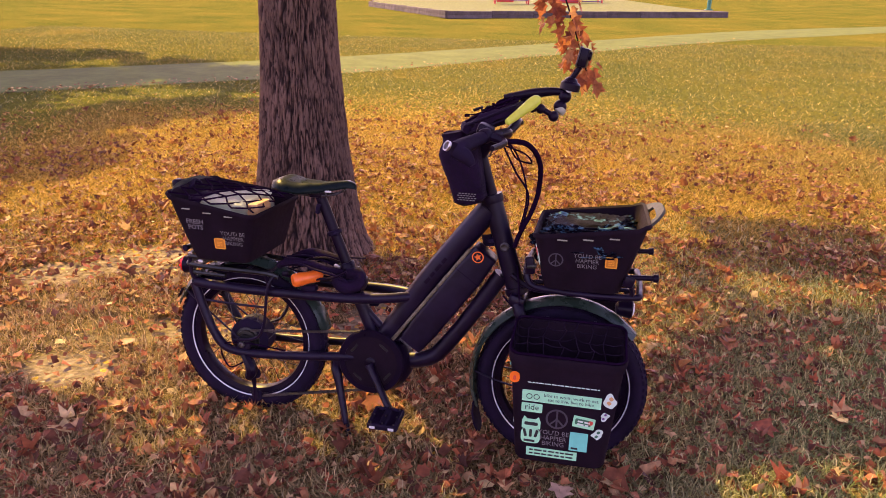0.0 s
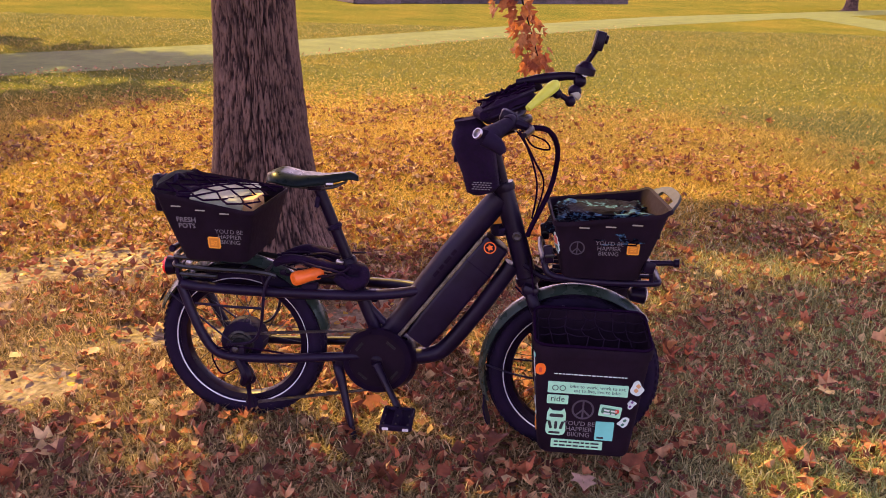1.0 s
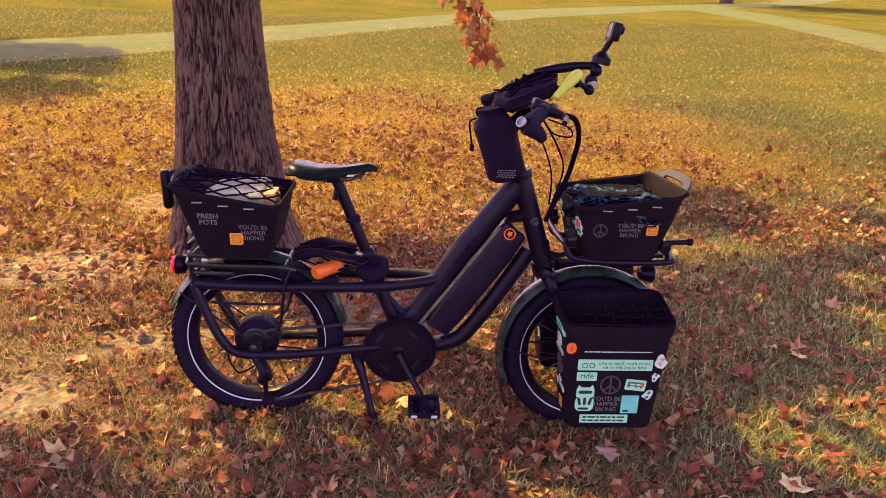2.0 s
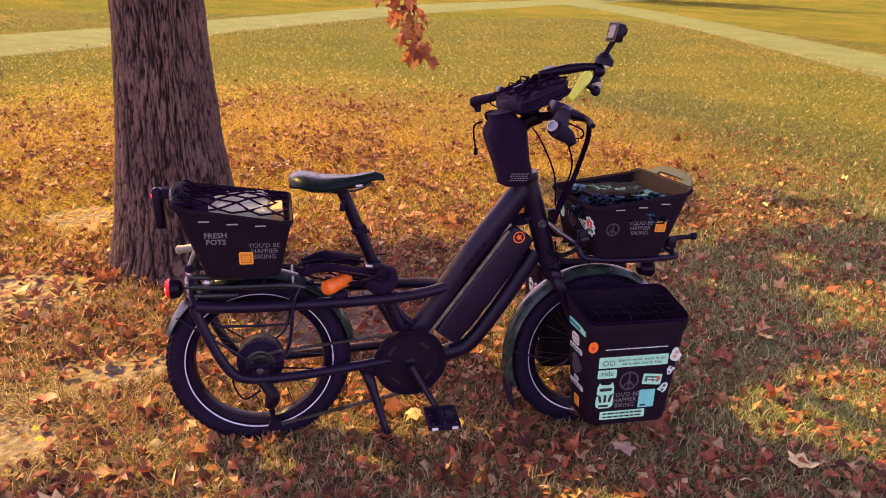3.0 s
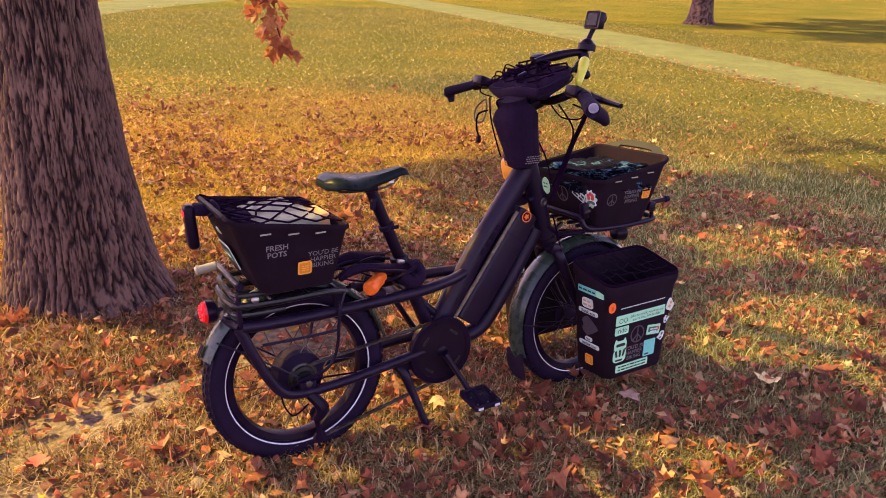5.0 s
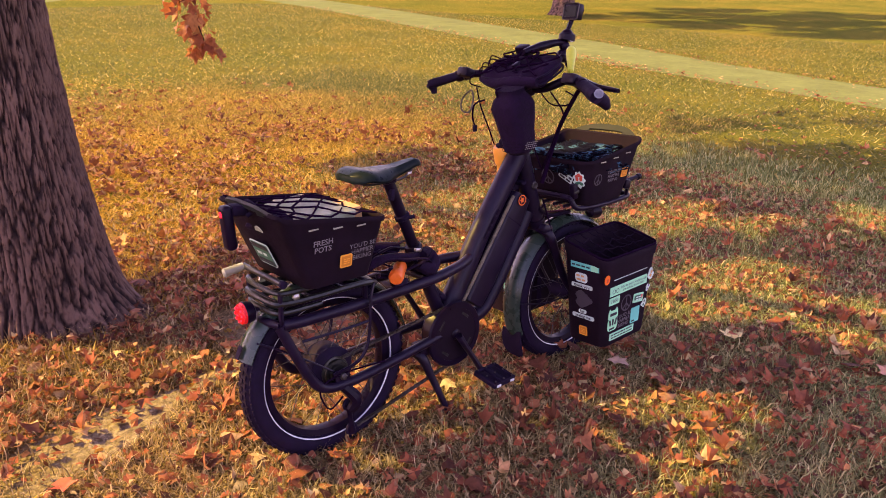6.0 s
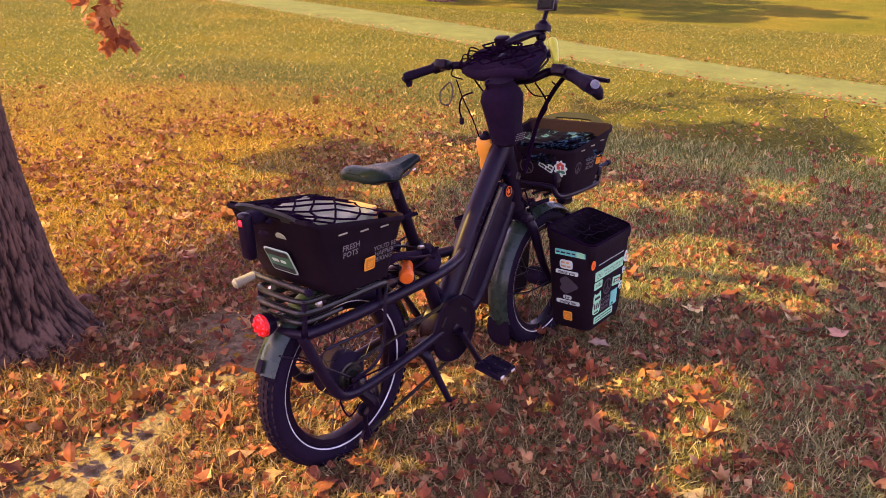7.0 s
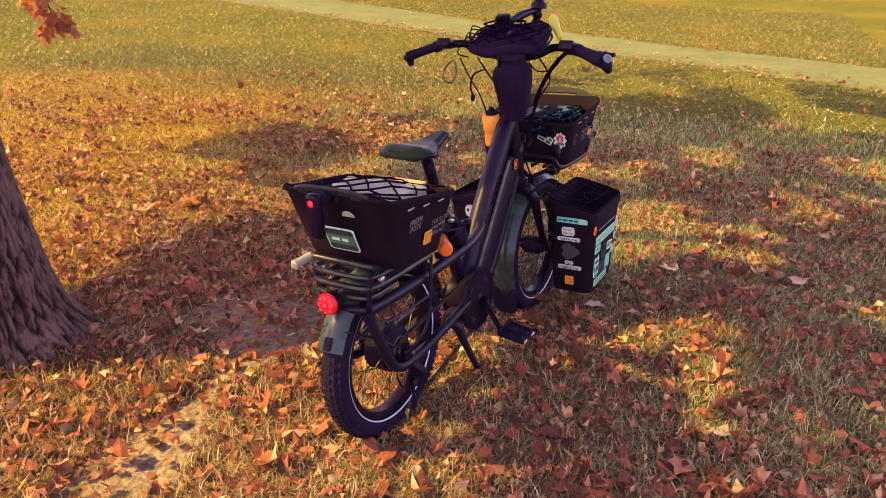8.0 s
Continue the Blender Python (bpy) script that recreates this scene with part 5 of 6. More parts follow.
part("brake_hose", pipe([(0.888, -0.03, 0.60), (0.90, -0.052, 0.52), (0.90, -0.06, 0.47), (0.85, -0.03, 0.50)], 0.003, seg=6), M_CORD, bike)

# racks
rack = part("front_rack", pipe([(0.925, -0.125, 0.607), (0.940, -0.133, 0.580), (0.99, -0.135, 0.570), (1.10, -0.135, 0.566), (1.225, -0.133, 0.570), (1.247, -0.10, 0.574), (1.247, 0.10, 0.574), (1.225, 0.133, 0.570), (1.10, 0.135, 0.566), (0.99, 0.135, 0.570), (0.940, 0.133, 0.580), (0.925, 0.125, 0.607)], 0.0095, seg=10), M_FRAME, bike, "black tubular front rack")
for y in (-0.07, -0.025, 0.025, 0.07):
    part("rack_bar", pipe([(0.955, y, 0.570), (1.235, y, 0.570)], 0.0065, seg=6, smooth=False), M_FRAME, rack)
part("rack_hoop", pipe([(0.925, -0.125, 0.607), (0.922, -0.11, 0.615), (0.918, 0, 0.615), (0.922, 0.11, 0.615), (0.925, 0.125, 0.607)], 0.0085, seg=8), M_FRAME, rack)
for s in (-1, 1):
    part("rack_stay", pipe([(0.87, s * 0.028, 0.57), (0.93, s * 0.03, 0.535), (1.0, s * 0.06, 0.542)], 0.008, seg=8), M_FRAME, rack)
    part("rack_knob", turned([(0.006, 0), (0.006, 0.05), (0.009, 0.052), (0.009, 0.062), (0.004, 0.064)], aim((1.212, s * 0.142, 0.632), (1.29, s * 0.145, 0.637)) @ Matrix.Scale(1.25, 4), 10), M_GLOSS, rack)
    part("rack_clamp", block((0.030, 0.024, 0.034), pose(1.212, s * 0.142, 0.620, 0, 12, 0), 0.006), M_GLOSS, rack)
    part("rack_clip", block((0.026, 0.022, 0.052), pose(0.934, s * 0.128, 0.636, 0, -8, 0), 0.006), M_GLOSS, rack)
    part("clip_edge", block((0.028, 0.024, 0.012), pose(0.938, s * 0.128, 0.634, 0, -8, 0), 0.004), M_RACK, rack)
part("rack_riser", pipe([(1.225, -0.133, 0.570), (1.222, -0.14, 0.595), (1.212, -0.142, 0.62)], 0.007, seg=6), M_FRAME, rack)
hl = part("headlight", turned([(0.010, -0.035), (0.021, -0.028), (0.026, -0.004), (0.028, 0.012), (0.025, 0.016)], aim((1.222, 0, 0.49), (1.322, 0, 0.485))), M_GLOSS, bike, "small black headlight")
part("lamp_glass", turned([(0.023, 0.0165), (0.015, 0.021), (0.004, 0.0225)], aim((1.222, 0, 0.49), (1.322, 0, 0.485))), M_STRIPE, hl)
part("lamp_bracket", pipe([(1.215, 0, 0.545), (1.218, 0, 0.50)], 0.007, smooth=False), M_FRAME, hl)

rrack = part("rear_rack", pipe([(0.13, -0.075, 0.50), (0.08, -0.085, 0.512), (-0.08, -0.09, 0.515), (-0.165, -0.085, 0.518), (-0.186, -0.055, 0.519), (-0.186, 0.055, 0.519), (-0.165, 0.085, 0.518), (-0.08, 0.09, 0.515), (0.08, 0.085, 0.512), (0.13, 0.075, 0.50)], 0.009, seg=8), M_RACK, bike, "dull black tubular rear rack")
part("rack_loop", pipe([(-0.03, -0.095, 0.546), (-0.15, -0.093, 0.547), (-0.178, -0.07, 0.547), (-0.183, 0.0, 0.547), (-0.178, 0.07, 0.547), (-0.15, 0.093, 0.547), (-0.03, 0.095, 0.546)], 0.0075, seg=8), M_RACK, rrack)
part("rack_loop", pipe([(-0.05, -0.08, 0.488), (-0.15, -0.08, 0.490), (-0.183, -0.055, 0.491), (-0.185, 0.055, 0.491), (-0.15, 0.08, 0.490), (-0.05, 0.08, 0.488)], 0.0075, seg=8), M_RACK, rrack)
for x in (-0.17, -0.08, 0.02, 0.10):
    part("rack_bar", pipe([(x, -0.088, 0.513), (x, 0.088, 0.513)], 0.006, seg=6, smooth=False), M_FRAME, rrack)
for s in (-1, 1):
    part("rack_upright", pipe([(-0.165, s * 0.068, 0.455), (-0.172, s * 0.08, 0.49), (-0.172, s * 0.086, 0.552)], 0.007, seg=8), M_FRAME, rrack)
    part("rack_upright", pipe([(0.10, s * 0.07, 0.45), (0.09, s * 0.083, 0.51)], 0.008, seg=8, smooth=False), M_FRAME, rrack)
    part("guard_hoop", pipe([(0.12, s * 0.085, 0.505), (0.10, s * 0.095, 0.46), (0.085, s * 0.095, 0.34), (0.05, s * 0.088, 0.285), (-0.03, s * 0.085, 0.268)], 0.005, seg=6), M_FRAME, rrack)
    part("guard_bar", pipe([(-0.12, s * 0.088, 0.40), (0.0, s * 0.092, 0.398), (0.09, s * 0.095, 0.40)], 0.004, seg=6), M_FRAME, rrack)
    part("rack_bolt", turned([(0.010, 0), (0.010, 0.008), (0.006, 0.011)], aim((-0.13, s * 0.086, 0.53), (-0.13, s * 0.13, 0.53)), 8), M_STEEL, rrack, "steel bolt head")
part("rack_end_plug", turned([(0.011, 0), (0.012, 0.045), (0.014, 0.052), (0.009, 0.058)], aim((-0.176, 0.098, 0.578), (-0.23, 0.112, 0.566)), 10), M_TAN, rrack, "pale rubber end plug")
part("rack_end_plug", turned([(0.0095, 0), (0.011, 0.010), (0.008, 0.014)], aim((-0.172, -0.098, 0.577), (-0.172, -0.13, 0.577)), 10), M_RUBBER, rrack, "black rubber end plug")
part("rack_crossbar", pipe([(-0.172, -0.10, 0.577), (-0.172, 0.105, 0.577)], 0.0085, seg=10, smooth=False), M_RACK, rrack)
part("light_bracket", block((0.07, 0.022, 0.008), pose(-0.205, 0, 0.490), 0.003), M_FRAME, rrack)
tl = part("tail_light", turned([(0.012, -0.03), (0.026, -0.022), (0.031, -0.002), (0.031, 0.003)], aim((-0.235, 0, 0.487), (-0.335, 0, 0.487))), M_GLOSS, bike, "round red tail light")
part("tail_lens", turned([(0.030, 0.003), (0.027, 0.011), (0.016, 0.016), (0.004, 0.0175)], aim((-0.235, 0, 0.487), (-0.335, 0, 0.487))), M_LENS, tl, "glossy red lens")
for k in range(9):
    t = k * math.tau / 8
    r = 0.019 if k < 8 else 0.0
    part("tail_diode", turned([(0.0036, 0), (0.003, 0.002), (0.001, 0.003)], aim((-0.2495 - (0.003 if k == 8 else 0), r * math.cos(t), 0.487 + r * math.sin(t)), (-0.35, r * math.cos(t), 0.487 + r * math.sin(t))), 8), M_LED, tl, "small lit red diode")

# ---- cargo on the bicycle ----
def net(name, parent, xs, ys, zf, r=0.0028, sag=0.0, diag=True, label="black elastic cargo net"):
    """A stretched cord net over an opening: diagonal meshes, knots pulled unevenly."""
    rng = random.Random(len(name) + round(xs[0] * 100))
    nx, ny = len(xs), len(ys)
    bm = bmesh.new()
    pts = {}
    for i, x in enumerate(xs):
        for j, y in enumerate(ys):
            edge = i in (0, nx - 1) or j in (0, ny - 1)
            w = 0 if edge else 0.012
            px, py = x + rng.uniform(-w, w), y + rng.uniform(-w, w)
            pts[i, j] = Vector((px, py, zf(px, py)))
    for i in range(nx):
        for j in range(ny):
            if diag:
                for di, dj in ((1, 1), (1, -1)):
                    if (i + j) % 2 == 0 or True:
                        k = (i + di, j + dj)
                        if k in pts and (i + j) % 2 == 0:
                            tube(bm, [pts[i, j], pts[i, j].lerp(pts[k], 0.5) - Vector((0, 0, sag)), pts[k]], r, seg=5, steps=2)
            else:
                for k in ((i + 1, j), (i, j + 1)):
                    if k in pts:
                        tube(bm, [pts[i, j], pts[i, j].lerp(pts[k], 0.5) - Vector((0, 0, sag)), pts[k]], r, seg=5, steps=2)
    return part(name, bm, M_NETGREY if not diag else M_CORD, parent, label)


def basket(m, name, label, flare=1.0, foot=0.098, taper=0.0, corner=0.035):
    """Moulded crate basket: plain end at -x, raised handle end at +x, origin under its floor."""
    ob = thing(name, m, label, "basket", "baskets on the bicycle")

    def outline(f, inset=0.0):
        hx0, hx1 = 0.116 + 0.034 * f, foot + (0.146 + 0.014 * flare - foot) * f
        hy = 0.146 + 0.032 * f
        pts = []
        for x, y in rounded(0.5 * (hx0 + hx1) - inset, hy - inset, corner, 6):
            x += 0.5 * (hx1 - hx0)
            y *= 1 - taper * max(0.0, x / 0.15)
            pts.append((x, y))
        return pts

    def rim(x):
        t = max(0.0, min(1.0, (x + 0.15) / 0.30))
        return 0.158 + 0.026 * t + 0.022 * t ** 7
    bm = bmesh.new()
    rings = []
    for f in (0.0, 0.03, 0.35, 0.7, 1.0):
        rings.append([Vector((x, y, f * rim(x))) for x, y in outline(f)])
    rings.append([Vector((x, y, rim(x) + 0.004)) for x, y in outline(1.05)])
    rings.append([Vector((x, y, rim(x) - 0.004)) for x, y in outline(1.12)])
    rings.append([Vector((x, y, rim(x) - 0.010)) for x, y in outline(1.08)])
    rings = rings[::-1]
    inner = [[Vector((x, y, f * rim(x) + (0.005 if f < 0.1 else 0))) for x, y in outline(f, 0.005)] for f in (1.0, 0.6, 0.3, 0.03)]
    allr = rings[::-1][:6]
    lip = rings[::-1][6:]
    loft(bm, allr + inner)
    b = part("body", bm, M_BASKET, ob, "matte black moulded plastic tub")
    bm = bmesh.new()
    loft(bm, [allr[5], lip[0], lip[1], [v.lerp(Vector((v.x * 0.97, v.y * 0.97, v.z)), 1) for v in lip[1]]], cap=False)
    part("rim", bm, M_BASKET, ob)
    # rim slots along both long sides, the light through them painted as pale sheets
    for s in (-1, 1):
        for x in (-0.07, 0.0, 0.07):
            mm = face_pose((x, s * 0.1775, rim(x) - 0.014), (s * -1 if s > 0 else 1, 0, 0), (0, 0, 1))
            part("rim_slot", sheet(rounded(0.014, 0.0017, 0.0016, 4), mm, 0.001), M_TAN, ob, "pale light showing through rim slot", smooth=False)
    # flared handle at the raised end
    bm = bmesh.new()

    def band(t, w):
        y = 0.15 * (1 - taper) * t
        bow = 1 - abs(t) ** 3
        return Vector((0.144 + 0.014 * flare + 0.010 * bow + w * 0.036 * flare * bow, y, 0.200 + w * 0.032 * (0.6 + 0.4 * flare) * bow - 0.012 * (1 - bow) * 0))
    outer = [band(-1 + 2 * k / 20, 1.0) for k in range(21)]
    innr = [band(-1 + 2 * k / 20, 0.45 if abs(-1 + 2 * k / 20) < 0.55 else 0.45) for k in range(21)]
    basev = [band(-1 + 2 * k / 20, 0.0) for k in range(21)]
    nrm = Vector((-0.69, 0, 0.72)) * 0.004

    def strip(a, c):
        rings = [[p + nrm, q + nrm, q - nrm, p - nrm] for p, q in zip(a, c)]
        loft(bm, rings)
    strip(innr, outer)
    strip(basev[:6], innr[:6])
    strip(basev[-6:], innr[-6:])
    part("handle", bm, M_LIP, ob, "flared carrying handle with cut-out")
    return ob, outline, rim


def wall_pose(x, z, side=-1):
    """On the basket's long wall, which leans outward."""
    f = z / 0.16
    y = side * (0.146 + 0.032 * f + 0.0012)
    if side < 0:
        return face_pose((x, y, z), (1, 0, 0), (0, -0.2, 1))
    return face_pose((x, y, z), (-1, 0, 0), (0, 0.2, 1))


def slogan(parent, m, size):
    return lettering(parent, "YOU'D BE\nHAPPIER\nBIKING", m, size, M_GREYINK, label="grey pixel-style lettering")


def amber_tag(parent, m, s):
    a = sticker("amber_sticker", parent, m, s, s, M_AMBER, s * 0.12, "square amber sticker with dark print")
    part("inner_line", sheet(rounded(s * 0.40, s * 0.40, s * 0.06, 3), m @ Matrix.Translation((0, 0, 0.0006)), 0.0012), M_AMBER2, a, smooth=False)
    bars(a, m, s * 0.5, (s * 0.16, 0.0, -s * 0.16), s * 0.09, M_AMBER, 0.0026)


# rear basket faces backwards: its raised handle is over the tail light
RB = BIKE @ pose(-0.049, -0.004, 0.560, 0, 0, 180)
rb, rb_out, rb_rim = basket(RB, "rear_basket", "black plastic basket on the rear rack, packed under a cord net", 0.2, 0.074, 0.12, 0.024)
near = 1   # the drive side is +y of the turned basket
for txt, x, z, sz, mt in (("FRESH\nPOTS", 0.043, 0.118, 0.021, M_GREYINK),):
    lettering(rb, txt, wall_pose(x, z, 1), sz, mt, bold=0.0004, label="hand-drawn grey lettering")
slogan(rb, wall_pose(-0.078, 0.080, 1), 0.0185)
amber_tag(rb, wall_pose(-0.030, 0.060, 1), 0.036)
end = face_pose((0.1128, -0.006, 0.074), (0, 1, 0), (0.43, 0, 1))
lab = sticker("route_label", rb, end @ Matrix.Translation((0, 0, 0.0)), 0.094, 0.074, M_WHITE, 0.008, "green and white label")
part("label_field", sheet(rounded(0.0435, 0.0335, 0.006, 4), end @ Matrix.Translation((0, 0, 0.0008)), 0.0014), M_GREENINK, lab, smooth=False)
for dy in (0.024, -0.024):
    part("label_band", sheet(rounded(0.041, 0.0075, 0.003, 3), end @ pose(0, dy, 0.0012), 0.0014), M_BLACKINK, lab, "dark band", smooth=False)
bars(lab, end, 0.056, (0.024, -0.024), 0.004, M_DIMINK, 0.0034, seed=3)
bars(lab, end, 0.058, (0.001,), 0.010, M_WHITE, 0.003, seed=7)
hole = [(0.018 * math.cos(t), 0.016 * math.sin(t)) for t in np.linspace(0.0, math.pi, 14)]
part("hand_hole", sheet(hole, face_pose((0.1462, 0.046, 0.151), (0, 1, 0), (0.43, 0, 1)), 0.001), M_PAPER, rb, "half-round hand hole with the pale bag behind it", smooth=False)
net("cargo_net", rb, np.linspace(-0.14, 0.142, 9), np.linspace(-0.150, 0.150, 9), lambda x, y: rb_rim(x) + 0.006 + 0.022 * math.exp(-((x + 0.03) / 0.09) ** 2 - (y / 0.11) ** 2), 0.0029)
# what lies in it
def soft(name, m, size, material, label, category, seed, lump=0.2, squ=0.6, crease=0.0):
    bm = bmesh.new()
    bmesh.ops.create_icosphere(bm, subdivisions=5 if crease > 0.2 else 4, radius=1)
    for v in bm.verts:
        d = v.co.normalized()
        k = 1 + lump * noise.noise(d * 1.7 + Vector((seed, 0, 0))) + lump * 0.6 * noise.noise(d * 4.5 + Vector((0, seed, 0))) + crease * (0.35 - abs(noise.noise(d * (11 if crease > 0.2 else 7) + Vector((seed, 3, 0)))) * 1.4)
        q = Vector([math.copysign(abs(c) ** squ, c) for c in d]) * k
        v.co = m @ Vector((q.x * size[0], q.y * size[1], q.z * size[2]))
    return tagged(part(name, bm, material, None, label, angle=3), category=category)


soft("paper_bag", RB @ pose(-0.015, 0.005, 0.147), (0.088, 0.125, 0.038), M_PAPER, "off-white crumpled paper bag under the cord net", "bag", 3, 0.10, 0.45, 0.12)
soft("folded_jacket", RB @ pose(0.088, 0.0, 0.150), (0.036, 0.10, 0.032), M_CLOTH, "dark folded jacket stuffed in the rear basket", "clothing", 8, 0.3)
tagged(part("cardboard_box", block((0.036, 0.10, 0.075), RB @ pose(-0.112, 0.05, 0.140, 0, 4, 0), 0.005), M_KRAFT, None, "small tan cardboard box in the rear basket"), category="box")
rl = thing("clip_light", BIKE @ pose(-0.244, 0.003, 0.760), "black clip-on rear light glowing red on the basket", "bike light")
part("housing", block((0.028, 0.038, 0.116), pose(-0.008, 0, -0.040, 0, -3, 0), 0.011, seg=3), M_GLOSS, rl)
part("lens", turned([(0.0085, 0), (0.007, 0.004), (0.002, 0.006)], aim((-0.021, 0, -0.004), (-0.08, 0, -0.004)), 14), M_LED, rl, "lit red diode")
part("lens_field", block((0.004, 0.020, 0.020), pose(-0.0215, 0, -0.004), 0.0015, seg=1), M_LENS, rl, "dark red lamp window")
part("mount", block((0.052, 0.040, 0.030), pose(0.026, 0.004, 0.000, 0, 8, 0), 0.008), M_RUBBER, rl, "rubber mount")
part("strap", pipe([(0.03, -0.03, -0.012), (0.056, -0.028, 0.004), (0.05, 0.0, 0.018), (0.056, 0.028, 0.004), (0.03, 0.03, -0.012)], 0.006, seg=8), M_RUBBER, rl)

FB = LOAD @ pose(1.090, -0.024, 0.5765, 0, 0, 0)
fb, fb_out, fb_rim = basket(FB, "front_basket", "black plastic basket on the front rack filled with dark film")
slogan(fb, wall_pose(0.002, 0.094), 0.0172)
amber_tag(fb, wall_pose(0.067, 0.096), 0.033)
peace_mark(fb, wall_pose(-0.084, 0.092), 0.019, M_DIMINK)
mm = face_pose((-0.1370, -0.128, 0.094), (0.22, -1, 0), (-0.22, -0.04, 1))
petal = [((0.021 + 0.003 * math.cos(9 * t)) * math.cos(t), (0.029 + 0.003 * math.cos(9 * t)) * math.sin(t)) for t in np.linspace(0, math.tau, 54, endpoint=False)]
st = part("flower_sticker", sheet(petal, mm), M_WHITE, fb, "white-edged red and green flower sticker", smooth=False)
for dx, dy in ((-0.008, 0.012), (0.008, 0.012), (0.0, 0.018), (-0.007, 0.003), (0.007, 0.003)):
    part("petal", sheet([(0.0058 * math.cos(t), 0.0068 * math.sin(t)) for t in np.linspace(0, math.tau, 10, endpoint=False)], mm @ pose(dx, dy, 0.0008), 0.0014), M_REDINK, st, smooth=False)
for dx, a in ((-0.007, 28), (0.007, -28)):
    part("sticker_leaf", sheet(rounded(0.0085, 0.005, 0.004, 4), mm @ pose(dx, -0.012, 0.0008, 0, 0, a), 0.0014), M_GREENINK, st, smooth=False)
ov = face_pose((-0.1385, 0.094, 0.100), (0, -1, 0), (-0.21, 0, 1))
st = part("oval_sticker", sheet([(0.019 * math.cos(t), 0.030 * math.sin(t)) for t in np.linspace(0, math.tau, 24, endpoint=False)], ov), M_MINT, fb, "pale mint oval sticker", smooth=False)
bars(st, ov, 0.022, (0.008, -0.004), 0.005, M_GREENINK, seed=14)
peace_mark(fb, face_pose((-0.1370, 0.008, 0.090), (0, -1, 0), (-0.21, 0, 1)), 0.026, M_DIMINK)
zs = sticker("white_word_sticker", fb, face_pose((-0.1385, -0.072, 0.098), (0, -1, 0), (-0.21, 0, 1)) @ pose(0, 0, 0, 0, 0, -28), 0.058, 0.028, M_WHITE, 0.004, "white lettered sticker")
bars(zs, face_pose((-0.1385, -0.072, 0.098), (0, -1, 0), (-0.21, 0, 1)) @ pose(0, 0, 0, 0, 0, -28), 0.05, (0.006, -0.006), 0.008, M_BLACKINK, seed=6)
soft("crumpled_tarp", FB @ pose(0.0, 0, 0.136, 0, -4, 0), (0.125, 0.145, 0.034), M_CRUMPLE, "dark crumpled plastic sheet packed in the front basket", "tarp", 5, 0.25, 0.55, 0.5)


def pannier(m, label, stickers):
    """Rigid bucket pannier: x along the bicycle, outer face at -y, origin at the middle of its floor."""
    ob = thing("pannier", m, label, "pannier", "panniers on the front wheel")

    def ring(f, inset=0.0, z=None):
        hx = 0.127 + 0.030 * f - inset
        hy = 0.078 + 0.014 * f - inset
        return [Vector((x, y - 0.006 * f, (0.328 if z is None else z) * f + (0.042 * (y + 0.09) / 0.18 * f))) for x, y in rounded(hx, hy, 0.030 - inset * 0.8, 6)]
    bm = bmesh.new()
    rings = [[v * 0.965 for v in ring(0.0)], ring(0.03), ring(0.5), ring(0.9), ring(0.905, -0.004), ring(0.985, -0.006), ring(1.0, -0.003), ring(1.0, 0.005), ring(0.6, 0.006), ring(0.08, 0.006)]
    loft(bm, rings)
    part("body", bm, M_BASKET, ob, "black moulded bucket with rounded corners")
    top = lambda x, y: 0.331 + 0.042 * (y + 0.09) / 0.18
    net("lid_net", ob, np.linspace(-0.148, 0.148, 8), np.linspace(-0.090, 0.080, 5), lambda x, y: top(x, y) + 0.001, 0.0013, 0.006, diag=False, label="black square-mesh cord net")
    bm = bmesh.new()
    tube(bm, [Vector((v.x, v.y, v.z + 0.004)) for v in ring(1.0, 0.0)], 0.004, seg=6, steps=1, closed=True)
    part("net_hem", bm, M_CORD, ob)
    for sx in (-1, 1):
        part("hook", block((0.03, 0.02, 0.05), pose(sx * 0.07, 0.092, 0.33), 0.006), M_GLOSS, ob)
        part("hook_bar", pipe([(sx * 0.07, 0.10, 0.35), (sx * 0.07, 0.125, 0.362), (sx * 0.07, 0.135, 0.345)], 0.006, seg=6), M_GLOSS, ob)
    part("strap", block((0.025, 0.003, 0.30), pose(0, 0.083, 0.17), 0.001, seg=1), M_CLOTH, ob)
    stickers(ob)
    return ob


def outer(x, z):
    """On the outer face."""
    f = z / 0.328
    return face_pose((x, -(0.078 + 0.014 * f) - 0.006 * f - 0.0012, z - 0.002), (1, 0, 0), (0, -0.058, 1))


def rear_face(y, z):
    f = z / 0.328
    return face_pose((-(0.127 + 0.030 * f) - 0.0014, y, z + 0.018 * f), (0, -1, 0), (-0.09, 0, 1))


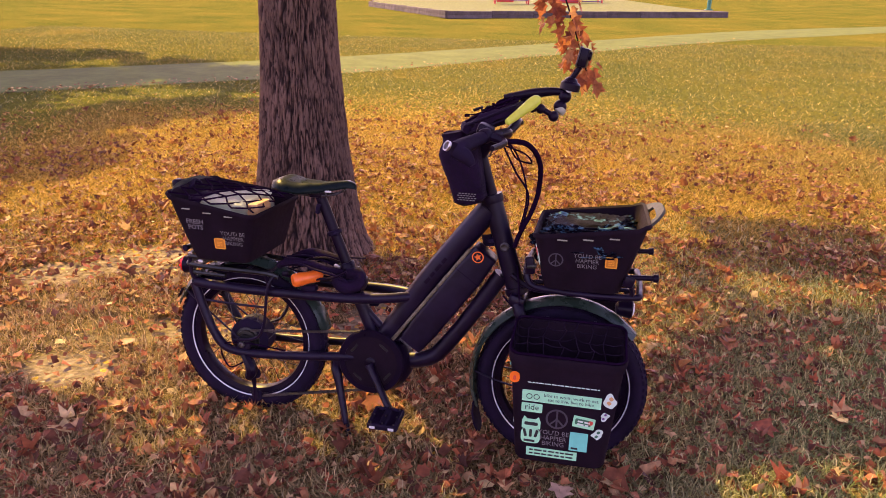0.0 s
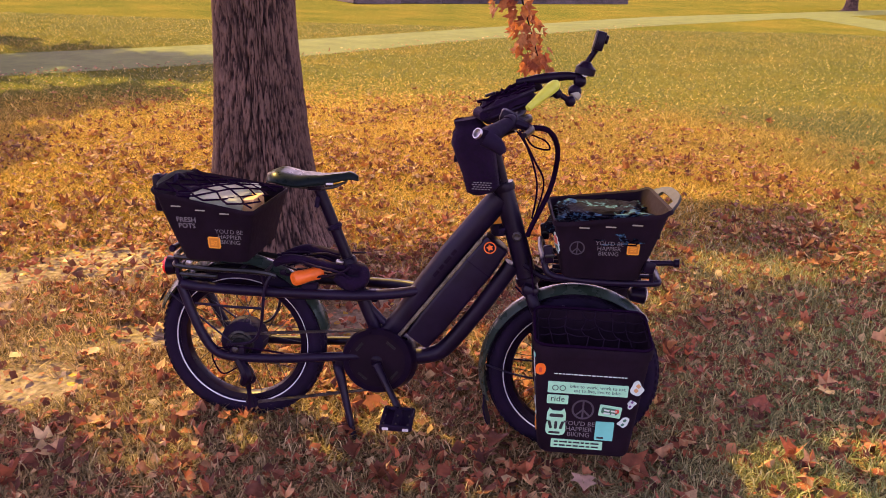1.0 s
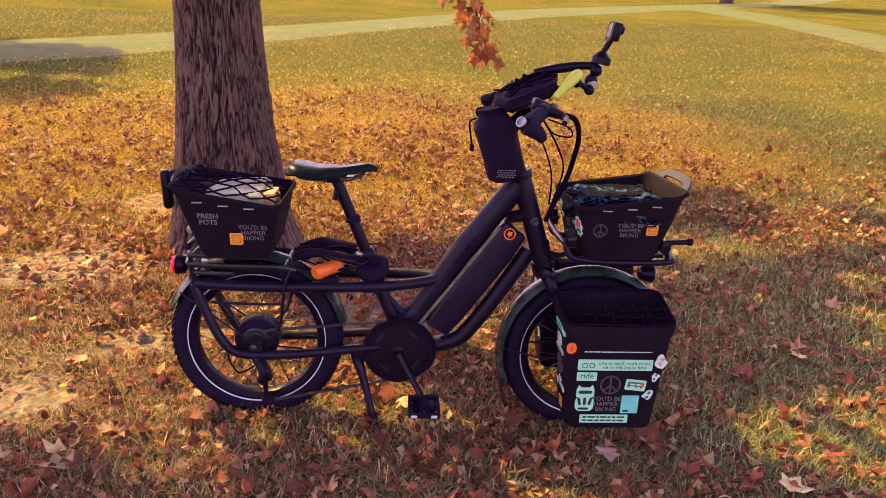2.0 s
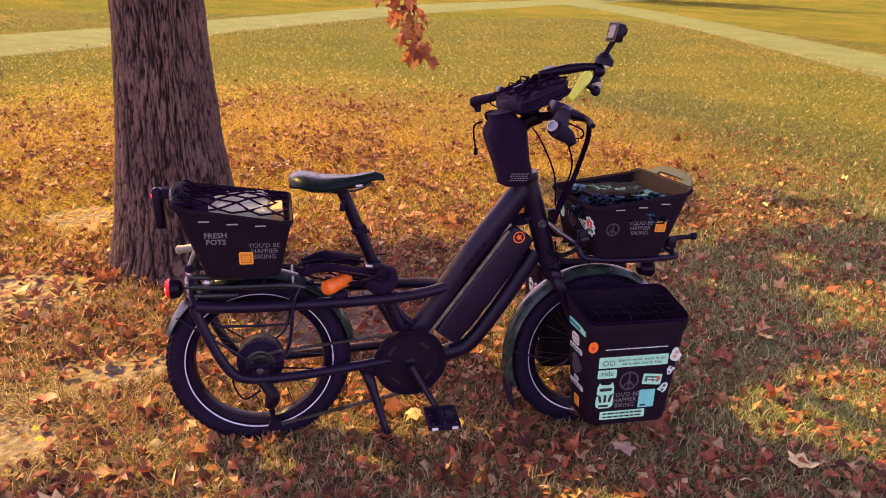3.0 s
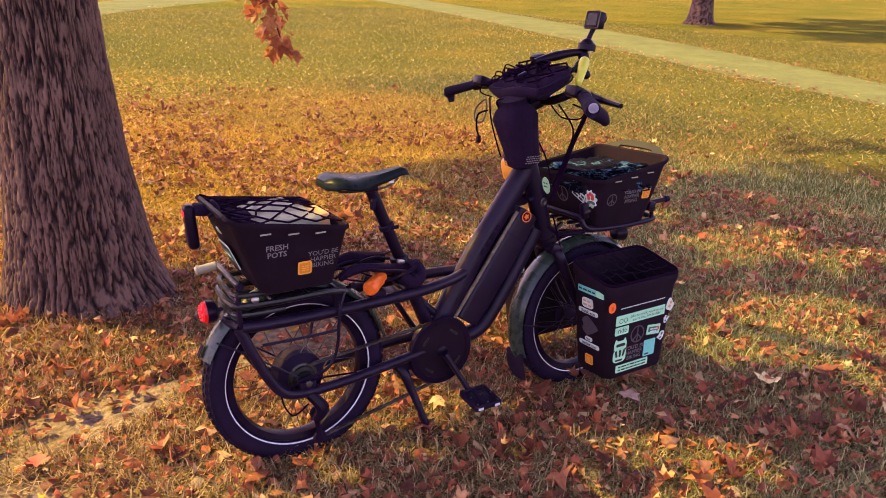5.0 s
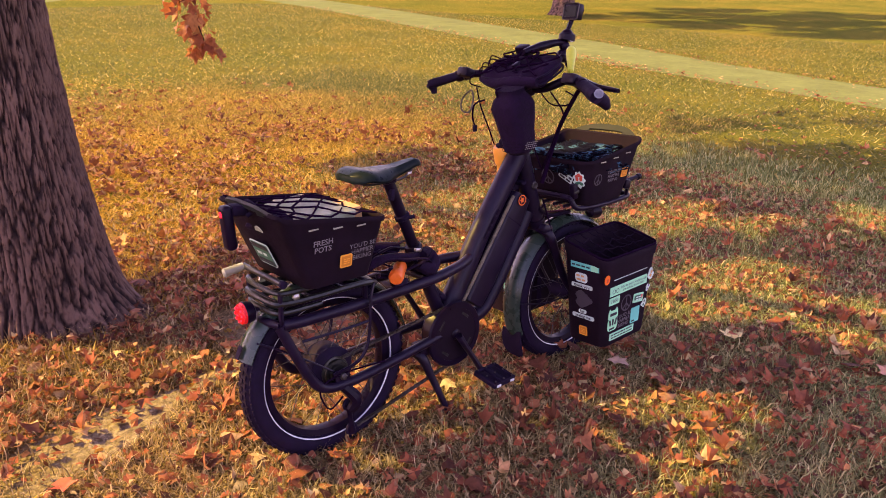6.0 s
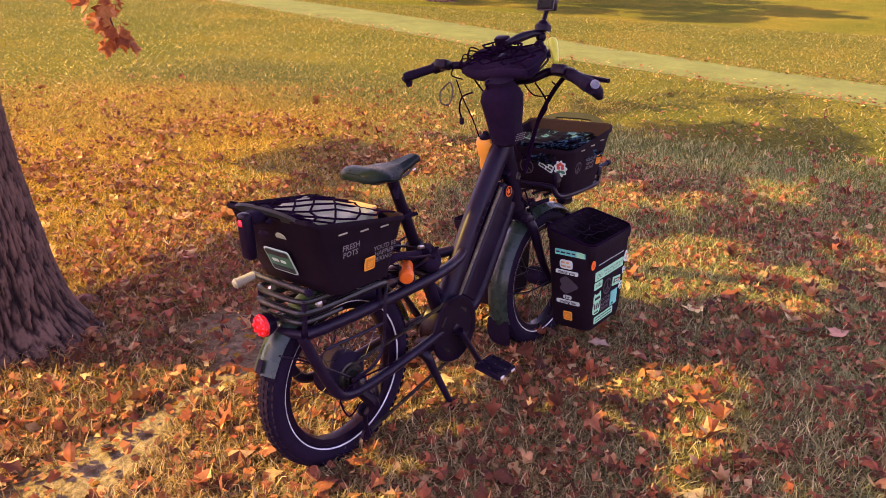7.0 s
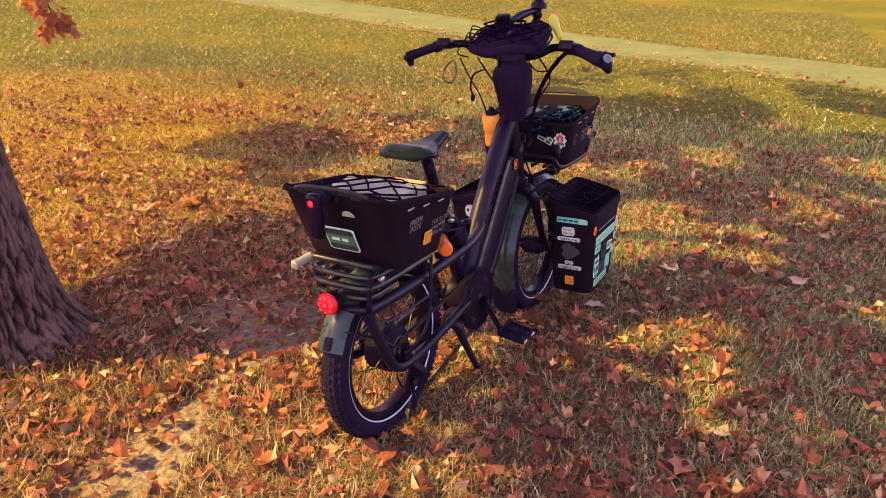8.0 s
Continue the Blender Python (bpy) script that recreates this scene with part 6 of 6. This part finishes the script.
def near_stickers(ob):
    d = sticker("reflector_dot", ob, outer(-0.138, 0.262), 0.028, 0.034, M_ORANGE, 0.0135, "round orange reflector sticker")
    part("dot_mark", sheet(rounded(0.004, 0.007, 0.003, 3), outer(-0.138, 0.260), 0.0022), M_REDINK, d, smooth=False)
    bars(ob, outer(0.0, 0.252), 0.200, (0.0,), 0.0032, M_WHITE, seed=9, name="white_print")
    s = sticker("slogan_strip", ob, outer(-0.006, 0.210), 0.216, 0.034, M_MINT, 0.002, "mint bumper sticker with cycling rhyme")
    lettering(s, "bike to work, work to eat,\neat to live, live to bike.", outer(0.021, 0.210), 0.0140, M_BLACKINK)
    part("bike_icon", ring_mark(outer(-0.094, 0.209), 0.0075, 0.002), M_BLACKINK, s, smooth=False)
    part("bike_icon", ring_mark(outer(-0.074, 0.209), 0.0075, 0.002), M_BLACKINK, s, smooth=False)
    s = sticker("ride_sticker", ob, outer(-0.085, 0.173), 0.058, 0.027, M_MINT, 0.003, "mint sticker with one handwritten word")
    lettering(s, "ride", outer(-0.085, 0.175), 0.025, M_BLACKINK)
    peace_mark(ob, outer(-0.014, 0.147), 0.028, M_DIMINK)
    lettering(ob, "YOU'D BE\nHAPPIER\nBIKING", outer(-0.020, 0.084), 0.0195, M_GREYINK, label="grey pixel-style lettering")
    # striped die-cut shape
    m = outer(-0.084, 0.106)
    s = sticker("cutout_sticker", ob, m @ pose(0, -0.022, 0), 0.054, 0.046, M_MINT, 0.014, "white die-cut sticker with dark bands")
    part("cutout_top", sheet([(-0.026, -0.004), (0.026, -0.004), (0.026, 0.018), (0.020, 0.034), (0.012, 0.026), (-0.012, 0.026), (-0.020, 0.034), (-0.026, 0.018)], m @ pose(0, 0.005, 0), 0.0013), M_MINT, s, smooth=False)
    part("band", sheet(rounded(0.019, 0.005, 0.004, 4), m @ pose(0, 0.017, 0.0008), 0.0014), M_BLACKINK, s, smooth=False)
    for dx in (-0.016, 0, 0.016):
        part("band", sheet(rounded(0.004, 0.012, 0.003, 4), m @ pose(dx, -0.013, 0.0008, 0, 0, dx * -900), 0.0014), M_BLACKINK, s, smooth=False)
    bars(s, m @ pose(0, -0.037, 0), 0.036, (0,), 0.007, M_BLACKINK, seed=2)
    s = sticker("aqua_sticker", ob, outer(0.050, 0.083), 0.050, 0.058, M_AQUA, 0.002, "square aqua sticker")
    bars(s, outer(0.040, 0.062), 0.018, (0,), 0.006, M_BLACKINK, seed=5)
    s = sticker("long_sticker", ob, outer(-0.022, 0.035), 0.142, 0.026, M_MINT, 0.002, "long mint sticker with fine print")
    bars(s, outer(-0.022, 0.035), 0.125, (0.006, -0.005), 0.005, M_BLACKINK, seed=8)
    m = outer(0.060, 0.146) @ pose(0, 0, 0, 0, 0, -6)
    s = sticker("patch_sticker", ob, m, 0.060, 0.034, M_MINT, 0.003, "mottled green and red sticker")
    part("patch", sheet(rounded(0.022, 0.009, 0.004, 4), m @ pose(-0.002, 0.001, 0.0008), 0.0014), M_GREENINK, s, smooth=False)
    part("patch", sheet(rounded(0.006, 0.006, 0.004, 4), m @ pose(0.018, 0.004, 0.0012), 0.0018), M_REDINK, s, smooth=False)
    bars(s, m, 0.034, (0.003, -0.006), 0.005, M_WHITE, 0.003, seed=12)
    for x, z, w, h, ink in ((0.125, 0.222, 0.034, 0.042, M_KRAFT), (0.114, 0.172, 0.024, 0.022, M_PURPLE), (0.100, 0.114, 0.032, 0.026, M_GREENINK)):
        rim = [(0.5 * (w + 0.008 * math.cos(3 * t + z * 40)) * math.cos(t), 0.5 * (h + 0.008 * math.sin(2 * t)) * math.sin(t)) for t in np.linspace(0, math.tau, 20, endpoint=False)]
        m = outer(x, z) @ pose(0, 0, 0, 0, 0, 25)
        s = part("small_sticker", sheet(rim, m), M_WHITE, ob, "small pale die-cut sticker", smooth=False)
        for dx, dy in ((-0.005, -0.004), (0.005, 0.006)):
            part("sticker_print", sheet(rounded(w * 0.15, h * 0.13, 0.002, 3), m @ pose(dx, dy, 0.0008, 0, 0, 20), 0.0014), ink, s, smooth=False)
    # the face towards the rear wheel
    s = sticker("teal_strip", ob, rear_face(-0.012, 0.278), 0.118, 0.021, M_AQUA, 0.002, "shiny teal strip sticker")
    bars(s, rear_face(0.004, 0.278), 0.075, (0,), 0.006, M_BLACKINK, seed=3)
    part("strip_end", sheet(rounded(0.015, 0.010, 0.002, 3), rear_face(-0.053, 0.278), 0.0018), M_MINT, s, smooth=False)
    s = sticker("curly_sticker", ob, rear_face(0.004, 0.236), 0.050, 0.034, M_WHITE, 0.010, "white cut-out word sticker")
    bars(s, rear_face(0.004, 0.236), 0.040, (0.007, -0.007), 0.007, M_KRAFT, seed=4)
    s = sticker("thanks_sticker", ob, rear_face(0.002, 0.207), 0.088, 0.015, M_WHITE, 0.005, "white strip with thanks")
    lettering(s, "thank you", rear_face(0.002, 0.207), 0.0165, M_BLACKINK, bold=0.0003)
    part("blot_sticker", sheet([((0.032 + 0.007 * math.cos(5 * t)) * math.cos(t), (0.030 + 0.007 * math.cos(3 * t)) * math.sin(t)) for t in np.linspace(0, math.tau, 28, endpoint=False)], rear_face(-0.002, 0.160), 0.0014), M_DIMINK, ob, "dark grey blot-shaped sticker", smooth=False)
    s = sticker("small_word", ob, rear_face(0.002, 0.116), 0.032, 0.014, M_WHITE, 0.005, "small white word sticker")
    lettering(s, "for", rear_face(0.002, 0.116), 0.0155, M_BLACKINK, bold=0.0003)
    s = sticker("thanks_sticker", ob, rear_face(0.0, 0.098), 0.092, 0.015, M_WHITE, 0.005, "white strip with thanks")
    lettering(s, "seeing me", rear_face(0.0, 0.098), 0.0165, M_BLACKINK, bold=0.0003)
    amber_tag(ob, rear_face(0.002, 0.046), 0.034)


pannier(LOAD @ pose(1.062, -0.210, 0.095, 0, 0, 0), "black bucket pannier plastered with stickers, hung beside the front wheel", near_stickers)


# the far pannier hangs turned round, so that its outer face looks away
fp = BIKE @ pose(1.062, 0.210, 0.095, 0, 0, 180)


def far_wrapped(ob):
    # its bicycle-rear face is local +x after the turn
    flip = lambda y, z: face_pose(((0.127 + 0.030 * z / 0.328) + 0.0014, y, z + 0.018 * z / 0.328), (0, 1, 0), (0.09, 0, 1))
    s = sticker("shield_sticker", ob, flip(0.05, 0.262), 0.034, 0.05, M_WHITE, 0.012, "red, white and green shield sticker")
    part("shield_red", sheet(rounded(0.013, 0.012, 0.004, 4), flip(0.05, 0.269) @ pose(0, 0, 0.0008), 0.0014), M_REDINK, s, smooth=False)
    part("shield_green", sheet(rounded(0.013, 0.008, 0.004, 4), flip(0.05, 0.249) @ pose(0, 0, 0.0008), 0.0014), M_GREENINK, s, smooth=False)
    s = sticker("round_sticker", ob, flip(-0.005, 0.262), 0.045, 0.052, M_WHITE, 0.02, "round white sticker with dark spots")
    for dx in (-0.009, 0.009):
        part("spot", sheet(rounded(0.005, 0.006, 0.0045, 4), flip(-0.005 + dx, 0.266), 0.0022), M_BLACKINK, s, smooth=False)
    lettering(ob, "YOU'D BE\nHAPPIER\nBIKING", flip(0.02, 0.195), 0.0185, M_GREYINK)
    sticker("white_tag", ob, flip(0.045, 0.11), 0.04, 0.035, M_MINT, 0.004, "pale green sticker")


pannier(fp, "black bucket pannier with stickers behind the front wheel", far_wrapped)

# stem bag hung behind the bars
sb = thing("stem_bag", BIKE, "black nylon drawstring bag hung behind the handlebar stem", "bag")
bm = bmesh.new()
rings = []
for f, hx, hy in ((0, 0.032, 0.034), (0.06, 0.046, 0.045), (0.35, 0.049, 0.050), (0.6, 0.053, 0.055), (0.8, 0.057, 0.058), (0.9, 0.050, 0.052), (0.96, 0.040, 0.044), (1.02, 0.036, 0.042), (1.08, 0.038, 0.043)):
    c = Vector((0.744, -0.056, 0.788)).lerp(Vector((0.690, -0.060, 0.980)), f)
    rings.append([c + Vector((x * (1 + 0.10 * noise.noise(Vector((x * 34, y * 34, f * 5)))), y * (1 + 0.10 * noise.noise(Vector((x * 34, y * 34, f * 5 + 9)))), 0.012 * x / 0.05)) for x, y in rounded(hx, hy, 0.034 if hx > 0.04 else 0.03, 6)])
loft(bm, rings)
part("body", bm, M_CLOTH, sb)
for k, z in enumerate((0.804, 0.812, 0.820, 0.828, 0.836)):
    f = (z - 0.79) / 0.168
    c = Vector((0.744, -0.056, 0.788)).lerp(Vector((0.690, -0.060, 0.980)), f)
    bm = bmesh.new()
    tube(bm, [c + Vector((x, y, 0.012 * x / 0.05)) for x, y in rounded(0.0495, 0.0495, 0.032, 6)], 0.0007, seg=4, steps=1, closed=True)
    part("mesh_band", bm, M_NETGREY, sb, "grey mesh band")
bm = bmesh.new()
for i in range(6):
    for j in range(4):
        block((0.006, 0.0008, 0.0028), Matrix.Translation((0.712 + 0.009 * i + 0.004 * (j % 2), -0.1065 - 0.0012 * j, 0.806 + 0.0065 * j)), 0.0003, bm, 1)
tagged(part("mesh_panel", bm, M_GREYINK, sb, "grey mesh panel"), kind="stuff")
part("drawcord", pipe([(0.655, 0.02, 0.955), (0.64, 0.05, 0.94), (0.645, 0.065, 0.90), (0.65, 0.06, 0.87)], 0.003, seg=6), M_CORD, sb)
part("cord_lock", block((0.012, 0.012, 0.022), pose(0.65, 0.06, 0.862), 0.003), M_RUBBER, sb)
part("hang_loop", pipe([(0.66, -0.04, 0.96), (0.65, -0.035, 0.985), (0.68, -0.03, 0.99), (0.69, -0.03, 0.965)], 0.0035, seg=6), M_CORD, sb)

# flat bag and net bundled on the bars
POUCH = pose(0.795, -0.03, 1.037, 0, -24, 0)
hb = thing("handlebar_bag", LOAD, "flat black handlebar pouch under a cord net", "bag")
bm = bmesh.new()
rings = []
for f, s in ((0, 0.82), (0.2, 1.0), (0.6, 1.0), (0.9, 0.9), (1.0, 0.7)):
    rings.append([POUCH @ Vector((x * s, y * s, -0.026 + 0.048 * f + 0.020 * noise.noise(Vector((x * 22, y * 22, f * 2))))) for x, y in rounded(0.078, 0.132, 0.055, 7)])
loft(bm, rings)
part("pouch", bm, M_CLOTH, hb)
net("cord_net", hb, np.linspace(0.728, 0.865, 6), np.linspace(-0.15, 0.09, 7), lambda x, y: 1.062 + 0.44 * (x - 0.795) + 0.014 * noise.noise(Vector((x * 30, y * 30, 2))), 0.003)
for s in (-1, 1):
    bm = bmesh.new()
    c = [POUCH @ Vector((x, y, 0.012 * s)) for x, y in rounded(0.081, 0.135, 0.057, 7)]
    tube(bm, c, 0.0035, seg=6, steps=1, closed=True)
    part("piping", bm, M_RUBBER, hb)
crng = random.Random(17)
for k in range(9):
    u0, v0 = crng.uniform(-0.08, 0.03), crng.uniform(-0.11, 0.09)
    pts = []
    for j in range(5):
        u0 += crng.uniform(-0.02, 0.045)
        v0 += crng.uniform(-0.045, 0.045)
        pts.append(POUCH @ Vector((max(-0.075, min(0.075, u0)), max(-0.13, min(0.13, v0)), 0.026 + crng.uniform(-0.004, 0.014))))
    part("loose_cord", pipe(pts, crng.choice((0.0022, 0.003, 0.004)), seg=6, steps=5), M_CORD, hb)
for k in range(5):
    a = crng.uniform(-0.06, 0.05)
    part("strap_tail", pipe([POUCH @ Vector((a, 0.12, 0.01)), POUCH @ Vector((a - 0.02, 0.148, 0.018 + 0.004 * k)), POUCH @ Vector((a - 0.03, 0.158, -0.006)), POUCH @ Vector((a - 0.01, 0.135, -0.03))], 0.0022, seg=5), M_CORD, hb)
part("roll_edge", pipe([POUCH @ Vector((-0.068, -0.12, 0.0)), POUCH @ Vector((-0.082, -0.04, 0.006)), POUCH @ Vector((-0.082, 0.05, -0.004)), POUCH @ Vector((-0.065, 0.12, 0.002))], [0.013, 0.019, 0.017, 0.012], seg=10), M_CLOTH, hb)
part("buckle", block((0.03, 0.012, 0.008), pose(0.745, -0.05, 1.06, 0, -22, 0), 0.002), M_GLOSS, hb)
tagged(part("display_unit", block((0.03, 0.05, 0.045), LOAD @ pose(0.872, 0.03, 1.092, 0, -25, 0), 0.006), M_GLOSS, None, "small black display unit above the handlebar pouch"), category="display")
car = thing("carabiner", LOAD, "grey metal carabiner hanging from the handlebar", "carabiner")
part("loop", pipe([(0.77, 0.185, 0.965), (0.75, 0.205, 0.935), (0.745, 0.20, 0.90), (0.755, 0.175, 0.895), (0.765, 0.165, 0.93), (0.77, 0.172, 0.96)], 0.003, seg=6, closed=True), M_CHAIN, car)
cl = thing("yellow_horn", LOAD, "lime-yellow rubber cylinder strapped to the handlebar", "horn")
part("body", turned([(0.004, 0), (0.009, 0.004), (0.0112, 0.03), (0.0145, 0.07), (0.0165, 0.098), (0.0145, 0.114), (0.009, 0.122), (0.003, 0.125)], aim((0.845, -0.19, 1.035), (0.918, -0.131, 1.098))), M_YELLOW, cl)

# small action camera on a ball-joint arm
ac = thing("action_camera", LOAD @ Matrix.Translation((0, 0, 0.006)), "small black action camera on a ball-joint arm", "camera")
part("arm", pipe([(0.815, -0.02, 1.088), (0.895, -0.025, 1.103), (0.955, -0.035, 1.112), (0.99, -0.043, 1.110)], [0.009, 0.015, 0.012, 0.010], seg=10), M_GLOSS, ac)
part("lower_arm", pipe([(0.90, -0.09, 1.06), (0.927, -0.09, 1.066), (0.964, -0.088, 1.047)], 0.008, seg=10), M_GLOSS, ac)
for c, r in (((0.978, -0.045, 1.072), 0.019), ((0.990, -0.045, 1.10), 0.018), ((1.002, -0.045, 1.135), 0.021), ((0.927, -0.09, 1.066), 0.014), ((0.964, -0.088, 1.047), 0.015)):
    bm = bmesh.new()
    bmesh.ops.create_uvsphere(bm, u_segments=16, v_segments=10, radius=r, matrix=Matrix.Translation(c))
    part("ball_joint", bm, M_GLOSS, ac)
part("clamp_ring", turned([(0.020, -0.012), (0.028, -0.010), (0.028, 0.008), (0.022, 0.014)], aim((1.002, -0.045, 1.128), (1.008, -0.045, 1.16))), M_GLOSS, ac)
part("pale_knob", turned([(0.013, -0.010), (0.016, -0.004), (0.016, 0.006), (0.012, 0.010)], aim((0.980, -0.05, 1.062), (0.955, -0.055, 1.03))), M_TAN, ac, "pale plastic knob")
part("nut_ring", turned([(0.010, 0.0), (0.010, 0.004), (0.007, 0.004), (0.007, 0.0)], aim((1.001, -0.063, 1.122), (1.0, -0.12, 1.13))), M_STRIPE, ac, "pale ring nut")
part("stalk", pipe([(1.005, -0.045, 1.15), (1.03, -0.045, 1.192)], 0.008, seg=8, smooth=False), M_GLOSS, ac)
cm = Matrix.Translation((1.034, -0.044, 1.208)) @ pose(0, 0, 0, 0, 12, -4)
bd = part("camera_body", block((0.026, 0.066, 0.052), cm, 0.005), M_GLOSS, ac, "black camera housing")
part("screen", block((0.003, 0.050, 0.036), cm @ pose(-0.0135, 0, 0), 0.001, seg=1), M_SCREEN, bd, "dark rear screen")
part("housing_frame", pipe([cm @ Vector((-0.013, y, z)) for y, z in rounded(0.033, 0.026, 0.005, 3)], 0.0022, seg=5, steps=1, closed=True), M_CHAIN, bd)
part("lens_barrel", turned([(0.012, 0), (0.012, 0.008), (0.009, 0.009)], cm @ pose(0.012, -0.016, 0.008, 0, 90, 0), 14), M_GLOSS, bd)

# bottle on the far side of the head tube
wb = thing("water_bottle", BIKE @ pose(0.805, 0.050, 0.650, 0, -14, 0), "orange plastic water bottle in a side holder", "bottle")
part("bottle", turned([(0.030, 0), (0.035, 0.008), (0.035, 0.062), (0.031, 0.072), (0.031, 0.080), (0.036, 0.090), (0.036, 0.135), (0.031, 0.146)], Matrix(), 22), M_BOTTLE, wb)
part("cap", turned([(0.022, 0.146), (0.023, 0.152), (0.012, 0.156), (0.009, 0.166), (0.007, 0.168)], Matrix(), 18), M_RUBBER, wb, "black cap")
part("holder", turned([(0.038, -0.006), (0.039, 0.03), (0.0365, 0.032), (0.0365, -0.002)], Matrix(), 22), M_RUBBER, wb)
part("holder_strap", block((0.02, 0.05, 0.012), pose(0, -0.05, 0.02), 0.003), M_RUBBER, wb)

# orange torch and black strap roll behind the seat tube
ot = thing("orange_torch", BIKE, "orange plastic torch strapped to the side rail", "torch")
t0 = aim((0.190, -0.094, 0.500), (0.265, -0.026, 0.508))
part("barrel", turned([(0.006, -0.004), (0.017, -0.002), (0.0215, 0.004), (0.0222, 0.02), (0.0195, 0.05), (0.0205, 0.082), (0.017, 0.094), (0.008, 0.098)], t0), M_ORANGE, ot)
part("mount", block((0.05, 0.03, 0.02), pose(0.23, -0.058, 0.47), 0.005), M_RUBBER, ot)
part("switch", block((0.05, 0.004, 0.004), t0 @ pose(0, -0.0225, 0.045, 0, 90, 0), 0.001, seg=1), M_BLACKINK, ot)
sr = thing("strap_roll", BIKE, "rolled black straps and lock behind the seat tube", "straps")
part("roll", pipe([(0.12, -0.05, 0.530), (0.16, -0.05, 0.548), (0.22, -0.045, 0.546), (0.28, -0.035, 0.528), (0.33, -0.02, 0.522)], [0.010, 0.015, 0.012, 0.015, 0.011], seg=10), M_CLOTH, sr)
part("roll", pipe([(0.13, 0.05, 0.53), (0.2, 0.05, 0.55), (0.3, 0.035, 0.54)], [0.014, 0.020, 0.016], seg=10), M_CLOTH, sr)
srng = random.Random(23)
for k in range(9):
    y = srng.uniform(-0.07, 0.05)
    pts = [(0.13 + 0.06 * j + srng.uniform(-0.015, 0.015), y + srng.uniform(-0.02, 0.02), 0.515 + 0.028 * math.sin(0.8 * j + k) + srng.uniform(0, 0.012)) for j in range(5)]
    part("strap_end", pipe(pts, srng.uniform(0.004, 0.008), seg=6, steps=4, flat=0.5), M_CLOTH if k % 3 else M_GLOSS, sr)
for k in range(4):
    part("strap_clip", block((0.020, 0.010, 0.012), pose(0.15 + 0.05 * k, -0.066 + 0.006 * k, 0.512 + 0.006 * (k % 2), 20 * k, 12 * k, 30), 0.003), M_GLOSS, sr)
part("lock_body", block((0.10, 0.07, 0.05), pose(0.35, 0, 0.488, 0, 12, 0), 0.014), M_GLOSS, sr)
part("buckle", block((0.022, 0.012, 0.010), pose(0.318, -0.04, 0.545, 0, 10, 0), 0.002), M_STEEL, sr)
part("coil", pipe([(0.31, -0.05, 0.505), (0.35, -0.052, 0.482), (0.385, -0.034, 0.492), (0.378, -0.01, 0.515), (0.34, -0.034, 0.52)], [0.018, 0.024, 0.02, 0.022, 0.016], seg=10), M_CLOTH, sr)

# distinct fallen leaves
def fallen(x, y, size, color, label, seed):
    rng = random.Random(seed)
    verts, faces = [], []
    add_leaf(verts, faces, Matrix.Translation((0, -0.42 * size, 0)), size, 0.25, rng)
    mat = shader(label[:24], color, 0.6, spread=0.3, scale=40)
    ob = link_part("fallen_leaf", mesh_of("fallen_leaf", verts, faces, mat), None)
    ob.matrix_world = Matrix.Translation((x, y, lie(x, y) + 0.03)) @ turn_to((rng.uniform(-0.1, 0.1), rng.uniform(-0.1, 0.1), 1), rng.uniform(0, math.tau))
    tagged(ob, label, "leaf", "single leaves on the grass")


fallen(0.823, 1.664, 0.112, (0.78, 0.64, 0.22), "large pale yellow maple leaf lying on grass", 1)
fallen(1.38, 2.366, 0.085, (0.74, 0.56, 0.16), "pale yellow maple leaf lying on grass", 2)
fallen(0.378, 1.93, 0.09, (0.50, 0.33, 0.20), "curled beige maple leaf lying on grass", 3)
fallen(0.915, 1.135, 0.11, (0.48, 0.24, 0.12), "tan-orange maple leaf lying on grass", 4)
fallen(-1.25, 2.75, 0.06, (0.55, 0.08, 0.03), "bright red maple leaf lying on soil", 5)
